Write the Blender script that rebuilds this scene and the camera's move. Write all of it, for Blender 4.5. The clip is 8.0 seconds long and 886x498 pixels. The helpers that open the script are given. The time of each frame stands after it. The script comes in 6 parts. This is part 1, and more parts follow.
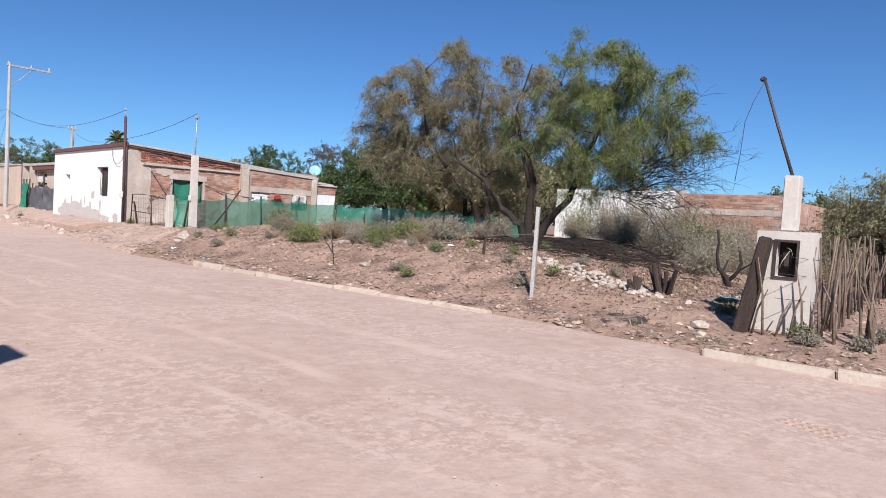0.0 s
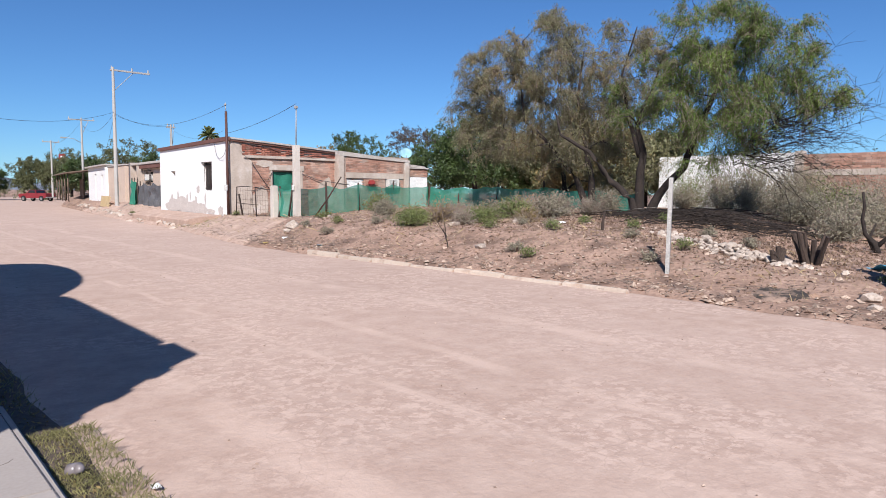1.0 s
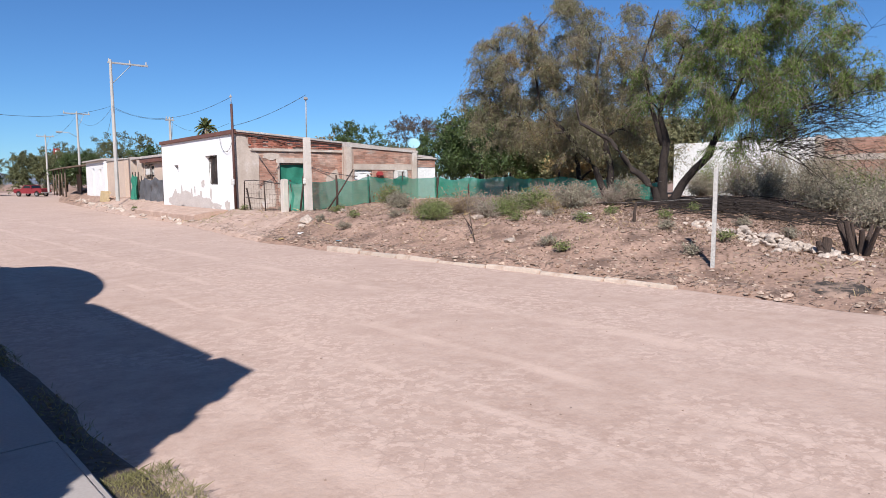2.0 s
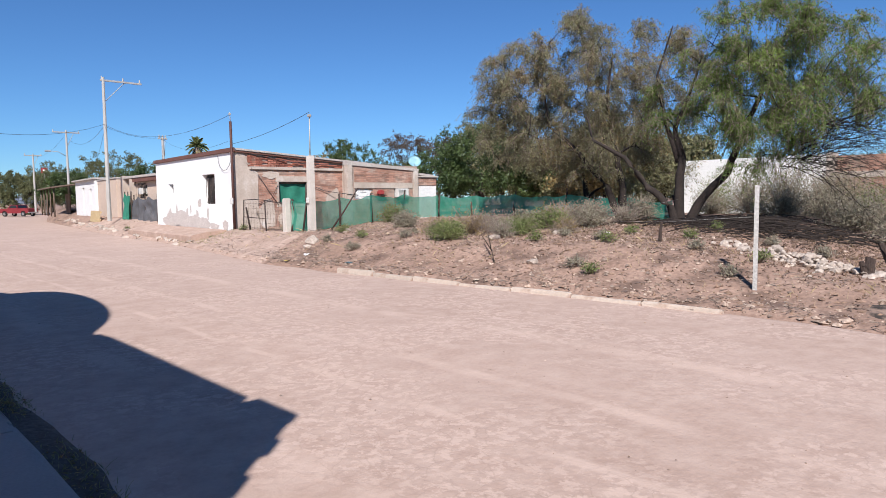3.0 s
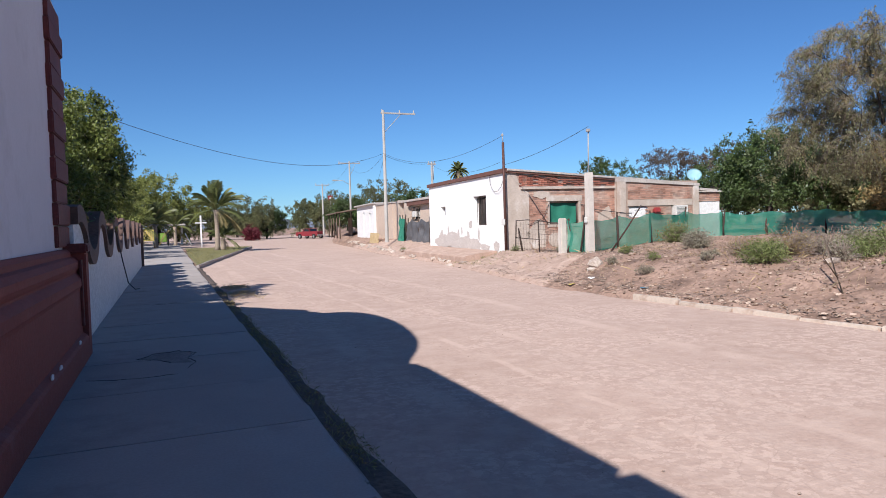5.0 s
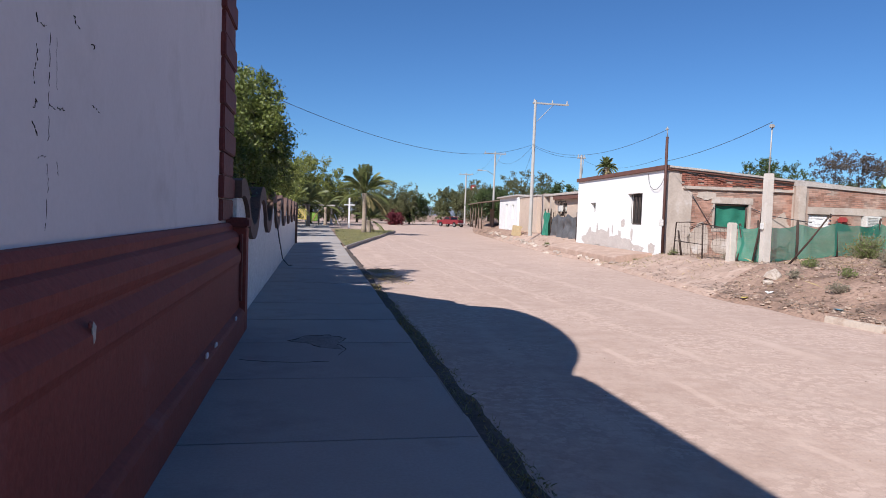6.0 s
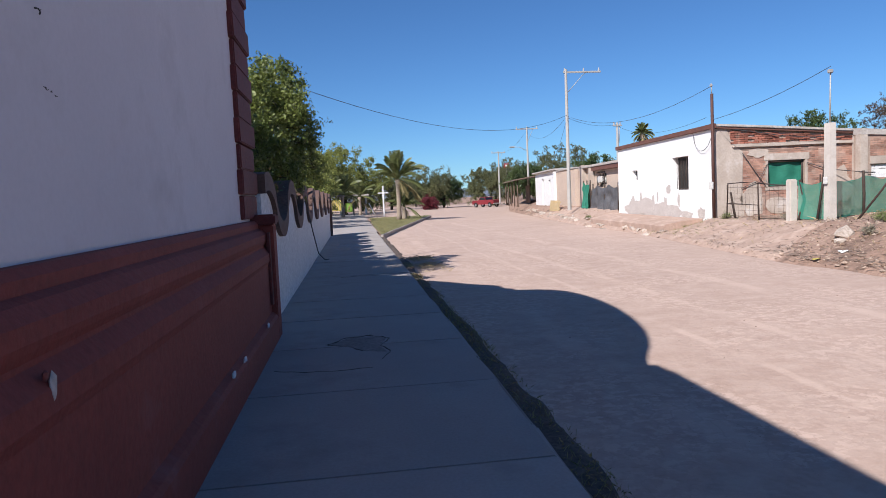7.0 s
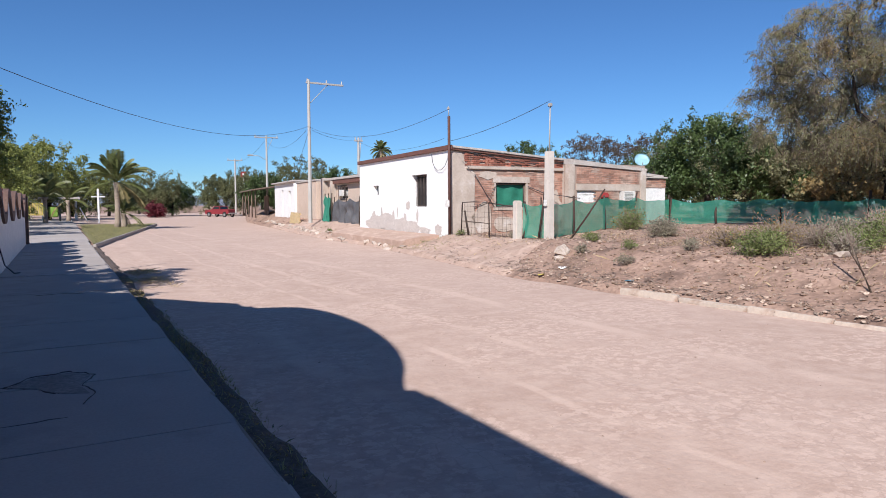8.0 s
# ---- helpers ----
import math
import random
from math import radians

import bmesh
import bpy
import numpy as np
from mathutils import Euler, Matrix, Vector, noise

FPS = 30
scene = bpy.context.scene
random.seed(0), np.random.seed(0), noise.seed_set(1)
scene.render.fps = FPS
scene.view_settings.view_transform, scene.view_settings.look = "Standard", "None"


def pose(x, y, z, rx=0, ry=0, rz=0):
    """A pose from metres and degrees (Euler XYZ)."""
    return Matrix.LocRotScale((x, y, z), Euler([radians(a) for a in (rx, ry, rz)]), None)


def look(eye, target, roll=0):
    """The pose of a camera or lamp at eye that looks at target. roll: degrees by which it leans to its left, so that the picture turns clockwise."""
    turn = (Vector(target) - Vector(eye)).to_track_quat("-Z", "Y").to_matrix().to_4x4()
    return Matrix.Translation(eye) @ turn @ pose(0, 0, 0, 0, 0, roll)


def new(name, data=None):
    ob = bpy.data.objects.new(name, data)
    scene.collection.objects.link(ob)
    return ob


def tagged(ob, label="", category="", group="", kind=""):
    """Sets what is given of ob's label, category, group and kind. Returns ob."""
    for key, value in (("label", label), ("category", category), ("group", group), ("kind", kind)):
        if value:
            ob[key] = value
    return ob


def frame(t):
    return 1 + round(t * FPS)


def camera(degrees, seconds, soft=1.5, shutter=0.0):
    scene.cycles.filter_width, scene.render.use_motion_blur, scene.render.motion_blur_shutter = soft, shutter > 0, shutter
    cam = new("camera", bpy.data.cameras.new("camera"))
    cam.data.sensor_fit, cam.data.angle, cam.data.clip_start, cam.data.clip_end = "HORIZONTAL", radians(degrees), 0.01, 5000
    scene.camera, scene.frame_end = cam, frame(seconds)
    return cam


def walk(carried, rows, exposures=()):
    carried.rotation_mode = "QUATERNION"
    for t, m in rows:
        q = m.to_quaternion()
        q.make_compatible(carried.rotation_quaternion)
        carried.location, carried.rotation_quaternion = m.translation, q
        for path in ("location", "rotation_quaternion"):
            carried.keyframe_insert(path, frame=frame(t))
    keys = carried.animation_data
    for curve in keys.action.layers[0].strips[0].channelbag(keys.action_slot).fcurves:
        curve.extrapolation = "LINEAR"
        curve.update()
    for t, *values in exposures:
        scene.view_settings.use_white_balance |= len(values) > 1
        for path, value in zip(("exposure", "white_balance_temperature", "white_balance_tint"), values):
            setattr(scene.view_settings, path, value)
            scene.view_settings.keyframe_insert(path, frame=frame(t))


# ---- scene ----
cam = camera(67.3, 8.0, soft=0.9)

PATH = [
    (0, (0.136, -0.228, 1.532), (1.637, 1.091, 1.439), 3.5),
    (0.5, (-0.047, 0.093, 1.545), (1.404, 1.457, 1.365), 1.3),
    (1, (-0.173, 0.614, 1.536), (1.161, 2.095, 1.369), 0.5),
    (1.5, (-0.29, 1.002, 1.585), (0.993, 2.517, 1.339), -2.6),
    (1.7, (-0.326, 1.154, 1.621), (1.009, 2.63, 1.424), -0.5),
    (2.8, (-0.415, 2.115, 1.66), (0.945, 3.563, 1.427), -0.4),
    (3, (-0.411, 2.275, 1.668), (0.959, 3.723, 1.519), -0.6),
    (3.5, (-0.426, 2.696, 1.691), (0.849, 4.231, 1.556), 1.5),
    (4, (-0.506, 3.033, 1.655), (0.74, 4.588, 1.485), 3.4),
    (4.5, (-0.546, 3.458, 1.677), (0.55, 5.129, 1.579), 0.1),
    (5, (-0.55, 3.84, 1.682), (0.213, 5.687, 1.606), -1.6),
    (5.2, (-0.555, 3.982, 1.67), (0.188, 5.836, 1.572), -0.3),
    (6.3, (-0.668, 4.939, 1.672), (-0.393, 6.917, 1.571), 1.4),
    (6.5, (-0.669, 5.068, 1.672), (-0.401, 7.047, 1.565), 0.4),
    (7, (-0.6, 5.491, 1.661), (-0.338, 7.468, 1.508), -2.5),
    (7.5, (-0.579, 5.826, 1.649), (0.299, 7.617, 1.509), 0.5),
    (8, (-0.497, 6.217, 1.63), (0.498, 7.948, 1.498), -0.1),
]
walk(cam, [(t, look(eye, target, roll)) for t, eye, target, roll in PATH], [(0.0, 0.48, 6300, 11.5), (8.0, 0.48, 6300, 11.5)])

# ---- world, sun and exposure ----
SUN_AZ = radians(226.5)   # where the sun stands, clockwise from +y
SUN_EL = radians(40)
world = bpy.data.worlds.new("sky")
scene.world = world
world.use_nodes = True
sky = world.node_tree.nodes.new("ShaderNodeTexSky")
sky.sky_type = "NISHITA"
sky.sun_disc = False
sky.sun_elevation, sky.sun_rotation = SUN_EL, SUN_AZ
sky.altitude = 1200
sky.air_density, sky.dust_density, sky.ozone_density = 1.0, 0.0, 2.0
world.node_tree.nodes["Background"].inputs["Strength"].default_value = 0.049
tint = world.node_tree.nodes.new("ShaderNodeMix")   # clear dry air: a deeper blue
tint.data_type, tint.blend_type = "RGBA", "MULTIPLY"
tint.inputs[0].default_value, tint.inputs[7].default_value = 1.0, (0.67, 1.09, 1.55, 1)
world.node_tree.links.new(sky.outputs["Color"], tint.inputs[6])
world.node_tree.links.new(tint.outputs[2], world.node_tree.nodes["Background"].inputs["Color"])
sun_data = bpy.data.lights.new("sun", "SUN")
sun_data.energy, sun_data.angle, sun_data.color = 5.0, radians(0.53), (1.0, 0.95, 0.90)
sun = new("sun", sun_data)
sun.matrix_world = look((0, 0, 60), (60 * math.sin(SUN_AZ + math.pi), 60 * math.cos(SUN_AZ + math.pi), 60 - 60 * math.tan(SUN_EL)))


# ---- materials ----
def mat(name, dark, light, scale=3.0, fine=40.0, rough=0.9, bump=0.3, bump_scale=None, metal=0.0, stain=None, stain_at=(0.55, 0.7),
        stain_scale=0.8, island=0.0, obj=0.0, alpha=1.0, coat=0.0, translucent=0.0, stretch=(1, 1, 1), streak=None, grit=1.0, tracks=(), crust=0.0):
    """A surface whose colour runs between two tones at a coarse and a fine scale, with stains and relief."""
    m = bpy.data.materials.new(name)
    m.use_nodes = True
    nt = m.node_tree
    nd, ln = nt.nodes, nt.links
    bs = nd["Principled BSDF"]
    bs.inputs["Roughness"].default_value = rough
    bs.inputs["Metallic"].default_value = metal
    bs.inputs["Coat Weight"].default_value = coat
    tc = nd.new("ShaderNodeTexCoord")
    mp = nd.new("ShaderNodeMapping")
    mp.inputs["Scale"].default_value = stretch
    ln.new(tc.outputs["Object"], mp.inputs["Vector"])

    def noise_tex(sc, detail=6.0, ro=0.6):
        n = nd.new("ShaderNodeTexNoise")
        n.inputs["Scale"].default_value, n.inputs["Detail"].default_value, n.inputs["Roughness"].default_value = sc, detail, ro
        ln.new(mp.outputs["Vector"], n.inputs["Vector"])
        return n

    def mix(kind, fac, a, b):
        x = nd.new("ShaderNodeMix")
        x.data_type, x.blend_type = "RGBA", kind
        for sock, v in (("Factor", fac), ("A", a), ("B", b)):
            s = x.inputs[0] if sock == "Factor" else x.inputs[6] if sock == "A" else x.inputs[7]
            if hasattr(v, "links"):
                ln.new(v, s)
            else:
                s.default_value = v
        return x.outputs[2]

    def ramp(src, lo, hi):
        r = nd.new("ShaderNodeMapRange")
        r.inputs["From Min"].default_value, r.inputs["From Max"].default_value = lo, hi
        ln.new(src, r.inputs["Value"])
        return r.outputs["Result"]

    big, small = noise_tex(scale), noise_tex(fine, 4.0)
    col = mix("MIX", ramp(big.outputs["Fac"], 0.33, 0.67), (*dark, 1), (*light, 1))
    lo = tuple(0.72 * c for c in dark)
    if fine:
        weight = nd.new("ShaderNodeMath")
        weight.operation = "MULTIPLY"
        weight.inputs[1].default_value = grit
        ln.new(ramp(small.outputs["Fac"], 0.62, 0.30), weight.inputs[0])
        col = mix("MIX", weight.outputs[0], col, (*lo, 1))
    if stain:
        st = noise_tex(stain_scale, 8.0, 0.65)
        col = mix("MIX", ramp(st.outputs["Fac"], *stain_at), col, (*stain, 1))
    if streak:
        mp2 = nd.new("ShaderNodeMapping")
        mp2.inputs["Scale"].default_value, mp2.inputs["Rotation"].default_value = (1.5, 0.12, 1), (0, 0, radians(-7))
        ln.new(tc.outputs["Object"], mp2.inputs["Vector"])
        for sc, lo_, hi_ in ((0.4, 0.55, 1.15),):
            sk = nd.new("ShaderNodeTexNoise")
            sk.inputs["Scale"].default_value, sk.inputs["Detail"].default_value, sk.inputs["Roughness"].default_value = sc, 7.0, 0.6
            ln.new(mp2.outputs["Vector"], sk.inputs["Vector"])
            col = mix("MIX", ramp(sk.outputs["Fac"], lo_, hi_), col, (*streak, 1))
    if tracks:
        xyz, bend = nd.new("ShaderNodeSeparateXYZ"), nd.new("ShaderNodeTexNoise")
        ln.new(tc.outputs["Object"], xyz.inputs[0])
        bend.inputs["Scale"].default_value, bend.inputs["Detail"].default_value = 0.22, 2.0
        ln.new(tc.outputs["Object"], bend.inputs["Vector"])

        def sums(op, a, b):
            n = nd.new("ShaderNodeMath")
            n.operation = op
            for s, v in zip(n.inputs, (a, b)):
                if hasattr(v, "links"):
                    ln.new(v, s)
                else:
                    s.default_value = v
            return n.outputs[0]

        for k, (cx, wide) in enumerate(tracks):
            swing = sums("MULTIPLY", sums("SUBTRACT", bend.outputs["Fac"], 0.5), 0.8 if k % 2 else 0.5)
            off = sums("ABSOLUTE", sums("SUBTRACT", sums("ADD", xyz.outputs["X"], swing), cx), 0.0)
            worn = nd.new("ShaderNodeTexNoise")
            worn.inputs["Scale"].default_value, worn.inputs["Detail"].default_value = 0.9 + 0.13 * k, 6.0
            ln.new(mp.outputs["Vector"], worn.inputs["Vector"])
            band = sums("MULTIPLY", ramp(off, wide, wide * 0.45), ramp(worn.outputs["Fac"], 0.40, 0.60))
            col = mix("MIX", sums("MULTIPLY", band, 0.55), col, (*(1.15 * c for c in streak), 1))
    if crust:
        # dried mud: fine cracks between plates, and small pale flakes, in patches
        where = ramp(noise_tex(0.55, 3.0).outputs["Fac"], 0.42, 0.56)
        vo, warp = nd.new("ShaderNodeTexVoronoi"), nd.new("ShaderNodeMix")
        warp.data_type = "RGBA"
        warp.inputs[0].default_value = 0.12
        ln.new(mp.outputs["Vector"], warp.inputs[6])
        ln.new(noise_tex(3.0, 4.0).outputs["Color"], warp.inputs[7])
        vo.feature = "DISTANCE_TO_EDGE"
        vo.inputs["Scale"].default_value = crust
        ln.new(warp.outputs[2], vo.inputs["Vector"])
        line = ramp(vo.outputs["Distance"], 0.035, 0.0)
        flake = ramp(noise_tex(9.0, 6.0, 0.65).outputs["Fac"], 0.50, 0.56)
        for fac, tone, weight in ((flake, tuple(1.12 * c for c in stain), 0.75), (line, tuple(0.66 * c for c in dark), 0.28)):
            both = nd.new("ShaderNodeMath")
            both.operation = "MULTIPLY"
            ln.new(fac, both.inputs[0])
            ln.new(where, both.inputs[1])
            thin = nd.new("ShaderNodeMath")
            thin.operation = "MULTIPLY"
            thin.inputs[1].default_value = weight
            ln.new(both.outputs[0], thin.inputs[0])
            col = mix("MIX", thin.outputs[0], col, (*tone, 1))
    if island or obj:
        g = nd.new("ShaderNodeNewGeometry") if island else nd.new("ShaderNodeObjectInfo")
        src = g.outputs["Random Per Island"] if island else g.outputs["Random"]
        w = island or obj
        r = nd.new("ShaderNodeMapRange")
        r.inputs["To Min"].default_value, r.inputs["To Max"].default_value = 1 - w, 1 + w
        ln.new(src, r.inputs["Value"])
        col = mix("MULTIPLY", 1.0, col, r.outputs["Result"])
    ln.new(col, bs.inputs["Base Color"])
    if bump:
        bn = nd.new("ShaderNodeBump")
        bn.inputs["Strength"].default_value, bn.inputs["Distance"].default_value = bump, 0.02
        bt = noise_tex(bump_scale or fine or 30, 6.0, 0.65)
        ln.new(bt.outputs["Fac"], bn.inputs["Height"])
        ln.new(bn.outputs["Normal"], bs.inputs["Normal"])
    out = nd["Material Output"]
    if translucent:
        tr = nd.new("ShaderNodeBsdfTranslucent")
        ln.new(col, tr.inputs["Color"])
        ms = nd.new("ShaderNodeMixShader")
        ms.inputs["Fac"].default_value = translucent
        ln.new(bs.outputs[0], ms.inputs[1])
        ln.new(tr.outputs[0], ms.inputs[2])
        ln.new(ms.outputs[0], out.inputs["Surface"])
    if alpha < 1:
        bs.inputs["Alpha"].default_value = alpha
    return m


M = {}
M["road"] = mat("dirt_road", (0.415, 0.290, 0.228), (0.475, 0.342, 0.276), 0.35, 22.0, 0.95, 0.45, 10.0, stain=(0.505, 0.376, 0.307), stain_at=(0.40, 0.72), stain_scale=3.2, streak=(0.515, 0.385, 0.313), grit=0.35,
                tracks=((1.75, 0.2), (3.05, 0.07), (4.07, 0.12), (5.75, 0.2)), crust=5.5)
M["verge"] = mat("trodden_verge", (0.37, 0.255, 0.195), (0.45, 0.32, 0.255), 0.7, 15.0, 0.96, 0.8, 9.0, stain=(0.49, 0.36, 0.29), stain_at=(0.48, 0.66), stain_scale=1.6, grit=0.6)
M["lot"] = mat("lot_soil", (0.285, 0.18, 0.13), (0.43, 0.292, 0.222), 1.1, 13.0, 0.97, 1.0, 10.0, stain=(0.15, 0.095, 0.07), stain_at=(0.50, 0.64), stain_scale=1.5, grit=0.9)
M["walk"] = mat("walk_concrete", (0.33, 0.288, 0.262), (0.39, 0.348, 0.318), 0.7, 45.0, 0.9, 0.05, 60.0, stain=(0.255, 0.222, 0.20), stain_at=(0.54, 0.72), stain_scale=0.9, obj=0.05, grit=0.3)
M["patch"] = mat("mortar_patch", (0.24, 0.205, 0.185), (0.32, 0.28, 0.255), 3.0, 30.0, 0.92, 0.4, 25.0)
M["kerb"] = mat("kerb_concrete", (0.48, 0.40, 0.33), (0.62, 0.54, 0.46), 2.0, 25.0, 0.92, 0.5, 30.0, stain=(0.36, 0.25, 0.19), stain_at=(0.48, 0.65), stain_scale=2.0, obj=0.08, grit=0.35)
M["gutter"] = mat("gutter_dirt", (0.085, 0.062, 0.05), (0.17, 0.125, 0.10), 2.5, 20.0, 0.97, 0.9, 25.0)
M["white"] = mat("white_limewash", (0.76, 0.75, 0.73), (0.84, 0.83, 0.81), 0.6, 22.0, 0.88, 0.25, 30.0)
M["whitewall"] = mat("patched_limewash", (0.72, 0.71, 0.69), (0.79, 0.78, 0.76), 0.8, 0, 0.88, 0.3, 16.0)
M["stucco"] = mat("white_stucco", (0.68, 0.64, 0.655), (0.74, 0.70, 0.715), 0.8, 30.0, 0.9, 0.06, 22.0, stain=(0.60, 0.56, 0.565), stain_at=(0.52, 0.75), stain_scale=1.6, grit=0.12)
M["red"] = mat("oxide_red_paint", (0.215, 0.041, 0.029), (0.255, 0.052, 0.037), 1.2, 25.0, 0.8, 0.3, 18.0, stain=(0.25, 0.09, 0.085), stain_at=(0.58, 0.8), stain_scale=2.0, grit=0.6)
M["redtrim"] = mat("dark_red_trim", (0.13, 0.025, 0.022), (0.19, 0.038, 0.033), 2.0, 25.0, 0.75, 0.3, 20.0)
M["render"] = mat("grey_cement_render", (0.38, 0.31, 0.255), (0.53, 0.45, 0.385), 1.2, 18.0, 0.93, 0.4, 20.0, stain=(0.57, 0.52, 0.48), stain_at=(0.58, 0.7), stain_scale=1.4, grit=0.4)
M["flaked"] = mat("flaked_plaster", (0.50, 0.44, 0.40), (0.62, 0.565, 0.52), 3.0, 18.0, 0.93, 0.4, 20.0)
M["mortar"] = mat("mortar", (0.34, 0.25, 0.20), (0.44, 0.34, 0.28), 2.0, 25.0, 0.95, 0.4, 30.0)
M["brick"] = mat("fired_brick", (0.33, 0.17, 0.12), (0.42, 0.24, 0.175), 1.5, 30.0, 0.92, 0.4, 35.0, stain=(0.42, 0.315, 0.255), stain_at=(0.47, 0.64), stain_scale=1.1, island=0.3, grit=0.6)
M["redbrick"] = mat("eroded_red_brick", (0.28, 0.095, 0.062), (0.40, 0.155, 0.105), 1.5, 30.0, 0.92, 0.6, 35.0, stain=(0.38, 0.26, 0.20), stain_at=(0.52, 0.66), stain_scale=1.6, island=0.4)
M["roofing"] = mat("roof_edge_cement", (0.42, 0.37, 0.33), (0.55, 0.50, 0.46), 1.4, 18.0, 0.9, 0.4, 20.0)
M["fascia"] = mat("brown_painted_fascia", (0.13, 0.055, 0.04), (0.19, 0.085, 0.06), 2.0, 30.0, 0.7, 0.2)
M["rust"] = mat("rusty_pipe", (0.085, 0.035, 0.028), (0.13, 0.06, 0.045), 3.0, 40.0, 0.7, 0.3, 60.0, metal=0.2)
M["iron"] = mat("weathered_iron", (0.06, 0.045, 0.04), (0.12, 0.085, 0.07), 4.0, 40.0, 0.65, 0.3, 60.0, metal=0.4)
M["dark"] = mat("dark_interior", (0.018, 0.016, 0.015), (0.035, 0.03, 0.028), 2.0, 20.0, 0.9, 0.1)
M["concrete"] = mat("post_concrete", (0.50, 0.45, 0.395), (0.62, 0.565, 0.505), 1.5, 25.0, 0.92, 0.3, 30.0, stain=(0.38, 0.29, 0.23), stain_at=(0.56, 0.75), stain_scale=2.2, grit=0.3)
M["pole"] = mat("pole_concrete", (0.36, 0.34, 0.31), (0.45, 0.43, 0.40), 1.0, 25.0, 0.9, 0.2, 40.0, grit=0.3)
M["greypost"] = mat("grey_metal_post", (0.42, 0.40, 0.37), (0.55, 0.53, 0.50), 2.0, 30.0, 0.6, 0.2, metal=0.3)
M["net"] = mat("green_shade_net", (0.07, 0.44, 0.30), (0.14, 0.57, 0.41), 1.5, 60.0, 0.8, 0.5, 6.0, alpha=0.62, translucent=0.35)
M["greencloth"] = mat("green_tarp", (0.015, 0.15, 0.095), (0.03, 0.23, 0.15), 2.0, 40.0, 0.7, 0.6, 8.0)
M["greytarp"] = mat("charcoal_tarp", (0.075, 0.075, 0.08), (0.15, 0.15, 0.16), 2.0, 40.0, 0.7, 0.8, 6.0)
M["beige"] = mat("pinkish_beige_paint", (0.55, 0.42, 0.33), (0.64, 0.51, 0.41), 0.8, 20.0, 0.9, 0.3, 20.0, stain=(0.44, 0.33, 0.26), stain_at=(0.55, 0.75))
M["wood"] = mat("old_timber", (0.04, 0.026, 0.02), (0.085, 0.056, 0.042), 3.0, 30.0, 0.9, 0.9, 25.0, stretch=(3, 3, 0.4))
M["stickwood"] = mat("dry_stick_bark", (0.13, 0.09, 0.065), (0.24, 0.175, 0.13), 3.0, 30.0, 0.92, 0.8, 30.0, obj=0.3)
M["palewood"] = mat("pale_pine_boards", (0.45, 0.33, 0.17), (0.58, 0.45, 0.27), 3.0, 30.0, 0.85, 0.3)
M["bark"] = mat("mesquite_bark", (0.022, 0.015, 0.012), (0.045, 0.032, 0.025), 4.0, 30.0, 0.95, 0.9, 22.0)
M["twig"] = mat("grey_twig", (0.20, 0.15, 0.12), (0.32, 0.25, 0.205), 4.0, 30.0, 0.95, 0.3)
M["leaf_green"] = mat("fresh_mesquite_leaf", (0.11, 0.17, 0.032), (0.19, 0.265, 0.055), 0.5, 0, 0.6, 0, island=0.4, translucent=0.35)
M["leaf_olive"] = mat("dusty_olive_leaf", (0.19, 0.185, 0.09), (0.295, 0.28, 0.15), 0.45, 0, 0.65, 0, island=0.4, translucent=0.4)
M["leaf_brown"] = mat("browned_leaf", (0.21, 0.15, 0.06), (0.31, 0.225, 0.095), 0.5, 0, 0.7, 0, island=0.4, translucent=0.25)
M["leaf_dark"] = mat("dark_broad_leaf", (0.045, 0.075, 0.022), (0.09, 0.13, 0.036), 0.4, 0, 0.5, 0, island=0.4, translucent=0.2)
M["leaf_garden"] = mat("garden_tree_leaf", (0.085, 0.12, 0.022), (0.19, 0.22, 0.05), 0.6, 0, 0.5, 0, island=0.4, translucent=0.25)
M["leaf_far"] = mat("far_tree_leaf", (0.09, 0.10, 0.042), (0.15, 0.153, 0.064), 0.15, 0, 0.7, 0, island=0.35, translucent=0.2)
M["leaf_sere"] = mat("sere_brown_leaf", (0.075, 0.055, 0.04), (0.12, 0.09, 0.065), 0.5, 0, 0.7, 0, island=0.4, translucent=0.2)
M["leaf_park"] = mat("park_tree_leaf", (0.15, 0.175, 0.04), (0.24, 0.255, 0.065), 0.5, 0, 0.7, 0, island=0.4, translucent=0.25)
M["leaf_litter"] = mat("dead_leaf_litter", (0.13, 0.082, 0.055), (0.21, 0.14, 0.095), 0.5, 0, 0.9, 0, island=0.4)
M["leaf_red"] = mat("bougainvillea_bract", (0.11, 0.013, 0.022), (0.17, 0.022, 0.036), 0.5, 0, 0.6, 0, island=0.3, translucent=0.3)
M["leaf_grey"] = mat("grey_desert_shrub_leaf", (0.25, 0.225, 0.16), (0.36, 0.325, 0.24), 0.8, 0, 0.8, 0, island=0.25, translucent=0.35)
M["leaf_bush"] = mat("low_green_bush_leaf", (0.125, 0.155, 0.048), (0.205, 0.235, 0.08), 0.8, 0, 0.7, 0, island=0.4, translucent=0.25)
M["grass"] = mat("dry_grass", (0.19, 0.185, 0.075), (0.32, 0.28, 0.125), 1.5, 0, 0.8, 0, island=0.4, translucent=0.25)
M["straw"] = mat("straw_litter", (0.33, 0.25, 0.13), (0.45, 0.35, 0.2), 1.5, 0, 0.9, 0, island=0.3)
M["lawn"] = mat("patchy_lawn", (0.15, 0.145, 0.05), (0.25, 0.215, 0.09), 1.5, 25.0, 0.95, 0.7, 20.0)
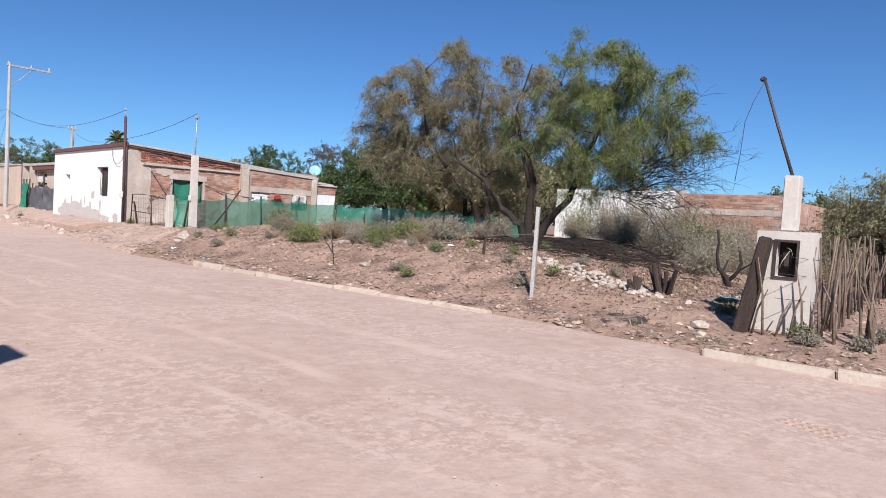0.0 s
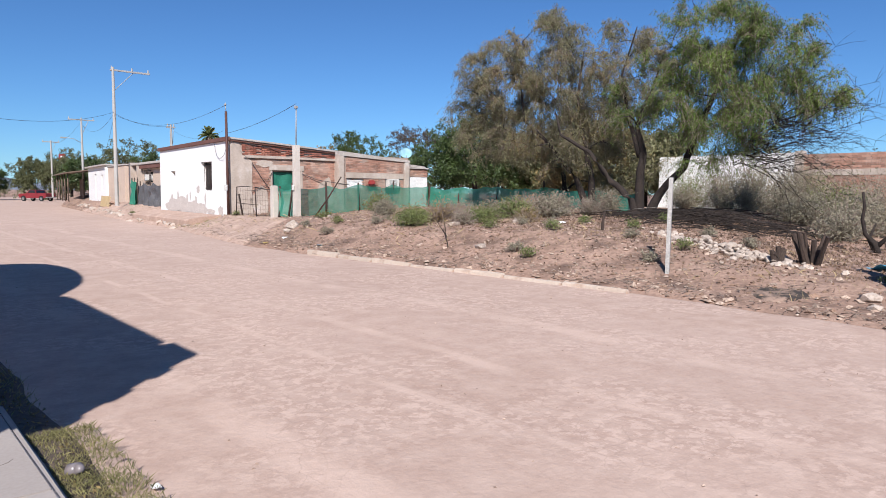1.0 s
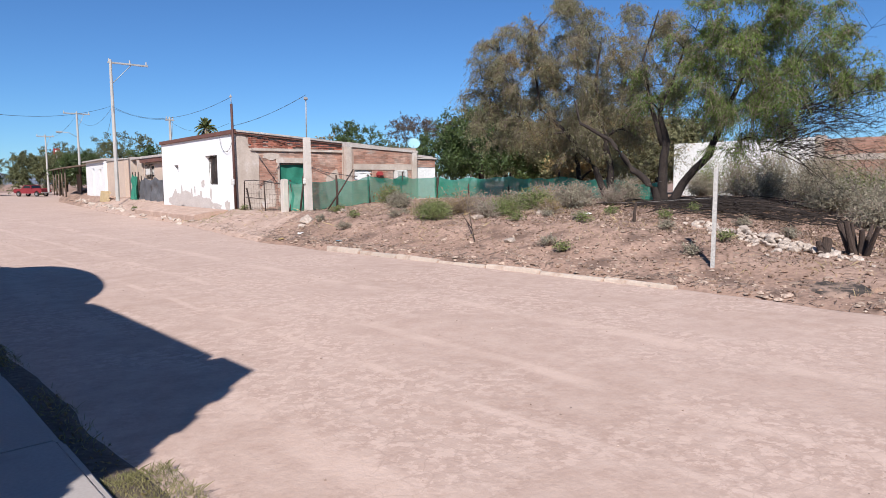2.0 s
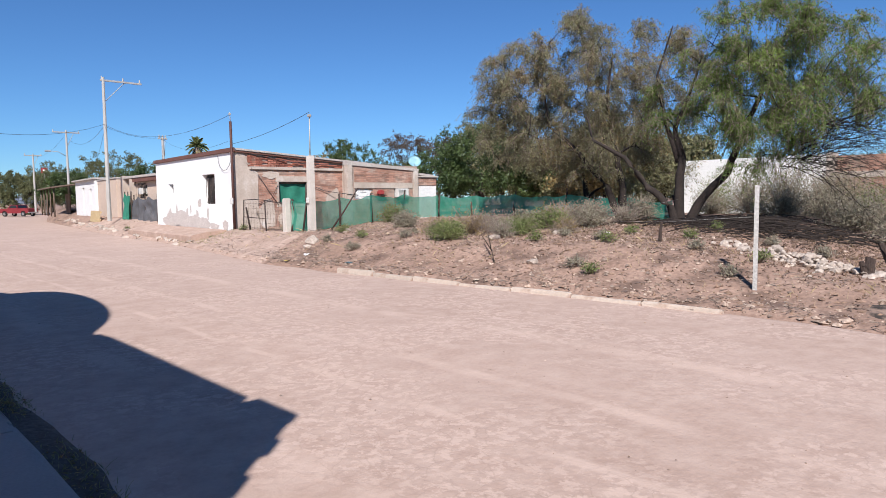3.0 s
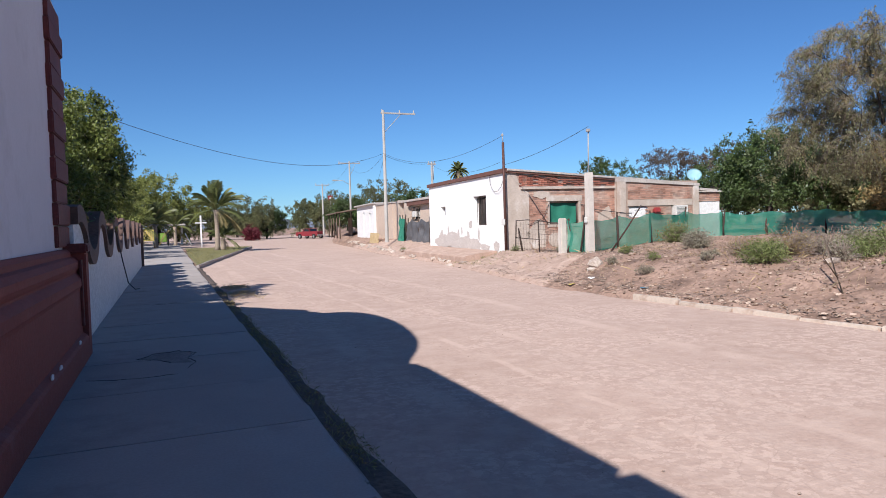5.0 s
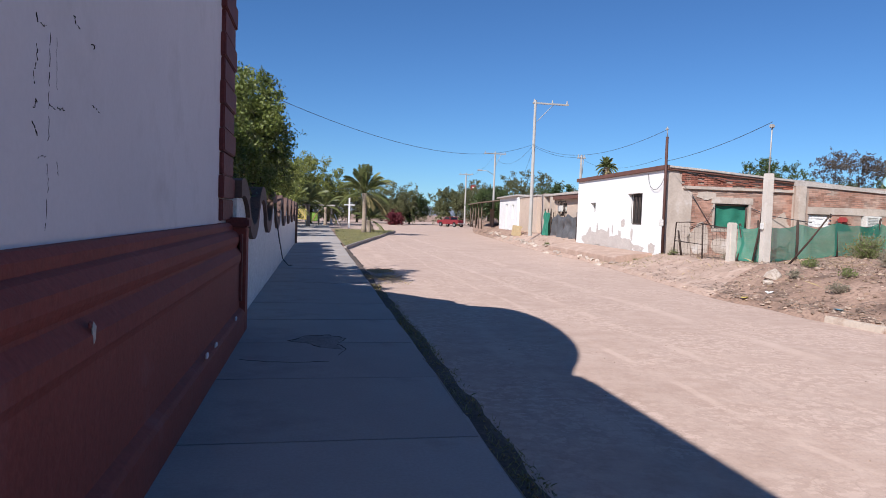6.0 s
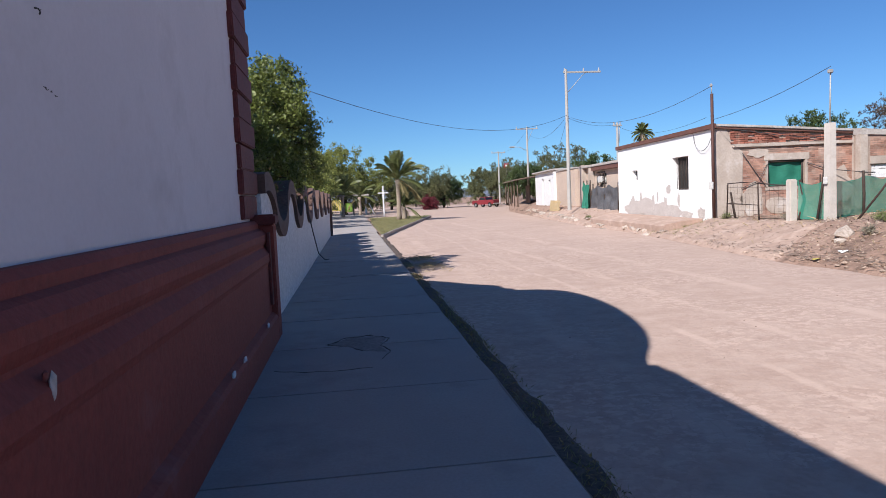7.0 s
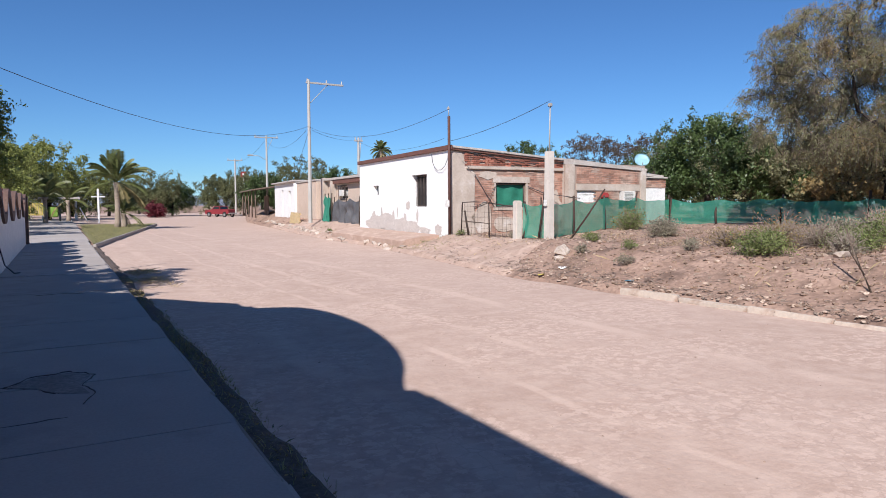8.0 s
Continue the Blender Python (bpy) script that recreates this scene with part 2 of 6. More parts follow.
M["frond"] = mat("palm_frond", (0.085, 0.105, 0.032), (0.15, 0.165, 0.055), 0.6, 0, 0.5, 0, island=0.3, translucent=0.25)
M["dryfrond"] = mat("dry_palm_frond", (0.24, 0.19, 0.08), (0.32, 0.26, 0.12), 0.6, 0, 0.7, 0, island=0.3, translucent=0.2)
M["palmtrunk"] = mat("palm_trunk", (0.26, 0.20, 0.15), (0.40, 0.33, 0.26), 4.0, 20.0, 0.95, 0.8, 10.0, stretch=(1, 1, 4))
M["stone"] = mat("pale_rubble_stone", (0.40, 0.325, 0.265), (0.54, 0.46, 0.395), 3.0, 25.0, 0.92, 0.5, 20.0, obj=0.25)
M["pebble"] = mat("loose_pebble", (0.30, 0.21, 0.155), (0.50, 0.39, 0.31), 3.0, 30.0, 0.93, 0.4, 30.0, island=0.35)
M["clod"] = mat("soil_clod", (0.22, 0.14, 0.095), (0.31, 0.205, 0.15), 3.0, 30.0, 0.95, 0.5, 30.0, island=0.3)
M["ash"] = mat("charred_ash", (0.045, 0.036, 0.03), (0.12, 0.09, 0.07), 3.0, 14.0, 0.97, 0.8, 15.0, stain=(0.32, 0.22, 0.165), stain_at=(0.42, 0.55), stain_scale=3.0)
M["carred"] = mat("car_red_paint", (0.16, 0.012, 0.018), (0.20, 0.018, 0.024), 1.0, 0, 0.6, 0)
M["glass"] = mat("car_glass", (0.02, 0.025, 0.03), (0.03, 0.035, 0.04), 1.0, 0, 0.18, 0)
M["rubber"] = mat("tyre_rubber", (0.02, 0.02, 0.02), (0.035, 0.035, 0.035), 3.0, 0, 0.85, 0.2)
M["chrome"] = mat("wheel_metal", (0.5, 0.5, 0.5), (0.6, 0.6, 0.6), 3.0, 0, 0.3, 0, metal=0.9)
M["dish"] = mat("dish_enamel", (0.40, 0.68, 0.76), (0.48, 0.76, 0.83), 2.0, 0, 0.4, 0)
M["acwhite"] = mat("appliance_white", (0.62, 0.60, 0.56), (0.72, 0.70, 0.66), 2.0, 20.0, 0.6, 0.1)
M["wire"] = mat("black_cable", (0.03, 0.03, 0.035), (0.05, 0.05, 0.055), 3.0, 0, 0.6, 0)
M["porcelain"] = mat("insulator", (0.3, 0.28, 0.26), (0.4, 0.38, 0.36), 3.0, 0, 0.4, 0)
M["yellow"] = mat("yellow_play_panel", (0.45, 0.36, 0.07), (0.52, 0.42, 0.10), 2.0, 0, 0.6, 0.1)
M["lime"] = mat("lime_play_panel", (0.16, 0.30, 0.04), (0.22, 0.36, 0.06), 2.0, 0, 0.6, 0.1)
M["capstone"] = mat("brown_coping_paint", (0.115, 0.066, 0.05), (0.17, 0.10, 0.078), 2.0, 30.0, 0.8, 0.4, 20.0)
# scrub tone shifted to blue, to imitate haze over the distance
M["hill"] = mat("far_hill_haze", (0.16, 0.19, 0.24), (0.20, 0.235, 0.29), 0.004, 0.05, 1.0, 0)
M["plastic"] = mat("clear_bottle", (0.16, 0.14, 0.145), (0.24, 0.21, 0.21), 12.0, 0, 0.25, 0)
M["paper"] = mat("paper_scrap", (0.72, 0.71, 0.69), (0.80, 0.79, 0.77), 4.0, 0, 0.8, 0.1)
M["blue"] = mat("blue_plastic", (0.05, 0.25, 0.42), (0.10, 0.38, 0.55), 4.0, 0, 0.5, 0.2)
M["signred"] = mat("red_sign_paint", (0.28, 0.035, 0.035), (0.34, 0.05, 0.045), 4.0, 0, 0.6, 0)


# ---- building helpers ----
def mesh(name, verts, faces, material, parent=None, label="", smooth=False):
    me = bpy.data.meshes.new(name)
    me.from_pydata([tuple(v) for v in verts], [], faces)
    me.materials.append(material)
    if smooth:
        me.polygons.foreach_set("use_smooth", [True] * len(me.polygons))
    ob = new(name, me)
    ob.parent = parent
    if label:
        ob["label"] = label
    return ob


def part(name, bm, material, parent=None, label="", smooth=False):
    bmesh.ops.recalc_face_normals(bm, faces=bm.faces)
    me = bpy.data.meshes.new(name)
    bm.to_mesh(me)
    bm.free()
    me.materials.append(material)
    if smooth:
        me.polygons.foreach_set("use_smooth", [True] * len(me.polygons))
    ob = new(name, me)
    ob.parent = parent
    if label:
        ob["label"] = label
    return ob


def thing(name, m, label, category, group="", kind=""):
    ob = new(name)
    ob.empty_display_size = 0.2
    ob.matrix_basis = m
    return tagged(ob, label, category, group, kind)


def box(x0, y0, z0, x1, y1, z1, bevel=0.0, bm=None, m=None):
    bm = bm or bmesh.new()
    v = bmesh.ops.create_cube(bm, size=1.0)["verts"]
    bmesh.ops.transform(bm, matrix=Matrix.LocRotScale(((x0 + x1) / 2, (y0 + y1) / 2, (z0 + z1) / 2), None, (x1 - x0, y1 - y0, z1 - z0)), verts=v)
    if bevel:
        es = list({e for q in v for e in q.link_edges})
        v = bmesh.ops.bevel(bm, geom=es, offset=bevel, segments=2, affect="EDGES")["verts"]
    if m:
        bmesh.ops.transform(bm, matrix=m, verts=v)
    return bm


def jitter(bm, amount, scale=1.5, seed=0):
    off = Vector((seed * 7.3, seed * 3.1, seed * 1.7))
    for v in bm.verts:
        v.co += amount * noise.noise_vector(v.co * scale + off)
    return bm


def prism(outline, y0, y1, axis="y"):
    """A polygon in the plane across an axis, drawn out along it."""
    bm = bmesh.new()
    def at(p, d):
        return (p[0], d, p[1]) if axis == "y" else (d, p[0], p[1]) if axis == "x" else (p[0], p[1], d)
    a = [bm.verts.new(at(p, y0)) for p in outline]
    b = [bm.verts.new(at(p, y1)) for p in outline]
    bm.faces.new(a), bm.faces.new(b[::-1])
    for i in range(len(a)):
        j = (i + 1) % len(a)
        bm.faces.new((a[i], b[i], b[j], a[j]))
    return bm


def tube_data(paths, sides=6):
    """Vertices and faces of round tubes along paths of (point, radius)."""
    vs, fs = [], []
    for path in paths:
        pts = [Vector(p) for p, _ in path]
        base = len(vs)
        for i, (p, r) in enumerate(path):
            d = (pts[min(i + 1, len(pts) - 1)] - pts[max(i - 1, 0)])
            d = d.normalized() if d.length > 1e-6 else Vector((0, 0, 1))
            u = d.cross(Vector((0.31, 0.95, 0.1)) if abs(d.z) > 0.8 else Vector((0, 0, 1))).normalized()
            w = d.cross(u)
            for k in range(sides):
                a = 2 * math.pi * k / sides
                vs.append(pts[i] + r * (math.cos(a) * u + math.sin(a) * w))
        n = len(pts)
        for i in range(n - 1):
            for k in range(sides):
                a, b = base + i * sides + k, base + i * sides + (k + 1) % sides
                fs.append((a, b, b + sides, a + sides))
        fs.append(tuple(base + k for k in range(sides))[::-1])
        fs.append(tuple(base + (n - 1) * sides + k for k in range(sides)))
    return vs, fs


def tube(name, paths, material, parent=None, label="", sides=6, smooth=True):
    return mesh(name, *tube_data(paths, sides), material, parent, label, smooth)


def rod(a, b, r, r2=None):
    return [(a, r), (b, r if r2 is None else r2)]


def blades(name, centres, size, aspect, droop, material, parent=None, label="", rng=None, curl=0.25):
    """Many small leaves: a bent strip of two quads each, at the given centres."""
    rng = rng or np.random.default_rng(1)
    c = np.asarray(centres, float)
    n = len(c)
    d = rng.normal(size=(n, 3))
    d /= np.linalg.norm(d, axis=1)[:, None] + 1e-9
    d[:, 2] -= droop
    d /= np.linalg.norm(d, axis=1)[:, None] + 1e-9
    s = rng.normal(size=(n, 3))
    s -= (s * d).sum(1)[:, None] * d
    s /= np.linalg.norm(s, axis=1)[:, None] + 1e-9
    up = np.cross(d, s)
    ln = (size * rng.uniform(0.6, 1.3, n))[:, None]
    wd = ln * aspect
    a = c - d * ln * 0.5
    e = c + d * ln * 0.5
    v = np.stack([a, c - s * wd * 0.5 + up * ln * curl * 0.3, e, c + s * wd * 0.5 + up * ln * curl * 0.3], 1).reshape(-1, 3)
    f = np.arange(4 * n).reshape(n, 4)
    me = bpy.data.meshes.new(name)
    me.vertices.add(4 * n)
    me.vertices.foreach_set("co", v.ravel())
    me.loops.add(4 * n)
    me.loops.foreach_set("vertex_index", f.ravel())
    me.polygons.add(n)
    me.polygons.foreach_set("loop_start", np.arange(0, 4 * n, 4))
    me.update(calc_edges=True)
    me.materials.append(material)
    ob = new(name, me)
    ob.parent = parent
    if label:
        ob["label"] = label
    return ob


def tree(name, base, label, stems, clumps, tips, leaves, size, spread, leaf, bark="bark", droop=0.5, aspect=0.35, seed=1, r_twig=0.012,
         bare=0.0, group="", leaf2=None, share2=0.0, reach=4.0, gaps=-0.9, gap_scale=1.0, twiggy=0.0):
    """A tree: stems (paths of point and radius), limbs that reach tips spread through the clumps (centre, radii), leaves round the tips."""
    rng = np.random.default_rng(seed)
    root = thing(name, pose(*base), label, "tree", group)
    nodes, rad = [], []
    paths = []
    for st in stems:
        fine = []
        for (p, r), (q, r2) in zip(st, st[1:]):
            for k in range(4):
                t = k / 4
                w = Vector(p).lerp(Vector(q), t) + 0.12 * r * 4 * noise.noise_vector(Vector(p) * 2 + Vector((t * 3, seed, 0)))
                fine.append((w, r + (r2 - r) * t))
        fine.append((Vector(st[-1][0]), st[-1][1]))
        paths.append(fine)
        for w, r in fine[2:]:
            nodes.append(w), rad.append(r)
    vol = np.array([c[1][0] * c[1][1] * c[1][2] for c in clumps])
    pick = rng.choice(len(clumps), tips, p=vol / vol.sum())
    pts = []
    for k in pick:
        c, r = clumps[k]
        q = rng.normal(size=3)
        q *= rng.uniform(0.2, 1.0) ** 0.5 / np.linalg.norm(q)
        q = np.array(c) + q * np.array(r)
        if noise.noise(Vector(q) * gap_scale + Vector((seed, 0, 0))) > gaps:
            pts.append(q)
    pts.sort(key=lambda q: np.linalg.norm(q))
    nodes_a = np.array([tuple(n) for n in nodes])
    for q in pts:
        dist = np.linalg.norm(nodes_a - q, axis=1) + 0.35 * np.maximum(0, nodes_a[:, 2] - q[2])
        i = int(dist.argmin())
        p, r0 = Vector(nodes_a[i]), max(r_twig, rad[i] * 0.62)
        w = Vector(q)
        seg = []
        ln = (w - p).length
        bend = Vector(rng.normal(size=3)) * 0.10 * ln + Vector((0, 0, 0.14 * ln))
        for k in range(5):
            t = k / 4
            pt = p.lerp(w, t) + bend * math.sin(math.pi * t)
            r = r0 + (r_twig * 0.5 - r0) * t ** 0.8
            seg.append((pt, r))
        paths.append(seg)
        add = [tuple(s[0]) for s in seg[1:]]
        nodes_a = np.vstack([nodes_a, add])
        rad.extend(s[1] for s in seg[1:])
    tube("trunk", paths[:len(stems)], M[bark], root, "", 8)
    tagged(tube("branchwork", paths[len(stems):], M[bark], root, "", 4), kind="stuff")
    pts = np.array(pts)
    if bare:
        pts = pts[rng.uniform(size=len(pts)) > bare]
    # leafy branchlets that spring from every tip and hang by their own weight
    per = max(2, int(leaves / len(pts) / 14))
    n = len(pts) * per
    start = np.repeat(pts, per, 0) + rng.normal(size=(n, 3)) * spread * 0.35
    core = np.mean([c[0] for c in clumps], 0)
    way = rng.normal(size=(n, 3)) + 0.5 * (start - core) / (np.linalg.norm(start - core, axis=1)[:, None] + 1e-6)
    way[:, 2] += 0.15
    way /= np.linalg.norm(way, axis=1)[:, None]
    ln = (size * reach * rng.uniform(0.5, 1.2, n))[:, None]
    mid = start + way * ln * 0.5
    end = start + way * ln + np.array([0, 0, -1]) * ln * droop * 0.6
    if twiggy:
        keep = rng.uniform(size=n) < twiggy
        tagged(tube("twig_mass", [[(a, r_twig * 0.5), (m_, r_twig * 0.4), (e_, r_twig * 0.2)] for a, m_, e_ in zip(start[keep], mid[keep], end[keep])], M[bark if bark != "bark" else "twig"], root, "", 3), kind="stuff")
    t = rng.uniform(0.1, 1.0, (n, 14, 1))
    c = (1 - t) ** 2 * start[:, None] + 2 * t * (1 - t) * mid[:, None] + t ** 2 * end[:, None] + rng.normal(size=(n, 14, 3)) * size * 0.45
    c = c.reshape(-1, 3)
    if leaf2:
        patch = np.array([noise.noise(Vector(s) * 0.8 + Vector((0, seed, 0))) for s in start]) + 0.35 * rng.normal(size=n)
        sel = np.repeat(patch > np.quantile(patch, 1 - share2), 14)
        blades("crown", c[~sel], size, aspect, droop, M[leaf], root, "", rng)
        blades("crown", c[sel], size, aspect, droop, M[leaf2], root, "browner sprigs of the crown", rng)
    else:
        blades("crown", c, size, aspect, droop, M[leaf], root, "", rng)
    return root


def rock(name, m, radii, material, parent=None, seed=0, label=""):
    bm = bmesh.new()
    bmesh.ops.create_icosphere(bm, subdivisions=1, radius=1.0)
    for v in bm.verts:
        k = 1 + 0.45 * noise.noise(v.co * 1.3 + Vector((seed * 5.1, seed * 2.3, seed)))
        v.co = Vector((v.co.x * radii[0] * k, v.co.y * radii[1] * k, v.co.z * radii[2] * k))
    ob = part(name, bm, material, parent, label)
    ob.matrix_basis = m
    return ob


def smooth_step(a, b, x):
    t = np.clip((np.asarray(x, float) - a) / (b - a), 0, 1)
    return t * t * (3 - 2 * t)


# ---- ground, road, pavement ----
def road_right(y):
    return np.interp(y, (-60, 0, 2.7, 6.5, 15, 18.5, 22, 26, 30, 36, 43, 70, 100, 160), (8.75, 8.75, 8.75, 9.0, 8.4, 8.3, 8.8, 9.5, 10.1, 10.5, 11.2, 15, 22, 40))


def road_left(y):
    return np.interp(y, (-60, 35, 65, 66, 80, 160), (0.62, 0.62, 6.3, 2.5, -8, -40))


def lumps(x, y, s, seed=0):
    return np.array([noise.noise(Vector((a * s, b * s, seed * 9.7))) for a, b in zip(np.ravel(x), np.ravel(y))]).reshape(np.shape(x))


def ground_z(x, y):
    """Height of the bare ground."""
    x, y = np.asarray(x, float), np.asarray(y, float)
    e = road_right(y)
    bank = np.interp(y, (-20, 3, 6, 9, 20, 24, 27, 40, 60, 120), (0.22, 0.22, 0.38, 0.74, 0.70, 0.60, 0.56, 0.68, 0.75, 0.8))
    up = bank * (0.14 + 0.86 * smooth_step(0.0, 1.0, (x - e) / np.interp(y, (18, 22, 26, 28, 35, 38), (2.6, 2.5, 1.8, 3.0, 3.0, 1.8)))) + bank * 0.07 * np.clip(x - 12, 0, 6)
    up = up + (0.06 * lumps(x, y, 0.9) + 0.04 * lumps(x, y, 2.6, 1)) * smooth_step(0.1, 1.2, x - e)
    inside = smooth_step(-0.05, 0.2, x - e)
    z = -0.06 + (up + 0.06) * inside
    left = smooth_step(0.0, 0.25, road_left(y) - x)
    return z + left * 0.12 * (1 - inside) * smooth_step(34.5, 36, y) + 0.12 * smooth_step(-1.8, -2.1, x) * (y < 36)


def span(*parts):
    out = []
    for a, b, n in parts:
        out.extend(np.linspace(a, b, n, endpoint=False))
    out.append(parts[-1][1])
    return np.array(out)


def sheet(name, xs, ys, zfun, material, parent=None, label=""):
    X, Y = np.meshgrid(xs, ys)
    Z = zfun(X, Y)
    n = len(xs)
    v = np.stack([X, Y, Z], -1).reshape(-1, 3)
    f = [(j * n + i, j * n + i + 1, (j + 1) * n + i + 1, (j + 1) * n + i) for j in range(len(ys) - 1) for i in range(n - 1)]
    return mesh(name, v, f, material, parent, label, True)


ground = sheet("ground", span((-3000, -100, 8), (-100, -6, 20), (-6, 7.5, 30), (7.5, 20, 70), (20, 40, 40), (40, 120, 25), (120, 3000, 8)),
               span((-3000, -40, 8), (-40, -2, 30), (-2, 30, 150), (30, 60, 60), (60, 140, 35), (140, 3000, 8)), ground_z, M["lot"])
tagged(ground, "bare brown stony soil of the vacant lot and surroundings", "ground", kind="structure")

verge = sheet("dirt_verge", np.linspace(7.9, 13.0, 60), np.linspace(16.5, 62, 170),
              lambda X, Y: ground_z(X, Y) + 0.016 - 0.10 * smooth_step(0.35, 0.75, 0.6 * lumps(X, Y, 0.9, 6) + smooth_step(0.6, -1.2, Y - 19.2 - 0.75 * (X - 9.0)) + smooth_step(0.9, 1.6, (X - road_right(Y)) / 1.9)), M["verge"])
tagged(verge, "pale trodden dirt between the road and the houses", "verge", kind="structure")
rows = span((-60, -4, 24), (-4, 30, 160), (30, 70, 60), (70, 160, 30))
cols = np.linspace(0, 1, 60)
V, F = [], []
for y in rows:
    a, b = float(road_left(y)), float(road_right(y)) + 0.45
    for u in cols:
        x = a + (b - a) * u
        z = 0.012 * noise.noise(Vector((x * 1.3, y * 0.25, 0))) + 0.010 * noise.noise(Vector((x * 0.5, y * 0.4, 5)))
        over = max(0.0, x - (b - 0.45) - 0.12 * noise.noise(Vector((y * 0.8, 3, 3))))
        V.append((x, y, z - 0.35 * over))
n = len(cols)
F = [(j * n + i, j * n + i + 1, (j + 1) * n + i + 1, (j + 1) * n + i) for j in range(len(rows) - 1) for i in range(n - 1)]
road = tagged(mesh("road", V, F, M["road"], None, "", True), "pale pinkish packed dirt road with faint tyre tracks", "road", kind="structure")

# pavement beside the painted building: a slab every 1.69 m, a kerb strip along it
pavement = thing("pavement", pose(0, 0, 0), "grey concrete pavement slabs with cracks and a kerb strip", "pavement", kind="structure")
rs = np.random.default_rng(5)
for k in range(26):
    y0 = -6.1 + 1.69 * k
    slab = part("slab", box(-1.75, 0.004, -0.12, 0.490, 1.684, 0.0, 0.008), M["walk"], pavement)
    slab.matrix_basis = pose(0, y0, 0.15 + rs.uniform(-0.004, 0.004), rs.uniform(-0.1, 0.1), rs.uniform(-0.1, 0.1), 0)
for k in range(21):
    bm = box(0.480, 0.006, -0.2, 0.545, 1.97, -0.03, 0.02)
    bmesh.ops.subdivide_edges(bm, edges=bm.edges, cuts=2)
    piece = part("kerb_piece", jitter(jitter(bm, 0.014, 3.0, k), 0.008, 14.0, k), M["walk"], pavement)
    piece.matrix_basis = pose(rs.uniform(-0.008, 0.008), -6.1 + 1.98 * k, 0.148 + rs.uniform(-0.012, 0.006), 0, 0, rs.uniform(-0.25, 0.25))
def pave_crack(path, w=0.005):
    pts = []
    for (x0, y0), (x1, y1) in zip(path, path[1:]):
        for t in np.linspace(0, 1, 6)[:-1]:
            pts.append(((x0 + (x1 - x0) * t + rs.normal() * 0.012, y0 + (y1 - y0) * t + rs.normal() * 0.012, 0.1500), w * rs.uniform(0.4, 1.2)))
    tube("crack", [pts], M["gutter"], pavement, "dark crack in the concrete", 4)
pave_crack([(-0.95, 12.6), (-0.75, 12.9), (-0.45, 12.95), (-0.28, 12.75), (-0.38, 12.4), (-0.3, 12.1), (-0.42, 11.7)], 0.007)
part("patch", prism([(-0.92, 12.58), (-0.74, 12.86), (-0.45, 12.91), (-0.31, 12.74), (-0.40, 12.4), (-0.34, 12.1), (-0.55, 12.2), (-0.72, 12.44)], 0.146, 0.1525, "z"), M["patch"], pavement, "darker mortar patch")
pave_crack([(-0.95, 12.6), (-0.7, 12.45), (-0.55, 12.15)], 0.006)
pave_crack([(-1.4, 11.6), (-0.9, 11.45), (-0.4, 11.5)], 0.005)
pave_crack([(-0.2, 4.1), (0.05, 4.35), (0.3, 4.4), (0.43, 4.6)], 0.003)
pave_crack([(-0.9, 19.0), (-0.5, 19.1), (-0.1, 18.9)], 0.003)
pave_crack([(-0.3, 7.0), (0.1, 7.2), (0.4, 7.15)], 0.003)
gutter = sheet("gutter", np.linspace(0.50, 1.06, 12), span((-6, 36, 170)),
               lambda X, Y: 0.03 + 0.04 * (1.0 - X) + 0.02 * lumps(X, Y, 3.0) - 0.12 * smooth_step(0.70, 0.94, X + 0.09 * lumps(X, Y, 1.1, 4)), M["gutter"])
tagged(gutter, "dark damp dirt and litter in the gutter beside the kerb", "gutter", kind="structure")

# the paved walk and the lawn beyond the garden wall
plaza = sheet("plaza", np.linspace(-14, 0.55, 12), np.linspace(37.86, 84, 30), lambda X, Y: 0.15 + 0 * X, M["walk"])
tagged(plaza, "pale concrete walk of the small park", "pavement", kind="structure")
V, F = [], []
for y in np.linspace(35.2, 65, 40):
    a, b = 0.58 + max(0, (y - 50)) * 0.02, float(road_left(y)) - 0.02
    for u in np.linspace(0, 1, 10):
        x = a + (b - a) * u
        V.append((x, y, 0.165 + 0.02 * noise.noise(Vector((x, y, 0)))))
F = [(j * 10 + i, j * 10 + i + 1, (j + 1) * 10 + i + 1, (j + 1) * 10 + i) for j in range(39) for i in range(9)]
tagged(mesh("lawn", V, F, M["lawn"], None, "", True), "patchy yellowing lawn strip inside a low kerb", "lawn", kind="structure")
island_kerb = thing("lawn_kerb", pose(0, 0, 0), "low concrete kerb round the lawn strip", "kerb", kind="structure")
for k in range(15):
    y = 35.0 + 2 * k
    a, b = Vector((float(road_left(y)), y, 0)), Vector((float(road_left(y + 1.97)), y + 1.97, 0))
    ob = part("kerb_piece", jitter(box(-0.07, 0, -0.1, 0.07, (b - a).length, 0.14, 0.02), 0.015, 3.0, k), M["walk"], island_kerb)
    ob.matrix_basis = pose(a.x, a.y, 0.02, 0, 0, -math.degrees(math.atan2(b.x - a.x, b.y - a.y)))


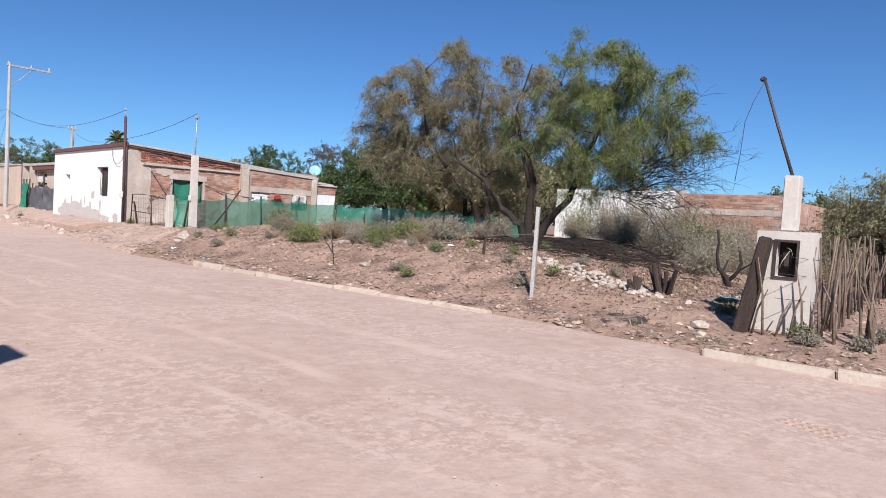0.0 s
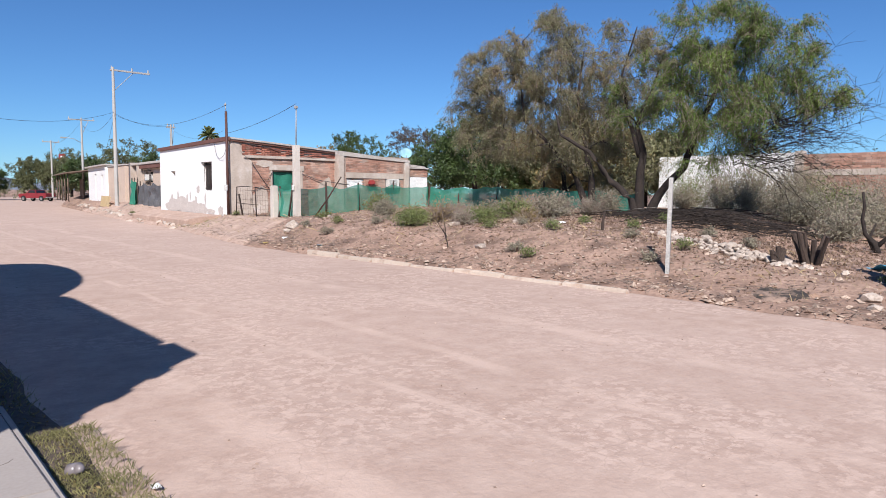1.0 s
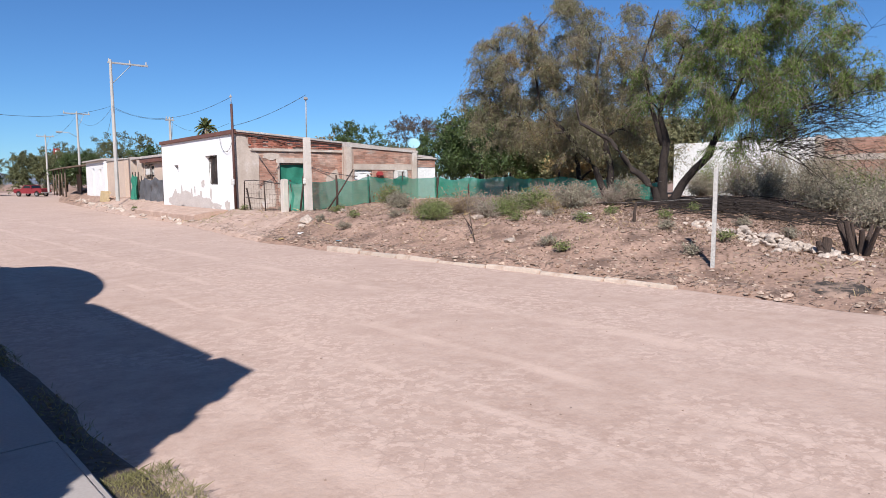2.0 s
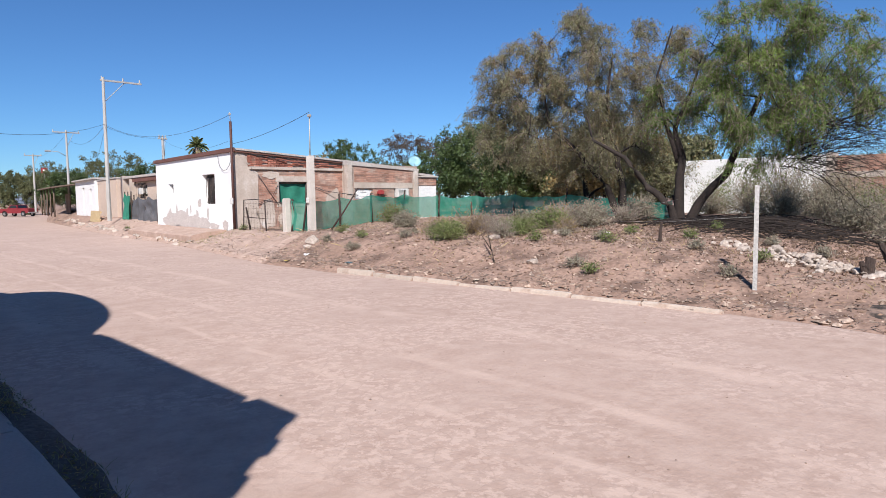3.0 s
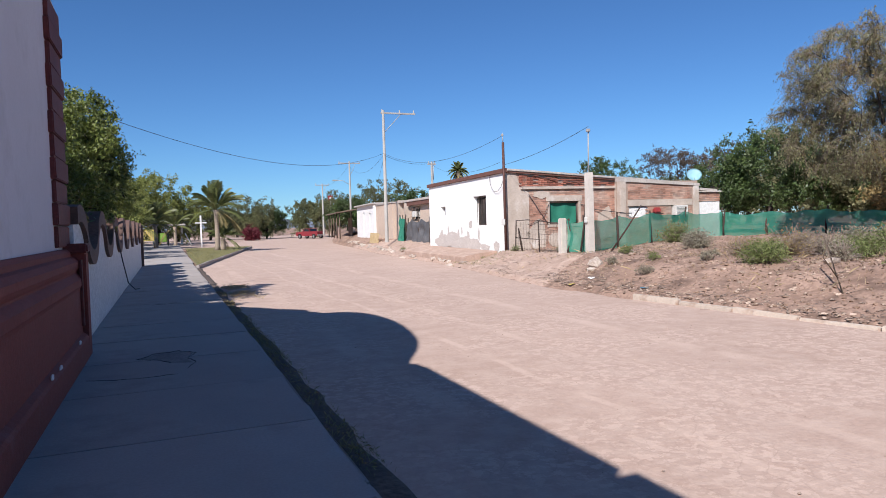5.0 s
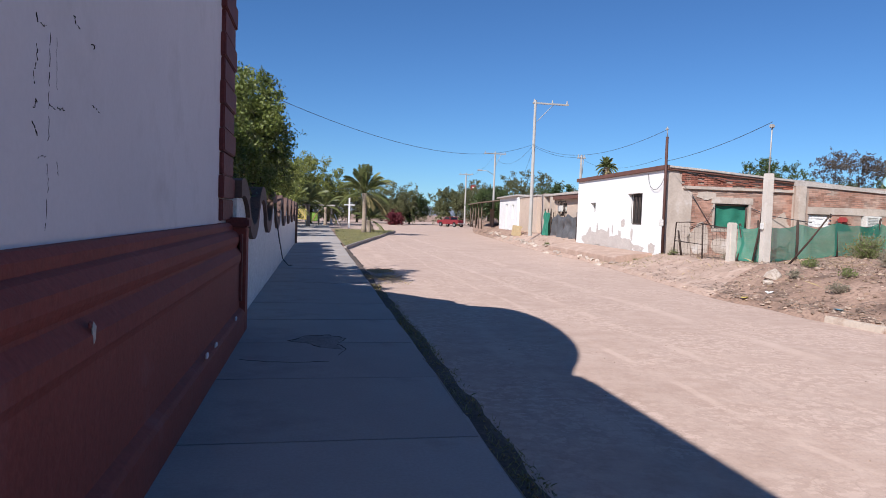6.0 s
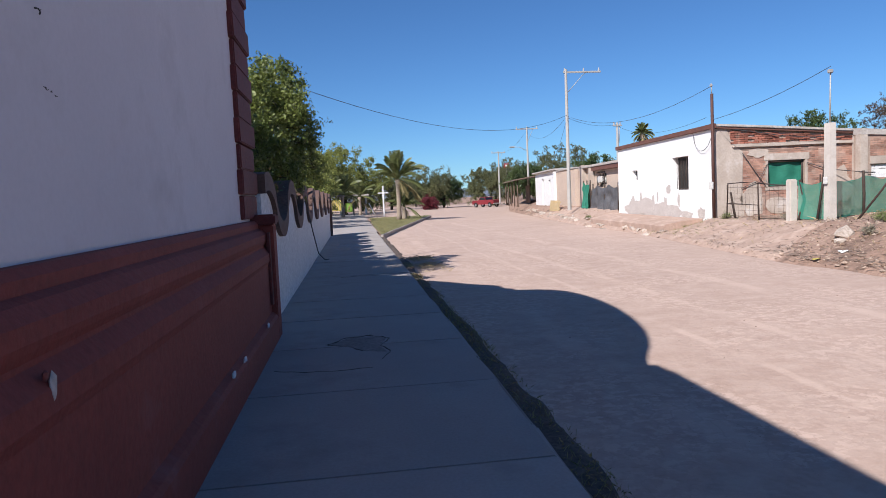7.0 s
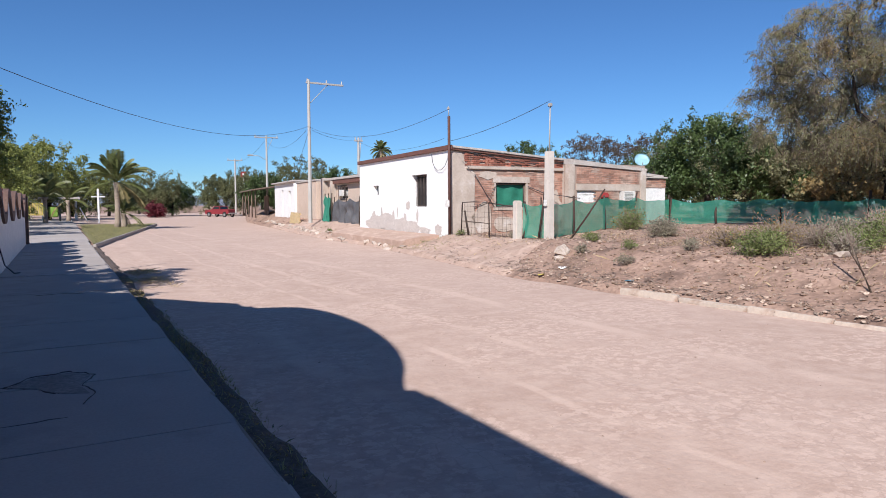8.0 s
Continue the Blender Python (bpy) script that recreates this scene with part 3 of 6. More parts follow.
def kerb_line(a, b, n, label):
    root = thing("kerb", pose(0, 0, 0), label, "kerb", kind="structure")
    a, b = Vector(a), Vector(b)
    ln = (b - a).length / n
    ang = -math.degrees(math.atan2(b.x - a.x, b.y - a.y))
    for k in range(n):
        p = a.lerp(b, k / n)
        ob = part("kerb_piece", jitter(box(-0.05, 0.006, -0.18, 0.05, ln - 0.008, -0.02, 0.018), 0.026, 3.2, k + int(a.y)), M["kerb"], root)
        ob.matrix_basis = pose(p.x, p.y, p.z + rs.uniform(-0.02, 0.01), rs.uniform(-0.5, 0.5), rs.uniform(-3, 3), ang + rs.uniform(-0.4, 0.4))


kerb_line((8.93, 6.35, 0.075), (8.38, 15.1, 0.13), 7, "chipped pale concrete kerb along the vacant lot")
kerb_line((8.72, -9.0, 0.16), (8.62, 2.75, 0.14), 8, "pale concrete kerb in front of the meter pillar")


# ---- painted building beside the pavement ----
hall = thing("corner_building", pose(0, 0, 0), "white stucco building with oxide-red dado, quoins and a scrolled parapet", "building")
X_FACE = -1.74
part("wall", box(-9, 3.05, 0.0, X_FACE, 13.38, 4.43), M["stucco"], hall, "smooth shaded white stucco wall with hairline cracks")
crest = [(7.42, 4.38), (7.45, 4.50), (7.66, 4.48), (7.74, 4.40), (7.84, 4.45), (7.98, 4.60), (8.12, 4.79), (8.34, 4.98), (8.62, 5.15), (8.95, 5.28), (9.3, 5.38), (9.8, 5.48), (10.3, 5.53), (10.85, 5.53), (11.4, 5.46),
         (11.9, 5.33), (12.3, 5.14), (12.7, 4.86), (13.0, 4.58), (13.12, 4.46), (13.38, 4.44), (13.38, 4.38)]
part("parapet", prism([(y, z + 0.04) for y, z in crest], -2.05, X_FACE + 0.006, "x"), M["stucco"], hall, "scrolled parapet")
side_crest = [(-1.80, 4.38), (-1.80, 4.46), (-2.1, 4.72), (-2.3, 5.0), (-2.7, 5.25), (-3.3, 5.6), (-4.0, 6.1), (-4.8, 6.6), (-5.6, 6.75), (-6.4, 6.6), (-7.2, 6.0), (-8.0, 5.3), (-8.6, 4.6), (-8.6, 4.38)]
part("side_parapet", prism(side_crest, 13.06, 13.37), M["stucco"], hall, "scrolled parapet on the side wall")
part("cornice", box(-1.9, 3.75, 4.40, X_FACE + 0.03, 7.42, 4.55, 0.015), M["redtrim"], hall, "dark red cornice moulding")
part("corner_cap", box(-2.2, 2.98, 4.44, X_FACE + 0.03, 3.62, 4.61, 0.015), M["redtrim"], hall, "dark red cap on the corner blocks")
profile = [(-1.9, 0.02), (-1.50, 0.02), (-1.50, 0.40), (-1.52, 0.43), (-1.565, 0.46), (-1.565, 1.00), (-1.555, 1.03), (-1.545, 1.05), (-1.545, 1.13), (-1.575, 1.17), (-1.60, 1.20),
           (-1.60, 1.22), (-1.585, 1.25), (-1.575, 1.28), (-1.575, 1.34), (-1.62, 1.39), (-1.66, 1.41), (-1.66, 1.46), (-1.69, 1.495), (-1.9, 1.505)]
bm = prism(profile, 3.0, 13.16)
part("dado", bm, M["red"], hall, "oxide-red dado with moulded bands and a plinth")
part("end_pier", box(-1.9, 13.164, 0.0, -1.50, 13.46, 1.44, 0.012), M["red"], hall, "red pier at the end of the dado")
# not sunk in: a darker strip whose colour gives a groove's shade
part("pier_groove", box(-1.56, 13.05, 0.55, -1.535, 13.19, 1.36), M["redtrim"], hall, "dark red strip that imitates the shade of a groove")
part("pier_cap", box(-1.9, 13.12, 1.444, -1.47, 13.50, 1.56, 0.02), M["redtrim"], hall)
# alternating corner blocks at both ends
for end in (0, 1):
    z, k = 1.52, 0
    while z < 4.3:
        w = 0.95 if k % 2 else 0.90
        y0, y1 = (13.42 - w, 13.42 + (0.06 if k % 2 else 0.0)) if end else (3.02 - (0.05 if k % 2 else 0.0), 3.0 + w)
        out = 0.06 if k % 2 else 0.045
        part("quoin", jitter(box(-2.3, y0, z + 0.006, X_FACE + out, y1, z + 0.256, 0.012), 0.006, 4.0, k), M["redtrim"], hall)
        z, k = z + 0.262, k + 1
# cracks, a paint run and a chipped patch
rc = np.random.default_rng(11)
def crack(path, w=0.004):
    runs, run = [], []
    for (y0, z0), (y1, z1) in zip(path, path[1:]):
        for t in np.linspace(0, 1, 9)[:-1]:
            run.append(((X_FACE + 0.0015, y0 + (y1 - y0) * t + rc.normal() * 0.005, z0 + (z1 - z0) * t + rc.normal() * 0.004), w * rc.uniform(0.3, 1.5)))
            if len(run) > 3 and rc.uniform() < 0.2:
                runs.append(run)
                run = []
    for piece in runs + ([run] if len(run) > 1 else []):
        tube("crack", [piece], M["dark"], hall, "dark hairline crack in the stucco", 4)
for path, w in (([(7.58, 2.4), (7.6, 2.37), (7.7, 2.38)], 0.005),
                ([(7.58, 2.29), (7.59, 2.24), (7.56, 2.17), (7.56, 2.12)], 0.005),
                ([(7.58, 2.07), (7.58, 2.06), (7.55, 2.02)], 0.005),
                ([(7.55, 1.98), (7.6, 1.92)], 0.007),
                ([(7.6, 1.85), (7.69, 1.86)], 0.003),
                ([(7.72, 2.36), (7.71, 2.22), (7.71, 2.07), (7.71, 1.9)], 0.0035),
                ([(7.69, 1.82), (7.7, 1.73), (7.67, 1.53)], 0.003),
                ([(7.71, 2.07), (7.78, 2.06)], 0.005),
                ([(7.79, 2.07), (7.89, 2.07)], 0.005),
                ([(7.99, 2.51), (8.01, 2.47)], 0.008),
                ([(8.03, 2.47), (8.07, 2.47)], 0.005),
                ([(8.22, 2.44), (8.27, 2.44), (8.26, 2.42)], 0.006),
                ([(8.23, 2.15), (8.3, 2.14), (8.38, 2.12)], 0.006),
                ([(7.78, 2.36), (7.79, 2.26), (7.79, 2.13)], 0.002),
                ([(7.79, 1.84), (7.82, 1.77)], 0.003)):
    crack(path, 0.38 * w)
tube("paint_run", [[((X_FACE + 0.003, 11.0, 4.5), 0.02), ((X_FACE + 0.003, 11.02, 4.0), 0.016), ((X_FACE + 0.003, 11.02, 3.86), 0.006)]], M["redtrim"], hall, "run of red paint", 5)
rock("chip", pose(-1.548, 7.66, 1.13, 0, 0, 0), (0.009, 0.026, 0.052), M["flaked"], hall, 4, "chipped patch of bare plaster")
rock("chip", pose(-1.549, 7.62, 1.175, 0, 0, 0), (0.007, 0.020, 0.02), M["redtrim"], hall, 6, "dark edge of the chip")
for y, z in ((10.9, 0.44), (10.4, 0.45), (12.4, 0.44)):
    rock("chip", pose(-1.515, y, z), (0.014, 0.07, 0.03), M["stucco"], hall, int(y * 3), "bare plaster chip on the ledge")

# garden wall with a waved brown coping
gwall = thing("garden_wall", pose(0, 0, 0), "white garden wall with a waving brown coping", "garden wall", kind="structure")
def wave(y):
    c = math.cos(2 * math.pi * (y - 13.85) / 3.2)
    return 1.65 + 0.32 * math.copysign(abs(c) ** 0.6, c)
ys = np.arange(13.52, 36.3, 0.06)
ys2 = [float(y) for y in ys]
part("wall", prism([(13.52, 0.0)] + [(y, wave(y) - 0.13) for y in ys2] + [(ys2[-1], 0.0)], -1.80, -1.66, "x"), M["white"], gwall, "white limewashed masonry")
part("coping", prism([(y, wave(y) - 0.126) for y in ys2] + [(y, wave(y) + 0.10) for y in ys2[::-1]], -1.86, -1.60, "x"), M["capstone"], gwall, "dark brown painted wavy coping")
for k in range(4):
    y = 21.8 + 3.2 * k
    for j in range(7):
        part("lattice_brick", box(-1.80, y - 0.28 + 0.02 * (j % 2), 1.44 + 0.09 * j, -1.66, y + 0.28, 1.51 + 0.09 * j, 0.006), M["redbrick"], gwall, "open brickwork between the waves")
part("end_pillar", box(-1.92, 36.3, 0, -1.56, 36.7, 2.0, 0.015), M["capstone"], gwall)
tagged(tube("garden_hose", [[((-1.63, 20.4, 1.72), 0.014), ((-1.60, 20.7, 1.55), 0.014), ((-1.57, 21.6, 1.0), 0.014), ((-1.52, 22.6, 0.4), 0.014), ((-1.4, 23.3, 0.17), 0.014), ((-1.3, 23.45, 0.165), 0.014)]],
           M["wire"]), "black hose hanging over the white garden wall", "hose")


# ---- white corner house with brick side ----
HM = pose(11.49, 26.54, 0.57, 0, 0, -4.1)
house = thing("white_house", HM, "single-storey house, whitewashed front and bare brick side", "house")


def brick_field(x0, x1, z0, z1, y, skip=(), course=0.072, ln=0.24, out=0.012, seed=0, top=None, miss=0.015):
    """Bricks in running bond on a wall that faces -y, joined."""
    r = np.random.default_rng(seed)
    V, F = [], []
    k = 0
    z = z0
    while z < z1 - 0.02:
        x = x0 - (ln / 2 if k % 2 else 0)
        while x < x1:
            a, b = max(x, x0) + 0.006, min(x + ln, x1) - 0.006
            x += ln
            c, d = z + 0.006, min(z + course, z1) - 0.006
            mx, mz = (a + b) / 2, (c + d) / 2
            if b - a < 0.03 or any(s[0] < mx < s[1] and s[2] < mz < s[3] for s in skip) or (top and d > top(mx)) or r.uniform() < miss:
                continue
            o = y - out * r.uniform(0.2, 1.3)
            i = len(V)
            j = r.normal(size=4) * 0.003
            V += [(a, y + 0.03, c), (b, y + 0.03, c), (b, y + 0.03, d), (a, y + 0.03, d), (a + j[0], o, c + j[1]), (b + j[2], o, c - j[1]), (b - j[0], o, d + j[3]), (a, o, d)]
            F += [(i + 4, i + 5, i + 6, i + 7), (i, i + 1, i + 5, i + 4), (i + 1, i + 2, i + 6, i + 5), (i + 2, i + 3, i + 7, i + 6), (i + 3, i, i + 4, i + 7)]
        z, k = z + course, k + 1
    return V, F


def wall_with_holes(u0, u1, z0, z1, holes, thick, along):
    """A wall slab along one axis with rectangular openings, its outer face at 0."""
    us = sorted({u0, u1, *[h[0] for h in holes], *[h[1] for h in holes]})
    zs = sorted({z0, z1, *[h[2] for h in holes], *[h[3] for h in holes]})
    bm = bmesh.new()
    def solid(i, j):
        if not (0 <= i < len(us) - 1 and 0 <= j < len(zs) - 1):
            return False
        a, b = (us[i] + us[i + 1]) / 2, (zs[j] + zs[j + 1]) / 2
        return not any(h[0] < a < h[1] and h[2] < b < h[3] for h in holes)
    def at(u, d, z):
        return (d, u, z) if along == "y" else (u, d, z)
    def quad(*p):
        bm.faces.new([bm.verts.new(q) for q in p])
    for i in range(len(us) - 1):
        for j in range(len(zs) - 1):
            if not solid(i, j):
                continue
            a, b, c, d = us[i], us[i + 1], zs[j], zs[j + 1]
            quad(at(a, 0, c), at(b, 0, c), at(b, 0, d), at(a, 0, d))
            quad(at(a, thick, c), at(a, thick, d), at(b, thick, d), at(b, thick, c))
            if not solid(i - 1, j):
                quad(at(a, 0, c), at(a, 0, d), at(a, thick, d), at(a, thick, c))
            if not solid(i + 1, j):
                quad(at(b, 0, c), at(b, thick, c), at(b, thick, d), at(b, 0, d))
            if not solid(i, j - 1):
                quad(at(a, 0, c), at(a, thick, c), at(b, thick, c), at(b, 0, c))
            if not solid(i, j + 1):
                quad(at(a, 0, d), at(b, 0, d), at(b, thick, d), at(a, thick, d))
    bmesh.ops.remove_doubles(bm, verts=bm.verts, dist=0.0005)
    return bm


# front wall, facing the road, with a barred window and a small vent
part("front_wall", wall_with_holes(0.0, 9.9, -0.3, 3.02, [(2.02, 3.46, 1.0, 2.24), (7.28, 7.96, 1.52, 1.94)], 0.32, "y"), M["whitewall"], house, "whitewashed adobe front wall")
# flaked whitewash low on the front
for y, z, a, b in ((6.2, 0.20, 1.2, 0.40), (4.6, 0.20, 1.0, 0.34), (3.4, 0.13, 0.8, 0.3), (8.0, 0.2, 0.9, 0.36), (7.0, 0.2, 0.8, 0.45), (2.2, 0.08, 0.5, 0.14), (5.5, 0.5, 0.16, 0.35), (7.9, 0.55, 0.22, 0.25), (4.2, 0.55, 0.15, 0.2), (6.9, 0.75, 0.12, 0.22), (3.85, 1.05, 0.22, 0.16), (1.0, 0.15, 0.3, 0.2), (5.0, 0.75, 0.08, 0.18), (2.9, 0.6, 0.1, 0.25)):
    n = 26
    ring = []
    for k in range(n):
        t = 2 * math.pi * k / n
        w = 1 + 0.45 * noise.noise(Vector((math.cos(t) * 1.7, math.sin(t) * 1.7, y * 3)))
        ring.append((-0.006, y + a * w * math.cos(t), max(-0.05, z + b * w * math.sin(t))))
    mesh("flaked_patch", [(-0.007, y, max(0.02, z))] + ring, [(0, 1 + (k + 1) % n, 1 + k) for k in range(n)], M["flaked"], house, "bare grey plaster where whitewash flaked off")
win = part("window", wall_with_holes(2.02, 3.46, 1.0, 2.24, [(2.10, 3.38, 1.07, 2.17)], 0.06, "y"), M["iron"], house, "dark barred window")
win.location = (0.235, 0, 0)
part("pane", box(0.30, 2.06, 1.03, 0.25, 3.42, 2.2), M["dark"], win, "dark unlit glass").location = (-0.235, 0, 0)
for k in range(9):
    yy = 2.18 + 0.14 * k
    tube("bar", [[((-0.11, yy, 1.03), 0.011), ((-0.11, yy + 0.02 * (-1) ** k, 1.6), 0.011), ((-0.11, yy, 2.2), 0.011)]], M["iron"], win, "", 5)
part("vent", box(0.2, 7.28, 1.52, 0.22, 7.96, 1.94), M["dark"], house, "dark vent opening")
part("fascia", box(-0.09, -0.13, 3.0, 0.02, 9.98, 3.165, 0.01), M["fascia"], house, "thin brown painted fascia on the front")
# side wall: render strip at the corner, brick, lintel band, green-covered window
S_HOLE = (1.86, 3.14, 0.98, 1.86)
def side_top(x):
    return 3.02 - 0.07 * x
part("side_wall", wall_with_holes(0.325, 4.9, -0.3, 2.68, [S_HOLE], 0.3, "x"), M["mortar"], house, "brick side wall")
part("side_gable", prism([(0.325, 2.68), (4.9, 2.68), (0.325, 3.0)], 0.0, 0.3), M["mortar"], house)
part("corner_render", prism([(0.0, -0.3), (1.02, -0.3), (0.95, 1.0), (0.98, 2.2), (0.62, 2.45), (0.42, 2.98), (0.0, 3.02)], -0.022, 0.0), M["render"], house, "cracked cement render on the corner")
V, F = brick_field(0.98, 4.85, 0.0, 2.36, 0.0, [(1.78, 3.22, 0.90, 2.10), (1.02, 1.4, 0.0, 0.35)], seed=1)
mesh("brickwork", V, F, M["brick"], house, "weathered fired brick")
for i, (x, z, w, h) in enumerate(((1.35, 0.55, 0.42, 0.5), (4.35, 0.9, 0.4, 0.7), (2.4, 0.35, 0.8, 0.25), (1.5, 2.15, 0.35, 0.14))):
    ring = [(x + w * (1 + 0.5 * noise.noise(Vector((math.cos(a) * 1.5, math.sin(a) * 1.5, i * 4.0)))) * math.cos(a), z + h * (1 + 0.5 * noise.noise(Vector((math.cos(a) * 1.5, math.sin(a) * 1.5, i * 4.0)))) * math.sin(a)) for a in np.linspace(0, 2 * math.pi, 22)[:-1]]
    part("render_smear", prism(ring, -0.022 - 0.001 * i, 0.0), M["render"], house, "smear of cement render over the bricks")
V, F = brick_field(0.55, 4.85, 2.46, 3.1, -0.02, seed=2, out=0.035, top=lambda x: 2.99 - 0.075 * x, miss=0.14)
mesh("eroded_brickwork", V, F, M["redbrick"], house, "eroded red brick courses under the roof")
bm = jitter(box(0.62, -0.09, 2.34, 4.8, 0.01, 2.455, 0.015), 0.02, 2.0, 2)
bmesh.ops.subdivide_edges(bm, edges=bm.edges, cuts=2)
part("lintel_band", jitter(bm, 0.02, 3.0, 3), M["render"], house, "rough cement band")
part("lintel", box(1.72, -0.03, 1.865, 3.3, 0.05, 2.10, 0.01), M["render"], house, "cement lintel")
part("jamb", box(1.77, -0.025, 0.85, 1.858, 0.04, 1.86, 0.01), M["render"], house)
part("sill", box(1.75, -0.03, 0.86, 3.26, 0.05, 0.978, 0.01), M["render"], house)
part("jamb", box(3.145, -0.025, 0.85, 3.24, 0.04, 1.86, 0.01), M["render"], house)
cover = sheet("window_cover", np.linspace(1.86, 3.14, 14), np.linspace(0.98, 1.86, 10), lambda X, Y: 0.03 * np.sin(X * 9) * np.cos(Y * 4), M["greencloth"], house, "green cloth tacked over the window opening")
cover.matrix_basis = Matrix(((1, 0, 0, 0), (0, 0, 1, 0.13), (0, 1, 0, 0), (0, 0, 0, 1)))
tube("cover_frame", [rod((1.88, 0.08, 0.99), (3.12, 0.08, 0.99), 0.025), rod((3.1, 0.08, 0.98), (3.1, 0.08, 1.85), 0.03), rod((1.9, 0.08, 0.98), (1.9, 0.08, 1.85), 0.02), rod((1.86, 0.08, 1.83), (3.14, 0.08, 1.83), 0.035)], M["iron"], house, "dark frame of the covered window", 4)
tube("slack_cable", [[((0.3, -0.07, 3.0), 0.014), ((1.2, -0.08, 2.86), 0.014), ((2.4, -0.12, 2.66), 0.014), ((3.4, -0.12, 2.58), 0.014), ((4.8, -0.1, 2.62), 0.014)]], M["wire"], house, "black cable slung along the eroded bricks", 5)
tube("slack_cable", [[((0.95, -0.05, 2.15), 0.012), ((1.35, -0.06, 1.55), 0.012), ((1.75, -0.07, 1.0), 0.012)], [((1.8, -0.06, 1.75), 0.012), ((1.5, -0.07, 1.2), 0.012), ((0.9, -0.06, 0.98), 0.012)]], M["wire"], house, "crossed black cables on the bricks", 5)
tube("slack_cable", [[((3.2, -0.06, 1.75), 0.014), ((3.9, -0.08, 1.5), 0.014), ((4.6, -0.47, 1.38), 0.014), ((5.3, -0.47, 1.3), 0.014)]], M["wire"], house, "black cable running to the annex", 5)
# roof slab, tilted towards the back
bm = box(0.03, -0.14, 0.0, 5.3, 10.0, 0.09, 0.02)
bmesh.ops.subdivide_edges(bm, edges=bm.edges, cuts=3)
roof = part("roof", jitter(bm, 0.02, 1.2, 4), M["roofing"], house, "pale cement roof edge, slightly wavy")
roof.matrix_basis = pose(0, 0, 3.06, 0, 3.9, 0)
# board whose dark colour imitates the shade below the roof edge
part("eave_board", box(0.0, -0.10, -0.06, 4.9, -0.03, 0.0, 0.01), M["fascia"], house, "dark board that puts in the shade under the eave").matrix_basis = pose(0, 0, 3.055, 0, 3.9, 0)
part("back_wall", box(0.3, 9.6, -0.3, 9.0, 9.9, 2.6), M["mortar"], house)
# annex with cement posts, brick panels and a white end
AY = -0.4
part("annex_wall", wall_with_holes(4.8, 8.55, -0.3, 2.62, [(5.2, 6.1, 1.15, 1.58), (7.25, 8.05, 0.9, 1.72)], 0.3, "x"), M["mortar"], house).location = (0, AY, 0)
part("annex_side", box(4.8, AY + 0.301, -0.3, 5.05, 6.0, 2.62), M["render"], house)
for x0, x1, t in ((4.78, 5.05, 2.76), (8.32, 8.60, 2.5)):
    part("pilaster", jitter(box(x0, AY - 0.05, -0.3, x1, AY + 0.2, t, 0.015), 0.01, 3.0, int(x0)), M["render"], house, "cement pilaster")
part("tie_beam", jitter(box(5.145, AY - 0.035, 1.60, 8.275, AY + 0.1, 1.86, 0.01), 0.01, 2.0, 6), M["render"], house, "cement tie beam")
V, F = brick_field(5.16, 8.26, 1.87, 2.78, AY, seed=4, top=lambda x: 2.74 - 0.085 * (x - 5.1))
mesh("brickwork", V, F, M["brick"], house, "fired brick panel")
V, F = brick_field(5.16, 8.26, -0.1, 1.58, AY, [(5.2, 6.12, 1.12, 1.6), (7.2, 8.1, 0.88, 1.75)], seed=5)
mesh("brickwork", V, F, M["brick"], house, "fired brick panel")
part("parapet", prism([(4.78, 2.6), (8.62, 2.4), (8.62, 2.50), (4.78, 2.80)], AY - 0.06, AY + 0.3), M["roofing"], house, "sloping cement coping")
V, F = brick_field(5.2, 6.1, 1.15, 1.58, AY + 0.06, seed=6, course=0.1, ln=0.3)
mesh("painted_blocks", V, F, M["white"], house, "white painted block infill")
part("opening_back", box(5.2, AY + 0.08, 1.1, 6.1, AY + 0.12, 1.6), M["white"], house)
part("opening_dark", box(7.2, AY + 0.26, 0.85, 8.1, AY + 0.30, 1.75), M["dark"], house, "dark window opening")
part("annex_roof", prism([(4.9, 2.55), (9.6, 2.15), (9.6, 2.25), (4.9, 2.66)], AY + 0.05, 6.0), M["roofing"], house)
part("end_wall", box(8.602, AY + 0.1, -0.3, 9.75, 5.0, 2.02), M["white"], house, "white painted end room")
V, F = brick_field(8.62, 9.75, 1.75, 2.12, AY + 0.08, seed=8)
mesh("brickwork", V, F, M["brick"], house, "bare brick course on the end room")
part("end_coping", box(8.6, AY + 0.0, 2.12, 9.8, 5.0, 2.19, 0.015), M["roofing"], house)

ac = thing("air_conditioner", HM @ pose(7.62, AY - 0.02, 1.40), "white window air conditioner in a brick annex", "air conditioner")
part("case", box(-0.3, -0.18, -0.2, 0.3, 0.2, 0.2, 0.02), M["acwhite"], ac)
for k in range(6):
    part("louvre", box(-0.25, -0.195, -0.15 + 0.055 * k, 0.14, -0.182, -0.13 + 0.055 * k), M["greypost"], ac)

sat = thing("satellite_dish", HM @ pose(8.6, 0.0, 2.45), "pale blue-white satellite dish on the annex roof", "satellite dish")
tube("mast", [[((0, 0, -0.3), 0.03), ((0, 0, 0.30), 0.03), ((0.02, -0.06, 0.38), 0.03)]], M["greypost"], sat)
bm = bmesh.new()
N = 24
rings = []
for r in (0.0, 0.1, 0.19, 0.26, 0.31):
    ring = [bm.verts.new((r * math.cos(2 * math.pi * k / N), r * math.sin(2 * math.pi * k / N), 0.7 * r * r)) for k in range(N if r else 1)]
    rings.append(ring)
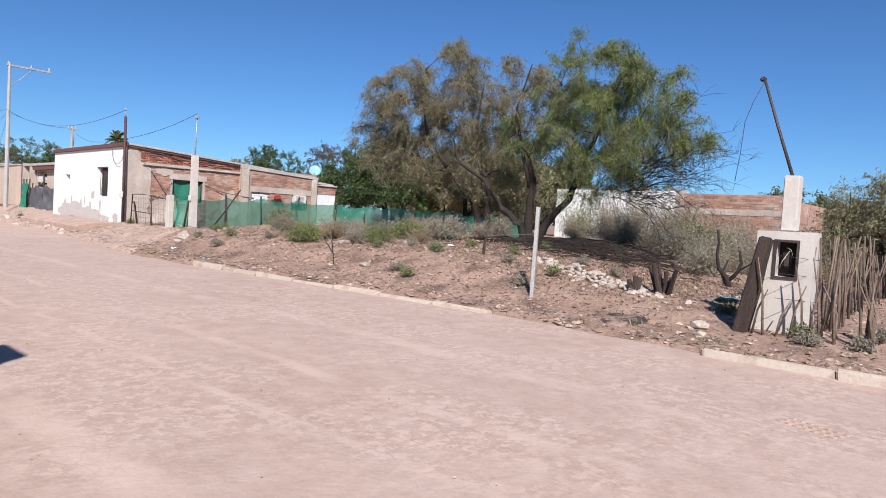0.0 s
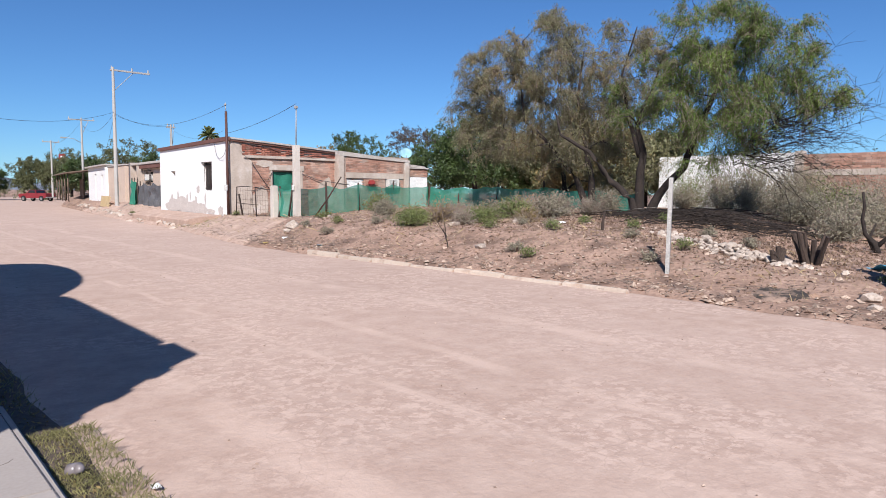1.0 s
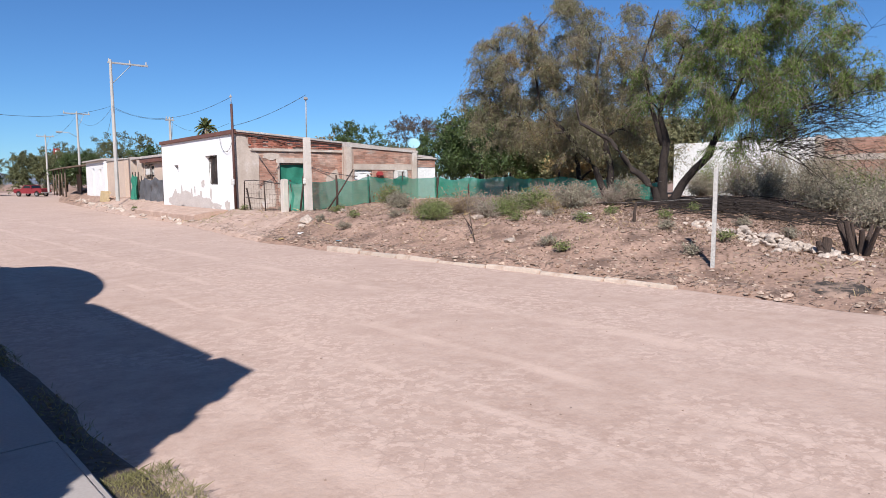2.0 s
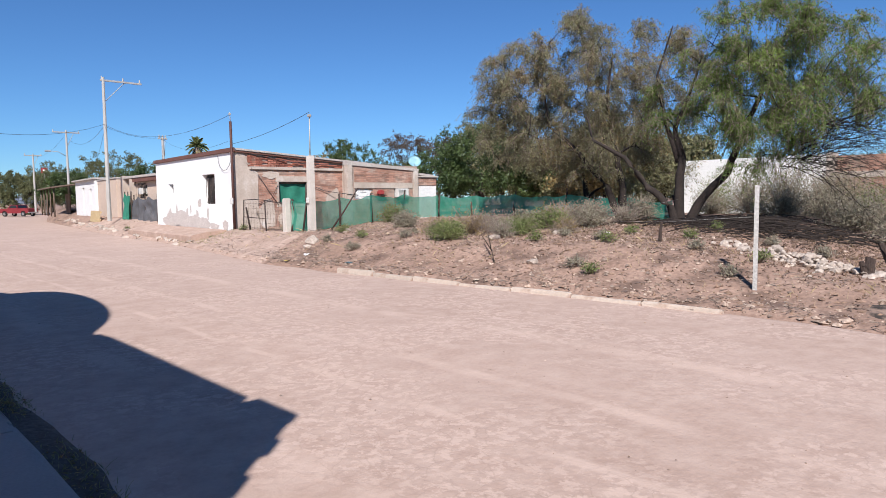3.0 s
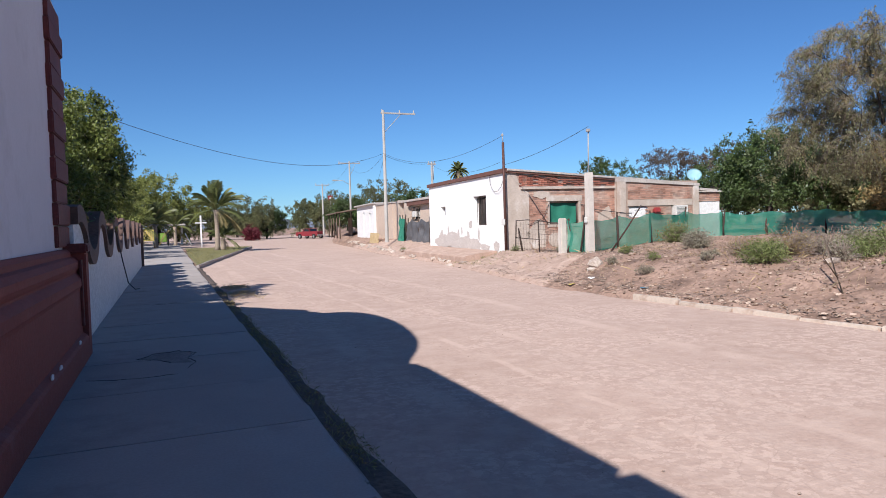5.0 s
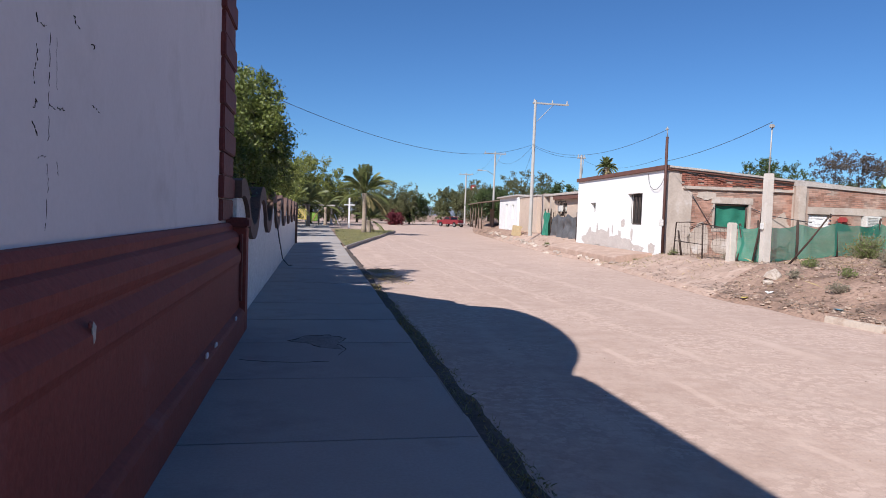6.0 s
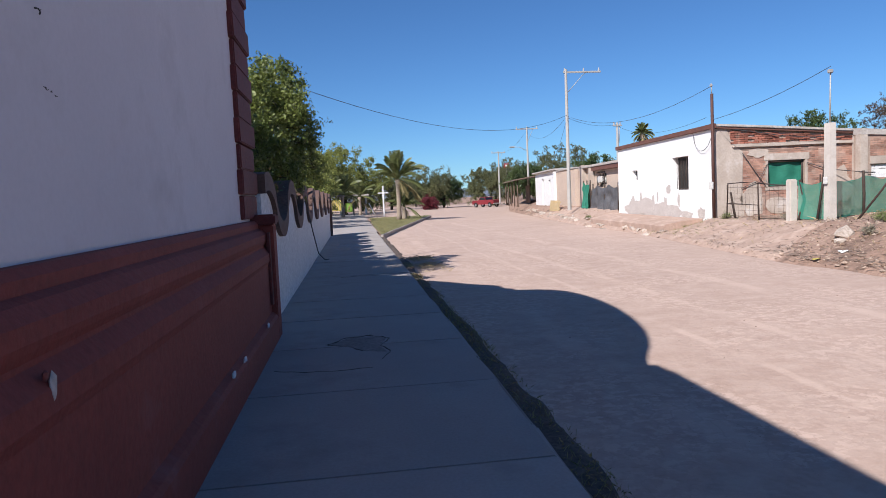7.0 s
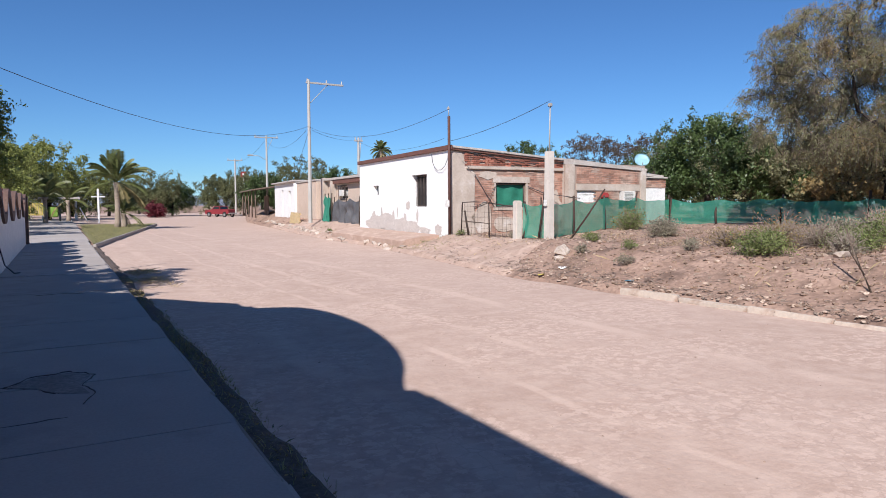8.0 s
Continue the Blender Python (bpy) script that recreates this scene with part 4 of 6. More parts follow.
for k in range(N):
    bm.faces.new((rings[0][0], rings[1][k], rings[1][(k + 1) % N]))
    for a, b in zip(rings[1:], rings[2:]):
        bm.faces.new((a[k], b[k], b[(k + 1) % N], a[(k + 1) % N]))
bmesh.ops.solidify(bm, geom=bm.faces, thickness=0.012)
refl = part("reflector", bm, M["dish"], sat, "round pale reflector", True)
refl.matrix_basis = pose(0.02, -0.12, 0.40, 58, 0, -30)
tube("feed_arm", [[((0.02, -0.12, 0.1), 0.012), ((-0.18, -0.42, 0.3), 0.012)]], M["greypost"], sat)

red_bucket = thing("red_tank", HM @ pose(6.45, AY - 0.1, 1.3), "faded red plastic container on the annex wall", "container")
part("body", jitter(box(-0.15, -0.12, 0, 0.15, 0.12, 0.22, 0.05), 0.02, 3, 1), M["signred"], red_bucket)
part("shelf", box(-0.25, -0.12, -0.03, 0.25, 0.14, -0.004), M["wood"], red_bucket)


# ---- yard in front of the house ----
def gz(x, y):
    return float(ground_z(np.array([x]), np.array([y]))[0])


mast = thing("service_mast", pose(11.38, 26.4, gz(11.38, 26.4)), "tall rusty pipe mast with a meter at the house corner", "mast")
tube("pipe", [rod((0, 0, -0.1), (-0.03, 0, 4.15), 0.055, 0.05)], M["rust"], mast)
tube("insulator_rod", [rod((-0.03, 0, 4.15), (-0.05, 0, 4.5), 0.015)], M["greypost"], mast)
part("insulator", box(-0.09, -0.04, 4.38, -0.01, 0.04, 4.46, 0.015), M["porcelain"], mast)
part("meter", box(-0.13, -0.10, 1.0, -0.05, 0.10, 1.25, 0.02), M["acwhite"], mast, "small grey meter")
tube("conduit", [[((-0.02, 0.08, 3.05), 0.012), ((0.03, 0.18, 2.72), 0.009), ((0.05, 0.42, 2.47), 0.009), ((0.07, 0.72, 2.34), 0.009), ((0.1, 1.05, 2.34), 0.009), ((0.12, 1.32, 2.47), 0.009), ((0.14, 1.5, 2.68), 0.009), ((0.15, 1.58, 2.95), 0.009)]], M["wire"], mast, "black service cable looped on the wall", 5)

gate = thing("yard_gate", pose(11.3, 25.5, gz(11.3, 25.0)), "bent iron-framed mesh gate leaning at the yard", "gate")
rg = np.random.default_rng(2)
tube("gate_frame", [[((0, 0, 0.02), 0.022), ((0.02, -0.05, 1.12), 0.022), ((0, -0.9, 1.14), 0.02), ((-0.05, -1.75, 1.1), 0.022), ((-0.02, -1.75, 0.0), 0.022)],
                    [((-0.05, -1.75, 1.1), 0.02), ((-0.06, -2.6, 1.02), 0.018), ((-0.03, -3.2, 1.0), 0.018)], rod((0, 0, 0.5), (-0.05, -1.75, 0.45), 0.014), rod((-0.04, -1.75, 0.06), (-0.03, -3.2, 0.1), 0.014)], M["iron"], gate)
for k in range(16):
    tube("wire", [rod((0, -0.2 * k - 0.06, 0.04), (-0.03, -0.2 * k - 0.06, 1.08), 0.0035)], M["iron"], gate, "", 3)
for k in range(6):
    tube("wire", [[((0, 0, 0.1 + 0.18 * k), 0.0035), ((-0.03, -1.7, 0.12 + 0.17 * k), 0.0035), ((-0.03, -3.2, 0.1 + 0.17 * k), 0.0035)]], M["iron"], gate, "", 3)
tube("brace", [rod((0.15, -0.25, -0.02), (0.05, -0.15, 0.85), 0.04, 0.03), rod((-0.05, -0.3, 0.85), (-0.05, -0.6, 0.1), 0.015)], M["wood"], gate, "old timber propping the gate", 5)

short_post = thing("short_post", pose(11.12, 22.05, gz(11.12, 22.05)), "short square concrete gate post, worn", "post")
part("shaft", jitter(box(-0.11, -0.11, -0.2, 0.11, 0.11, 1.12, 0.03), 0.012, 3, 2), M["concrete"], short_post)
tall_post = thing("tall_post", pose(11.32, 20.85, gz(11.32, 20.85)), "tall square concrete post carrying a thin pipe", "post")
part("shaft", jitter(prism([(-0.105, -0.2), (0.105, -0.2), (0.085, 2.44), (-0.085, 2.44)], -0.10, 0.10), 0.012, 2, 3), M["concrete"], tall_post)
tube("pipe", [rod((0.0, 0, 2.42), (0.03, 0.02, 3.75), 0.022, 0.018)], M["greypost"], tall_post)
part("insulator", box(-0.05, -0.05, 3.66, 0.07, 0.05, 3.76, 0.02), M["porcelain"], tall_post)
part("switch", box(-0.15, -0.06, 0.92, -0.10, 0.06, 1.1, 0.01), M["acwhite"], tall_post)
for (a, b, r) in (((11.15, 21.1, 0.0), (11.3, 20.95, 1.9), 0.035), ((11.8, 20.5, 0.0), (12.5, 19.9, 1.4), 0.03), ((11.5, 21.5, 0.0), (11.4, 21.3, 1.2), 0.03)):
    z = gz(a[0], a[1])
    pr = thing("timber_prop", pose(a[0], a[1], z - 0.03), "weathered stick propped beside the net fence", "stick", "props at the net fence")
    tube("stick", [[((0, 0, 0), r), (((b[0] - a[0]) * 0.5 + 0.03, (b[1] - a[1]) * 0.5, b[2] * 0.5), r * 0.9), ((b[0] - a[0], b[1] - a[1], b[2]), r * 0.7)]], M["wood"], pr)


def net_fence(points, h, label, seed, drop=0.0):
    """Shade net hung on crooked posts."""
    z0 = gz(*points[0])
    root = thing("net_fence", pose(points[0][0], points[0][1], z0), label, "fence")
    V, n = [], 0
    rows = 9
    for i, (p, q) in enumerate(zip(points, points[1:])):
        a, b = Vector(p), Vector(q)
        steps = max(6, int((b - a).length / 0.18))
        for s in range(steps + (i == len(points) - 2)):
            t = s / steps
            c = a.lerp(b, t)
            sag = 0.10 * math.sin(math.pi * t) + 0.05 * noise.noise(Vector((c.x, c.y, seed)))
            g = gz(c.x, c.y)
            for k in range(rows):
                u = k / (rows - 1)
                w = 0.05 * noise.noise(Vector((c.x * 1.7, c.y * 1.7, u * 2 + seed))) + 0.02 * math.sin(c.x * 9 + u * 3)
                V.append((c.x + w - points[0][0], c.y + w - points[0][1], g + 0.03 + (h * (1 - drop * (i + t) / (len(points) - 1)) - sag - 0.03) * u - z0))
            n += 1
    F = [(i * rows + k, (i + 1) * rows + k, (i + 1) * rows + k + 1, i * rows + k + 1) for i in range(n - 1) for k in range(rows - 1)]
    mesh("net", V, F, M["net"], root, "translucent green shade netting", True)
    r = np.random.default_rng(seed)
    for i, p in enumerate(points):
        g, hp = gz(*p) - z0, h * (1 - drop * i / (len(points) - 1))
        x, y = p[0] - points[0][0], p[1] - points[0][1]
        tube("post", [[((x, y, g - 0.1), 0.05), ((x + r.normal() * 0.05, y + r.normal() * 0.05, g + hp * 0.5), 0.045), ((x + r.normal() * 0.08, y + r.normal() * 0.06, g + hp + r.uniform(0.02, 0.2)), 0.035)]], M["wood"], root, "", 6)
    return root


net_fence([(11.2, 21.9), (11.34, 20.98), (13.2, 22.0), (15.2, 22.7), (17.8, 23.9), (20.7, 24.9)], 1.05, "green shade-net fence on crooked sticks before the house", 3)
net_fence([(20.8, 24.9), (20.5, 22.5), (19.8, 19.5), (18.9, 16.4), (18.0, 13.6), (17.3, 11.5)], 1.0, "sagging green shade-net fence along the vacant lot", 7, 0.38)

# ---- neighbours further down the road ----
B2 = pose(12.35, 37.0, 0.62, 0, 0, -4.1)
b2 = thing("beige_house", B2, "low beige plastered house with a barred window", "house")
part("front_wall", wall_with_holes(0.1, 7.2, -0.2, 2.42, [(3.2, 4.6, 1.4, 2.0), (6.0, 6.75, 0.0, 2.0)], 0.25, "y"), M["beige"], b2, "pinkish beige plaster").location = (0.5, 0, 0)
part("side_wall", box(0.5, 7.2, -0.2, 6, 7.45, 2.6), M["beige"], b2)
part("body", box(0.76, 0.0, -0.2, 6, 7.2, 2.38), M["beige"], b2)
part("roof", box(0.2, -0.1, 2.42, 6.2, 7.5, 2.56, 0.02), M["roofing"], b2, "flat cement roof")
# brown strip in place of the shade thrown by the roof overhang
part("eave_shadow_board", box(0.25, 0.0, 2.2, 0.48, 5.2, 2.415), M["fascia"], b2, "dark brown strip that stands for the shade under the eave")
part("pier", box(0.2, 7.0, -0.2, 0.7, 7.5, 2.62, 0.02), M["render"], b2, "cement pier")
part("pier", box(0.2, 5.35, -0.2, 0.5, 5.65, 2.4, 0.02), M["render"], b2, "cement pier")
part("door", box(0.6, 6.0, 0.0, 0.66, 6.75, 2.0), M["dark"], b2, "dark doorway")
w2 = part("window", box(0.62, 3.2, 1.4, 0.66, 4.6, 2.0), M["dark"], b2, "barred window")
for k in range(6):
    tube("bar", [rod((0.4, 3.25 + 0.26 * k, 1.3), (0.4, 3.25 + 0.26 * k, 2.08), 0.02)], M["iron"], w2, "", 4)
for z in (1.3, 1.55, 1.8, 2.08):
    tube("bar", [rod((0.4, 3.15, z), (0.4, 4.65, z), 0.02)], M["iron"], w2, "", 4)
part("ac_case", box(0.3, 3.6, 1.5, 0.66, 4.2, 1.85, 0.02), M["acwhite"], w2, "white window unit behind the bars")


def hanging(name, a, b, h, material, label, seed):
    z = gz(a[0], a[1])
    root = thing(name, pose(a[0], a[1], z), label, "tarp")
    xs, zs = np.linspace(0, 1, 26), np.linspace(0, 1, 10)
    V = []
    for u in xs:
        for w in zs:
            o = 0.15 * math.sin(u * 23 + seed + 1.5 * w) * (1.15 - w) + 0.12 * noise.noise(Vector((u * 6, w * 3, seed)))
            V.append(((b[0] - a[0]) * u + o, (b[1] - a[1]) * u + o * 0.2, 0.02 + (h - 0.2 * abs(math.sin(u * 7 + seed))) * w))
    F = [(i * 10 + k, (i + 1) * 10 + k, (i + 1) * 10 + k + 1, i * 10 + k + 1) for i in range(25) for k in range(9)]
    mesh("cloth", V, F, material, root, "", True)
    for u in (0, 0.5, 1):
        tube("post", [rod(((b[0] - a[0]) * u + 0.04, (b[1] - a[1]) * u, -0.1), ((b[0] - a[0]) * u + 0.06, (b[1] - a[1]) * u, h + 0.1), 0.035)], M["wood"], root, "", 5)


hanging("tarp_fence", (12.45, 37.2), (12.75, 41.5), 1.35, M["greytarp"], "charcoal tarp hung as a fence before the beige house", 1)
hanging("green_tarp", (12.6, 41.5), (12.75, 43.0), 1.5, M["greencloth"], "green cloth hung on a fence post", 4)

B3 = pose(13.2, 45.4, 0.68, 0, 0, -6)
b3 = thing("walled_house", B3, "long low house, beige yard wall and white front", "house")
part("yard_wall", box(0, 0.4, -0.2, 0.25, 6.2, 2.45, 0.02), M["beige"], b3, "beige plastered yard wall")
part("yard_side", box(0.252, 0.4, -0.2, 4, 0.65, 2.4), M["beige"], b3)
part("white_pier", box(-0.15, 6.21, -0.2, 0.4, 6.7, 2.5, 0.015), M["white"], b3, "white pier")
part("white_front", wall_with_holes(6.71, 15.0, -0.2, 2.6, [(8.4, 9.2, 0.9, 2.0), (11.2, 12.0, 0.2, 2.1)], 0.25, "y"), M["white"], b3, "white front with two dark openings")
part("inside", box(0.2, 6.8, -0.2, 5, 14.9, 2.4), M["dark"], b3)
part("north_side", box(0.26, 6.71, -0.2, 5.2, 6.78, 2.6), M["white"], b3)
part("roof", box(-0.25, 6.3, 2.6, 5.3, 15.2, 2.72, 0.02), M["roofing"], b3, "thin roof slab")
part("wall_coping", box(-0.06, 0.35, 2.45, 0.31, 6.2, 2.55, 0.02), M["roofing"], b3)
pallet = thing("wooden_pallet", pose(12.75, 47.8, gz(12.75, 47.8), 0, 8, -6), "pale wooden pallet leaning at the yard wall", "pallet")
for k in range(9):
    part("board", box(0, 0.36 * k, 0.02, 0.03, 0.36 * k + 0.24, 0.75), M["palewood"], pallet)
for z in (0.15, 0.6):
    part("rail", box(0.032, 0, z, 0.09, 3.15, z + 0.1), M["palewood"], pallet)

porch = thing("timber_porch", pose(15.2, 62, 0.78, 0, 0, -8), "dark timber lean-to porch beside the road", "porch")
part("roof", prism([(-1.8, 2.1), (2.5, 2.75), (2.5, 2.85), (-1.8, 2.2)], 0, 12), M["stickwood"], porch, "sloping branch-and-tin roof")
for k in range(5):
    tube("post", [rod((-1.5, 0.4 + 2.8 * k, -0.2), (-1.5, 0.4 + 2.8 * k, 2.2), 0.055)], M["stickwood"], porch, "", 6)
part("back_wall", box(2.2, 0, -0.2, 2.5, 12, 2.7), M["fascia"], porch, "dark adobe back wall")
for k in range(8):
    part("wall_plank", box(-0.1, 3 + 0.4 * k, -0.2, -0.04, 3.34 + 0.4 * k, 1.7), M["stickwood"], porch)


# low broken masonry along the right-hand bank in front of the houses
terrace = thing("terrace_edge", pose(0, 0, 0), "broken stone edging of the raised verge", "stone edging", kind="structure")
rr = np.random.default_rng(8)
for k in range(44):
    y = 27.6 + 0.75 * k + rr.uniform(-0.1, 0.1)
    x = float(road_right(y)) + (0.12 if y < 36.5 else 0.5) + rr.uniform(-0.2, 0.2)
    if rr.uniform() < 0.25:
        continue
    rock("stone", pose(x, y, gz(x, y) + 0.03, rr.uniform(-10, 10), rr.uniform(-10, 10), rr.uniform(0, 360)), (rr.uniform(0.12, 0.34), rr.uniform(0.1, 0.24), rr.uniform(0.06, 0.12)), M["stone"], terrace, k)
apron = part("apron", jitter(prism([(-1.42, -0.6), (-0.01, -0.6), (-0.01, 0.06), (-0.7, 0.0), (-1.34, -0.10), (-1.42, -0.16)], 0.9, 9.9), 0.03, 1.6, 3), M["verge"], terrace, "worn cement apron in front of the white house")
apron.matrix_basis = HM @ pose(0, 0, -0.08)


# ---- poles and cables ----
def power_pole(base, h, arm, label, lamp=False):
    root = thing("utility_pole", pose(base[0], base[1], base[2] - 0.1), label, "utility pole", "power line poles")
    bm = bmesh.new()
    bmesh.ops.create_cone(bm, cap_ends=True, segments=8, radius1=0.125, radius2=0.075, depth=h, matrix=Matrix.Translation((0, 0, h / 2)))
    part("shaft", bm, M["pole"], root)
    x0, x1 = arm
    part("crossarm", box(x0, -0.05, h - 0.22, x1, 0.05, h - 0.12, 0.01), M["greypost"], root)
    tube("brace", [rod((0.1, 0, h - 1.3), (x1 * 0.55, 0, h - 0.2), 0.02)], M["greypost"], root, "", 4)
    for x in (x0 + 0.08, (x0 + x1) * 0.55, x1 - 0.1):
        bm = bmesh.new()
        bmesh.ops.create_cone(bm, cap_ends=True, segments=8, radius1=0.05, radius2=0.03, depth=0.18, matrix=Matrix.Translation((x, 0, h - 0.03)))
        part("insulator", bm, M["porcelain"], root)
    if lamp:
        tube("lamp_arm", [[((0, 0, h - 2.3), 0.025), ((-0.7, 0, h - 1.9), 0.025), ((-1.3, 0, h - 1.85), 0.025)]], M["greypost"], root, "", 5)
        part("lamp_head", box(-1.75, -0.1, h - 1.93, -1.25, 0.1, h - 1.8, 0.03), M["greypost"], root)
    return root


power_pole((12.03, 43.35, 0.72), 8.15, (-0.15, 2.1), "tall pale concrete power pole with a side crossarm")
power_pole((16.4, 68.6, 0.8), 7.4, (-1.1, 1.1), "concrete power pole with a street light arm", True)
power_pole((18.3, 90.0, 0.8), 6.6, (-0.9, 0.9), "far concrete power pole with a crossarm")
power_pole((17.0, 48.0, 0.8), 5.4, (-0.3, 0.3), "small power pole behind the beige house")
power_pole((-4.6, 33.0, 0.1), 5.2, (-1.0, 1.0), "power pole beyond the garden trees")


def cable(a, b, sag, r=0.008, n=26):
    a, b = Vector(a), Vector(b)
    pts = []
    for k in range(n + 1):
        t = k / n
        p = a.lerp(b, t)
        p.z -= 4 * sag * t * (1 - t)
        pts.append((p, r))
    return tagged(tube("overhead_cable", [pts], M["wire"], None, "", 5), "thin black overhead cable slung between poles", "cable", "overhead cables")


service = thing("service_pole", pose(-1.95, 22.6, 0.1), "thin wooden service pole among the garden foliage", "pole")
tube("shaft", [rod((0, 0, -0.1), (0, 0, 4.55), 0.06, 0.045)], M["wood"], service)
cable((-1.95, 22.6, 4.62), (12.03, 43.35, 6.15), 1.0)
cable((12.03, 43.35, 6.1), (11.33, 26.4, 4.95), 0.75)
cable((12.03, 43.35, 6.0), (17.0, 48.0, 6.0), 0.25)
cable((17.0, 48.0, 5.9), (11.5, 27.0, 4.0), 0.5, 0.006)
cable((11.36, 26.4, 3.85), (11.35, 20.87, 4.5), 0.12)
cable((12.03, 43.35, 6.1), (16.4, 68.6, 7.6), 0.9)
cable((12.03, 43.35, 6.0), (13.6, 53.0, 3.3), 0.5)
cable((16.4, 68.6, 7.8), (18.3, 90.0, 7.0), 0.6)


# ---- meter pillar, stick fence and stakes at the lot's near corner ----
mp = thing("meter_pillar", pose(10.6, 2.42, 0.16, 0, 0, 0), "whitewashed concrete meter pillar with an open meter niche", "meter pillar")
bm = wall_with_holes(-0.39, 0.38, -0.2, 1.48, [(-0.17, 0.11, 0.82, 1.33)], 0.34, "y")
part("body", jitter(bm, 0.008, 4, 1), M["concrete"], mp, "stained pale concrete body")
part("niche_back", box(0.2, -0.17, 0.82, 0.22, 0.11, 1.33), M["dark"], mp)
part("niche_frame", wall_with_holes(-0.20, 0.14, 0.79, 1.36, [(-0.165, 0.105, 0.825, 1.325)], 0.04, "y"), M["iron"], mp, "rusty niche frame").location = (-0.02, 0, 0)
part("meter_remains", box(0.08, -0.08, 0.95, 0.2, 0.04, 1.2, 0.03), M["iron"], mp)
tube("loose_wires", [[((0.1, -0.05, 1.2), 0.008), ((0.02, 0.02, 1.05), 0.008), ((0.06, 0.06, 0.95), 0.008)], [((0.1, 0.0, 1.25), 0.008), ((0.03, -0.08, 1.22), 0.005), ((0.05, -0.12, 1.1), 0.005)]], M["greypost"], mp, "", 4)
part("upper_post", jitter(box(0.06, -0.11, 1.485, 0.26, 0.10, 2.29, 0.015), 0.008, 4, 2), M["concrete"], mp, "square concrete upper post")
tube("conduit_mast", [[((0.16, 0.0, 2.25), 0.024), ((0.16, 0.26, 3.0), 0.021), ((0.16, 0.50, 3.72), 0.019)]], M["iron"], mp, "leaning dark steel service pipe")
part("mast_head", box(0.125, 0.48, 3.70, 0.195, 0.57, 3.77, 0.02), M["iron"], mp)
tube("hanging_wire", [[((0.16, 0.50, 3.70), 0.006), ((0.10, 0.62, 3.4), 0.006), ((0.1, 0.72, 3.1), 0.006), ((0.12, 0.76, 2.6), 0.006), ((0.1, 0.80, 2.2), 0.006)]], M["wire"], mp, "", 4)
beam = thing("leaning_beam", pose(10.36, 2.86, 0.10, 0, 0, 0), "dark rotten railway-type timber leaning on the pillar", "timber beam")
bm = box(-0.08, -0.10, -0.05, 0.08, 0.10, 1.46, 0.02)
bmesh.ops.subdivide_edges(bm, edges=bm.edges, cuts=3)
ob = part("timber", jitter(bm, 0.025, 5, 4), M["wood"], beam)
ob.matrix_basis = pose(0, 0, 0, 9, 4, 0)

stick_fence = thing("stick_fence", pose(10.6, 1.9, gz(10.9, 1.9)), "rustic fence of crooked dry sticks and wire", "fence")
rk = np.random.default_rng(12)
for k in range(50):
    t = (k + rk.uniform(-0.5, 0.5)) / 49
    x, y = 0.2 + 8.5 * max(0.0, t) ** 1.2, 0.05 + 0.25 * t + rk.normal() * 0.06
    z = gz(10.6 + x, 1.9 + y) - gz(10.9, 1.9)
    h = rk.uniform(0.95, 1.45)
    lean = rk.normal(size=2) * 0.14
    tube("stick", [[((x, y, z - 0.08), 0.021 * rk.uniform(0.7, 1.5)), ((x + lean[0] * 0.6 + rk.normal() * 0.03, y + lean[1] * 0.3, z + h * 0.5), 0.017), ((x + lean[0], y + lean[1], z + h), 0.012)]], M["stickwood"], stick_fence, "", 5)
for k in range(12):
    x, y = rk.uniform(-0.45, 0.5), rk.uniform(-0.75, 0.1)
    z = gz(10.6 + x, 1.9 + y) - gz(10.9, 1.9)
    h = rk.uniform(0.6, 1.25)
    tube("stick", [[((x, y, z - 0.08), 0.024), ((x + rk.normal() * 0.05, y + rk.normal() * 0.05, z + h * 0.5), 0.018), ((x + rk.normal() * 0.12, y + rk.normal() * 0.12, z + h), 0.008)]], M["stickwood"], stick_fence, "", 5)
for k, (x, y, h) in enumerate(((-0.32, 0.12, 0.95), (-0.3, 0.3, 0.7), (-0.36, 0.62, 1.05), (-0.33, 0.78, 0.6), (-0.4, -0.1, 1.1), (-0.38, 0.45, 0.5))):
    tube("stick", [[((x, y, -0.08), 0.018), ((x + 0.03, y + 0.05 * (-1) ** k, h * 0.5), 0.015), ((x + 0.06, y + 0.16 * (-1) ** k, h), 0.007)]], M["stickwood"], stick_fence, "", 5)
for z in (0.5, 0.85, 1.1):
    tube("fence_wire", [[((-0.4, 0.5, z), 0.004), ((0.2, 0.05, z - 0.05), 0.004), ((4.0, 0.1, z), 0.004), ((8.7, 0.3, z), 0.004)]], M["iron"], stick_fence, "barbed fence wire", 3)

stake = thing("steel_stake", pose(10.2, 6.42, gz(10.2, 6.42)), "pale grey slotted steel stake standing in the lot", "stake")
part("angle", prism([(-0.035, -0.03), (0.035, -0.03), (0.035, -0.02), (-0.025, -0.02), (-0.025, 0.035), (-0.035, 0.035)], -0.15, 1.62, "z"), M["greypost"], stake).matrix_basis = pose(0, 0, 0, 0, 2.5, 20)
tagged(tube("fence_strand", [[((10.22, 6.42, 1.35), 0.002), ((11.2, 8.5, 1.2), 0.002), ((12.3, 10.6, 1.15), 0.002), ((14.0, 11.2, 1.3), 0.002), ((16.6, 11.0, 1.6), 0.002)]], M["greypost"], None, "", 3), "thin slack wire strung from the steel stake", "wire")


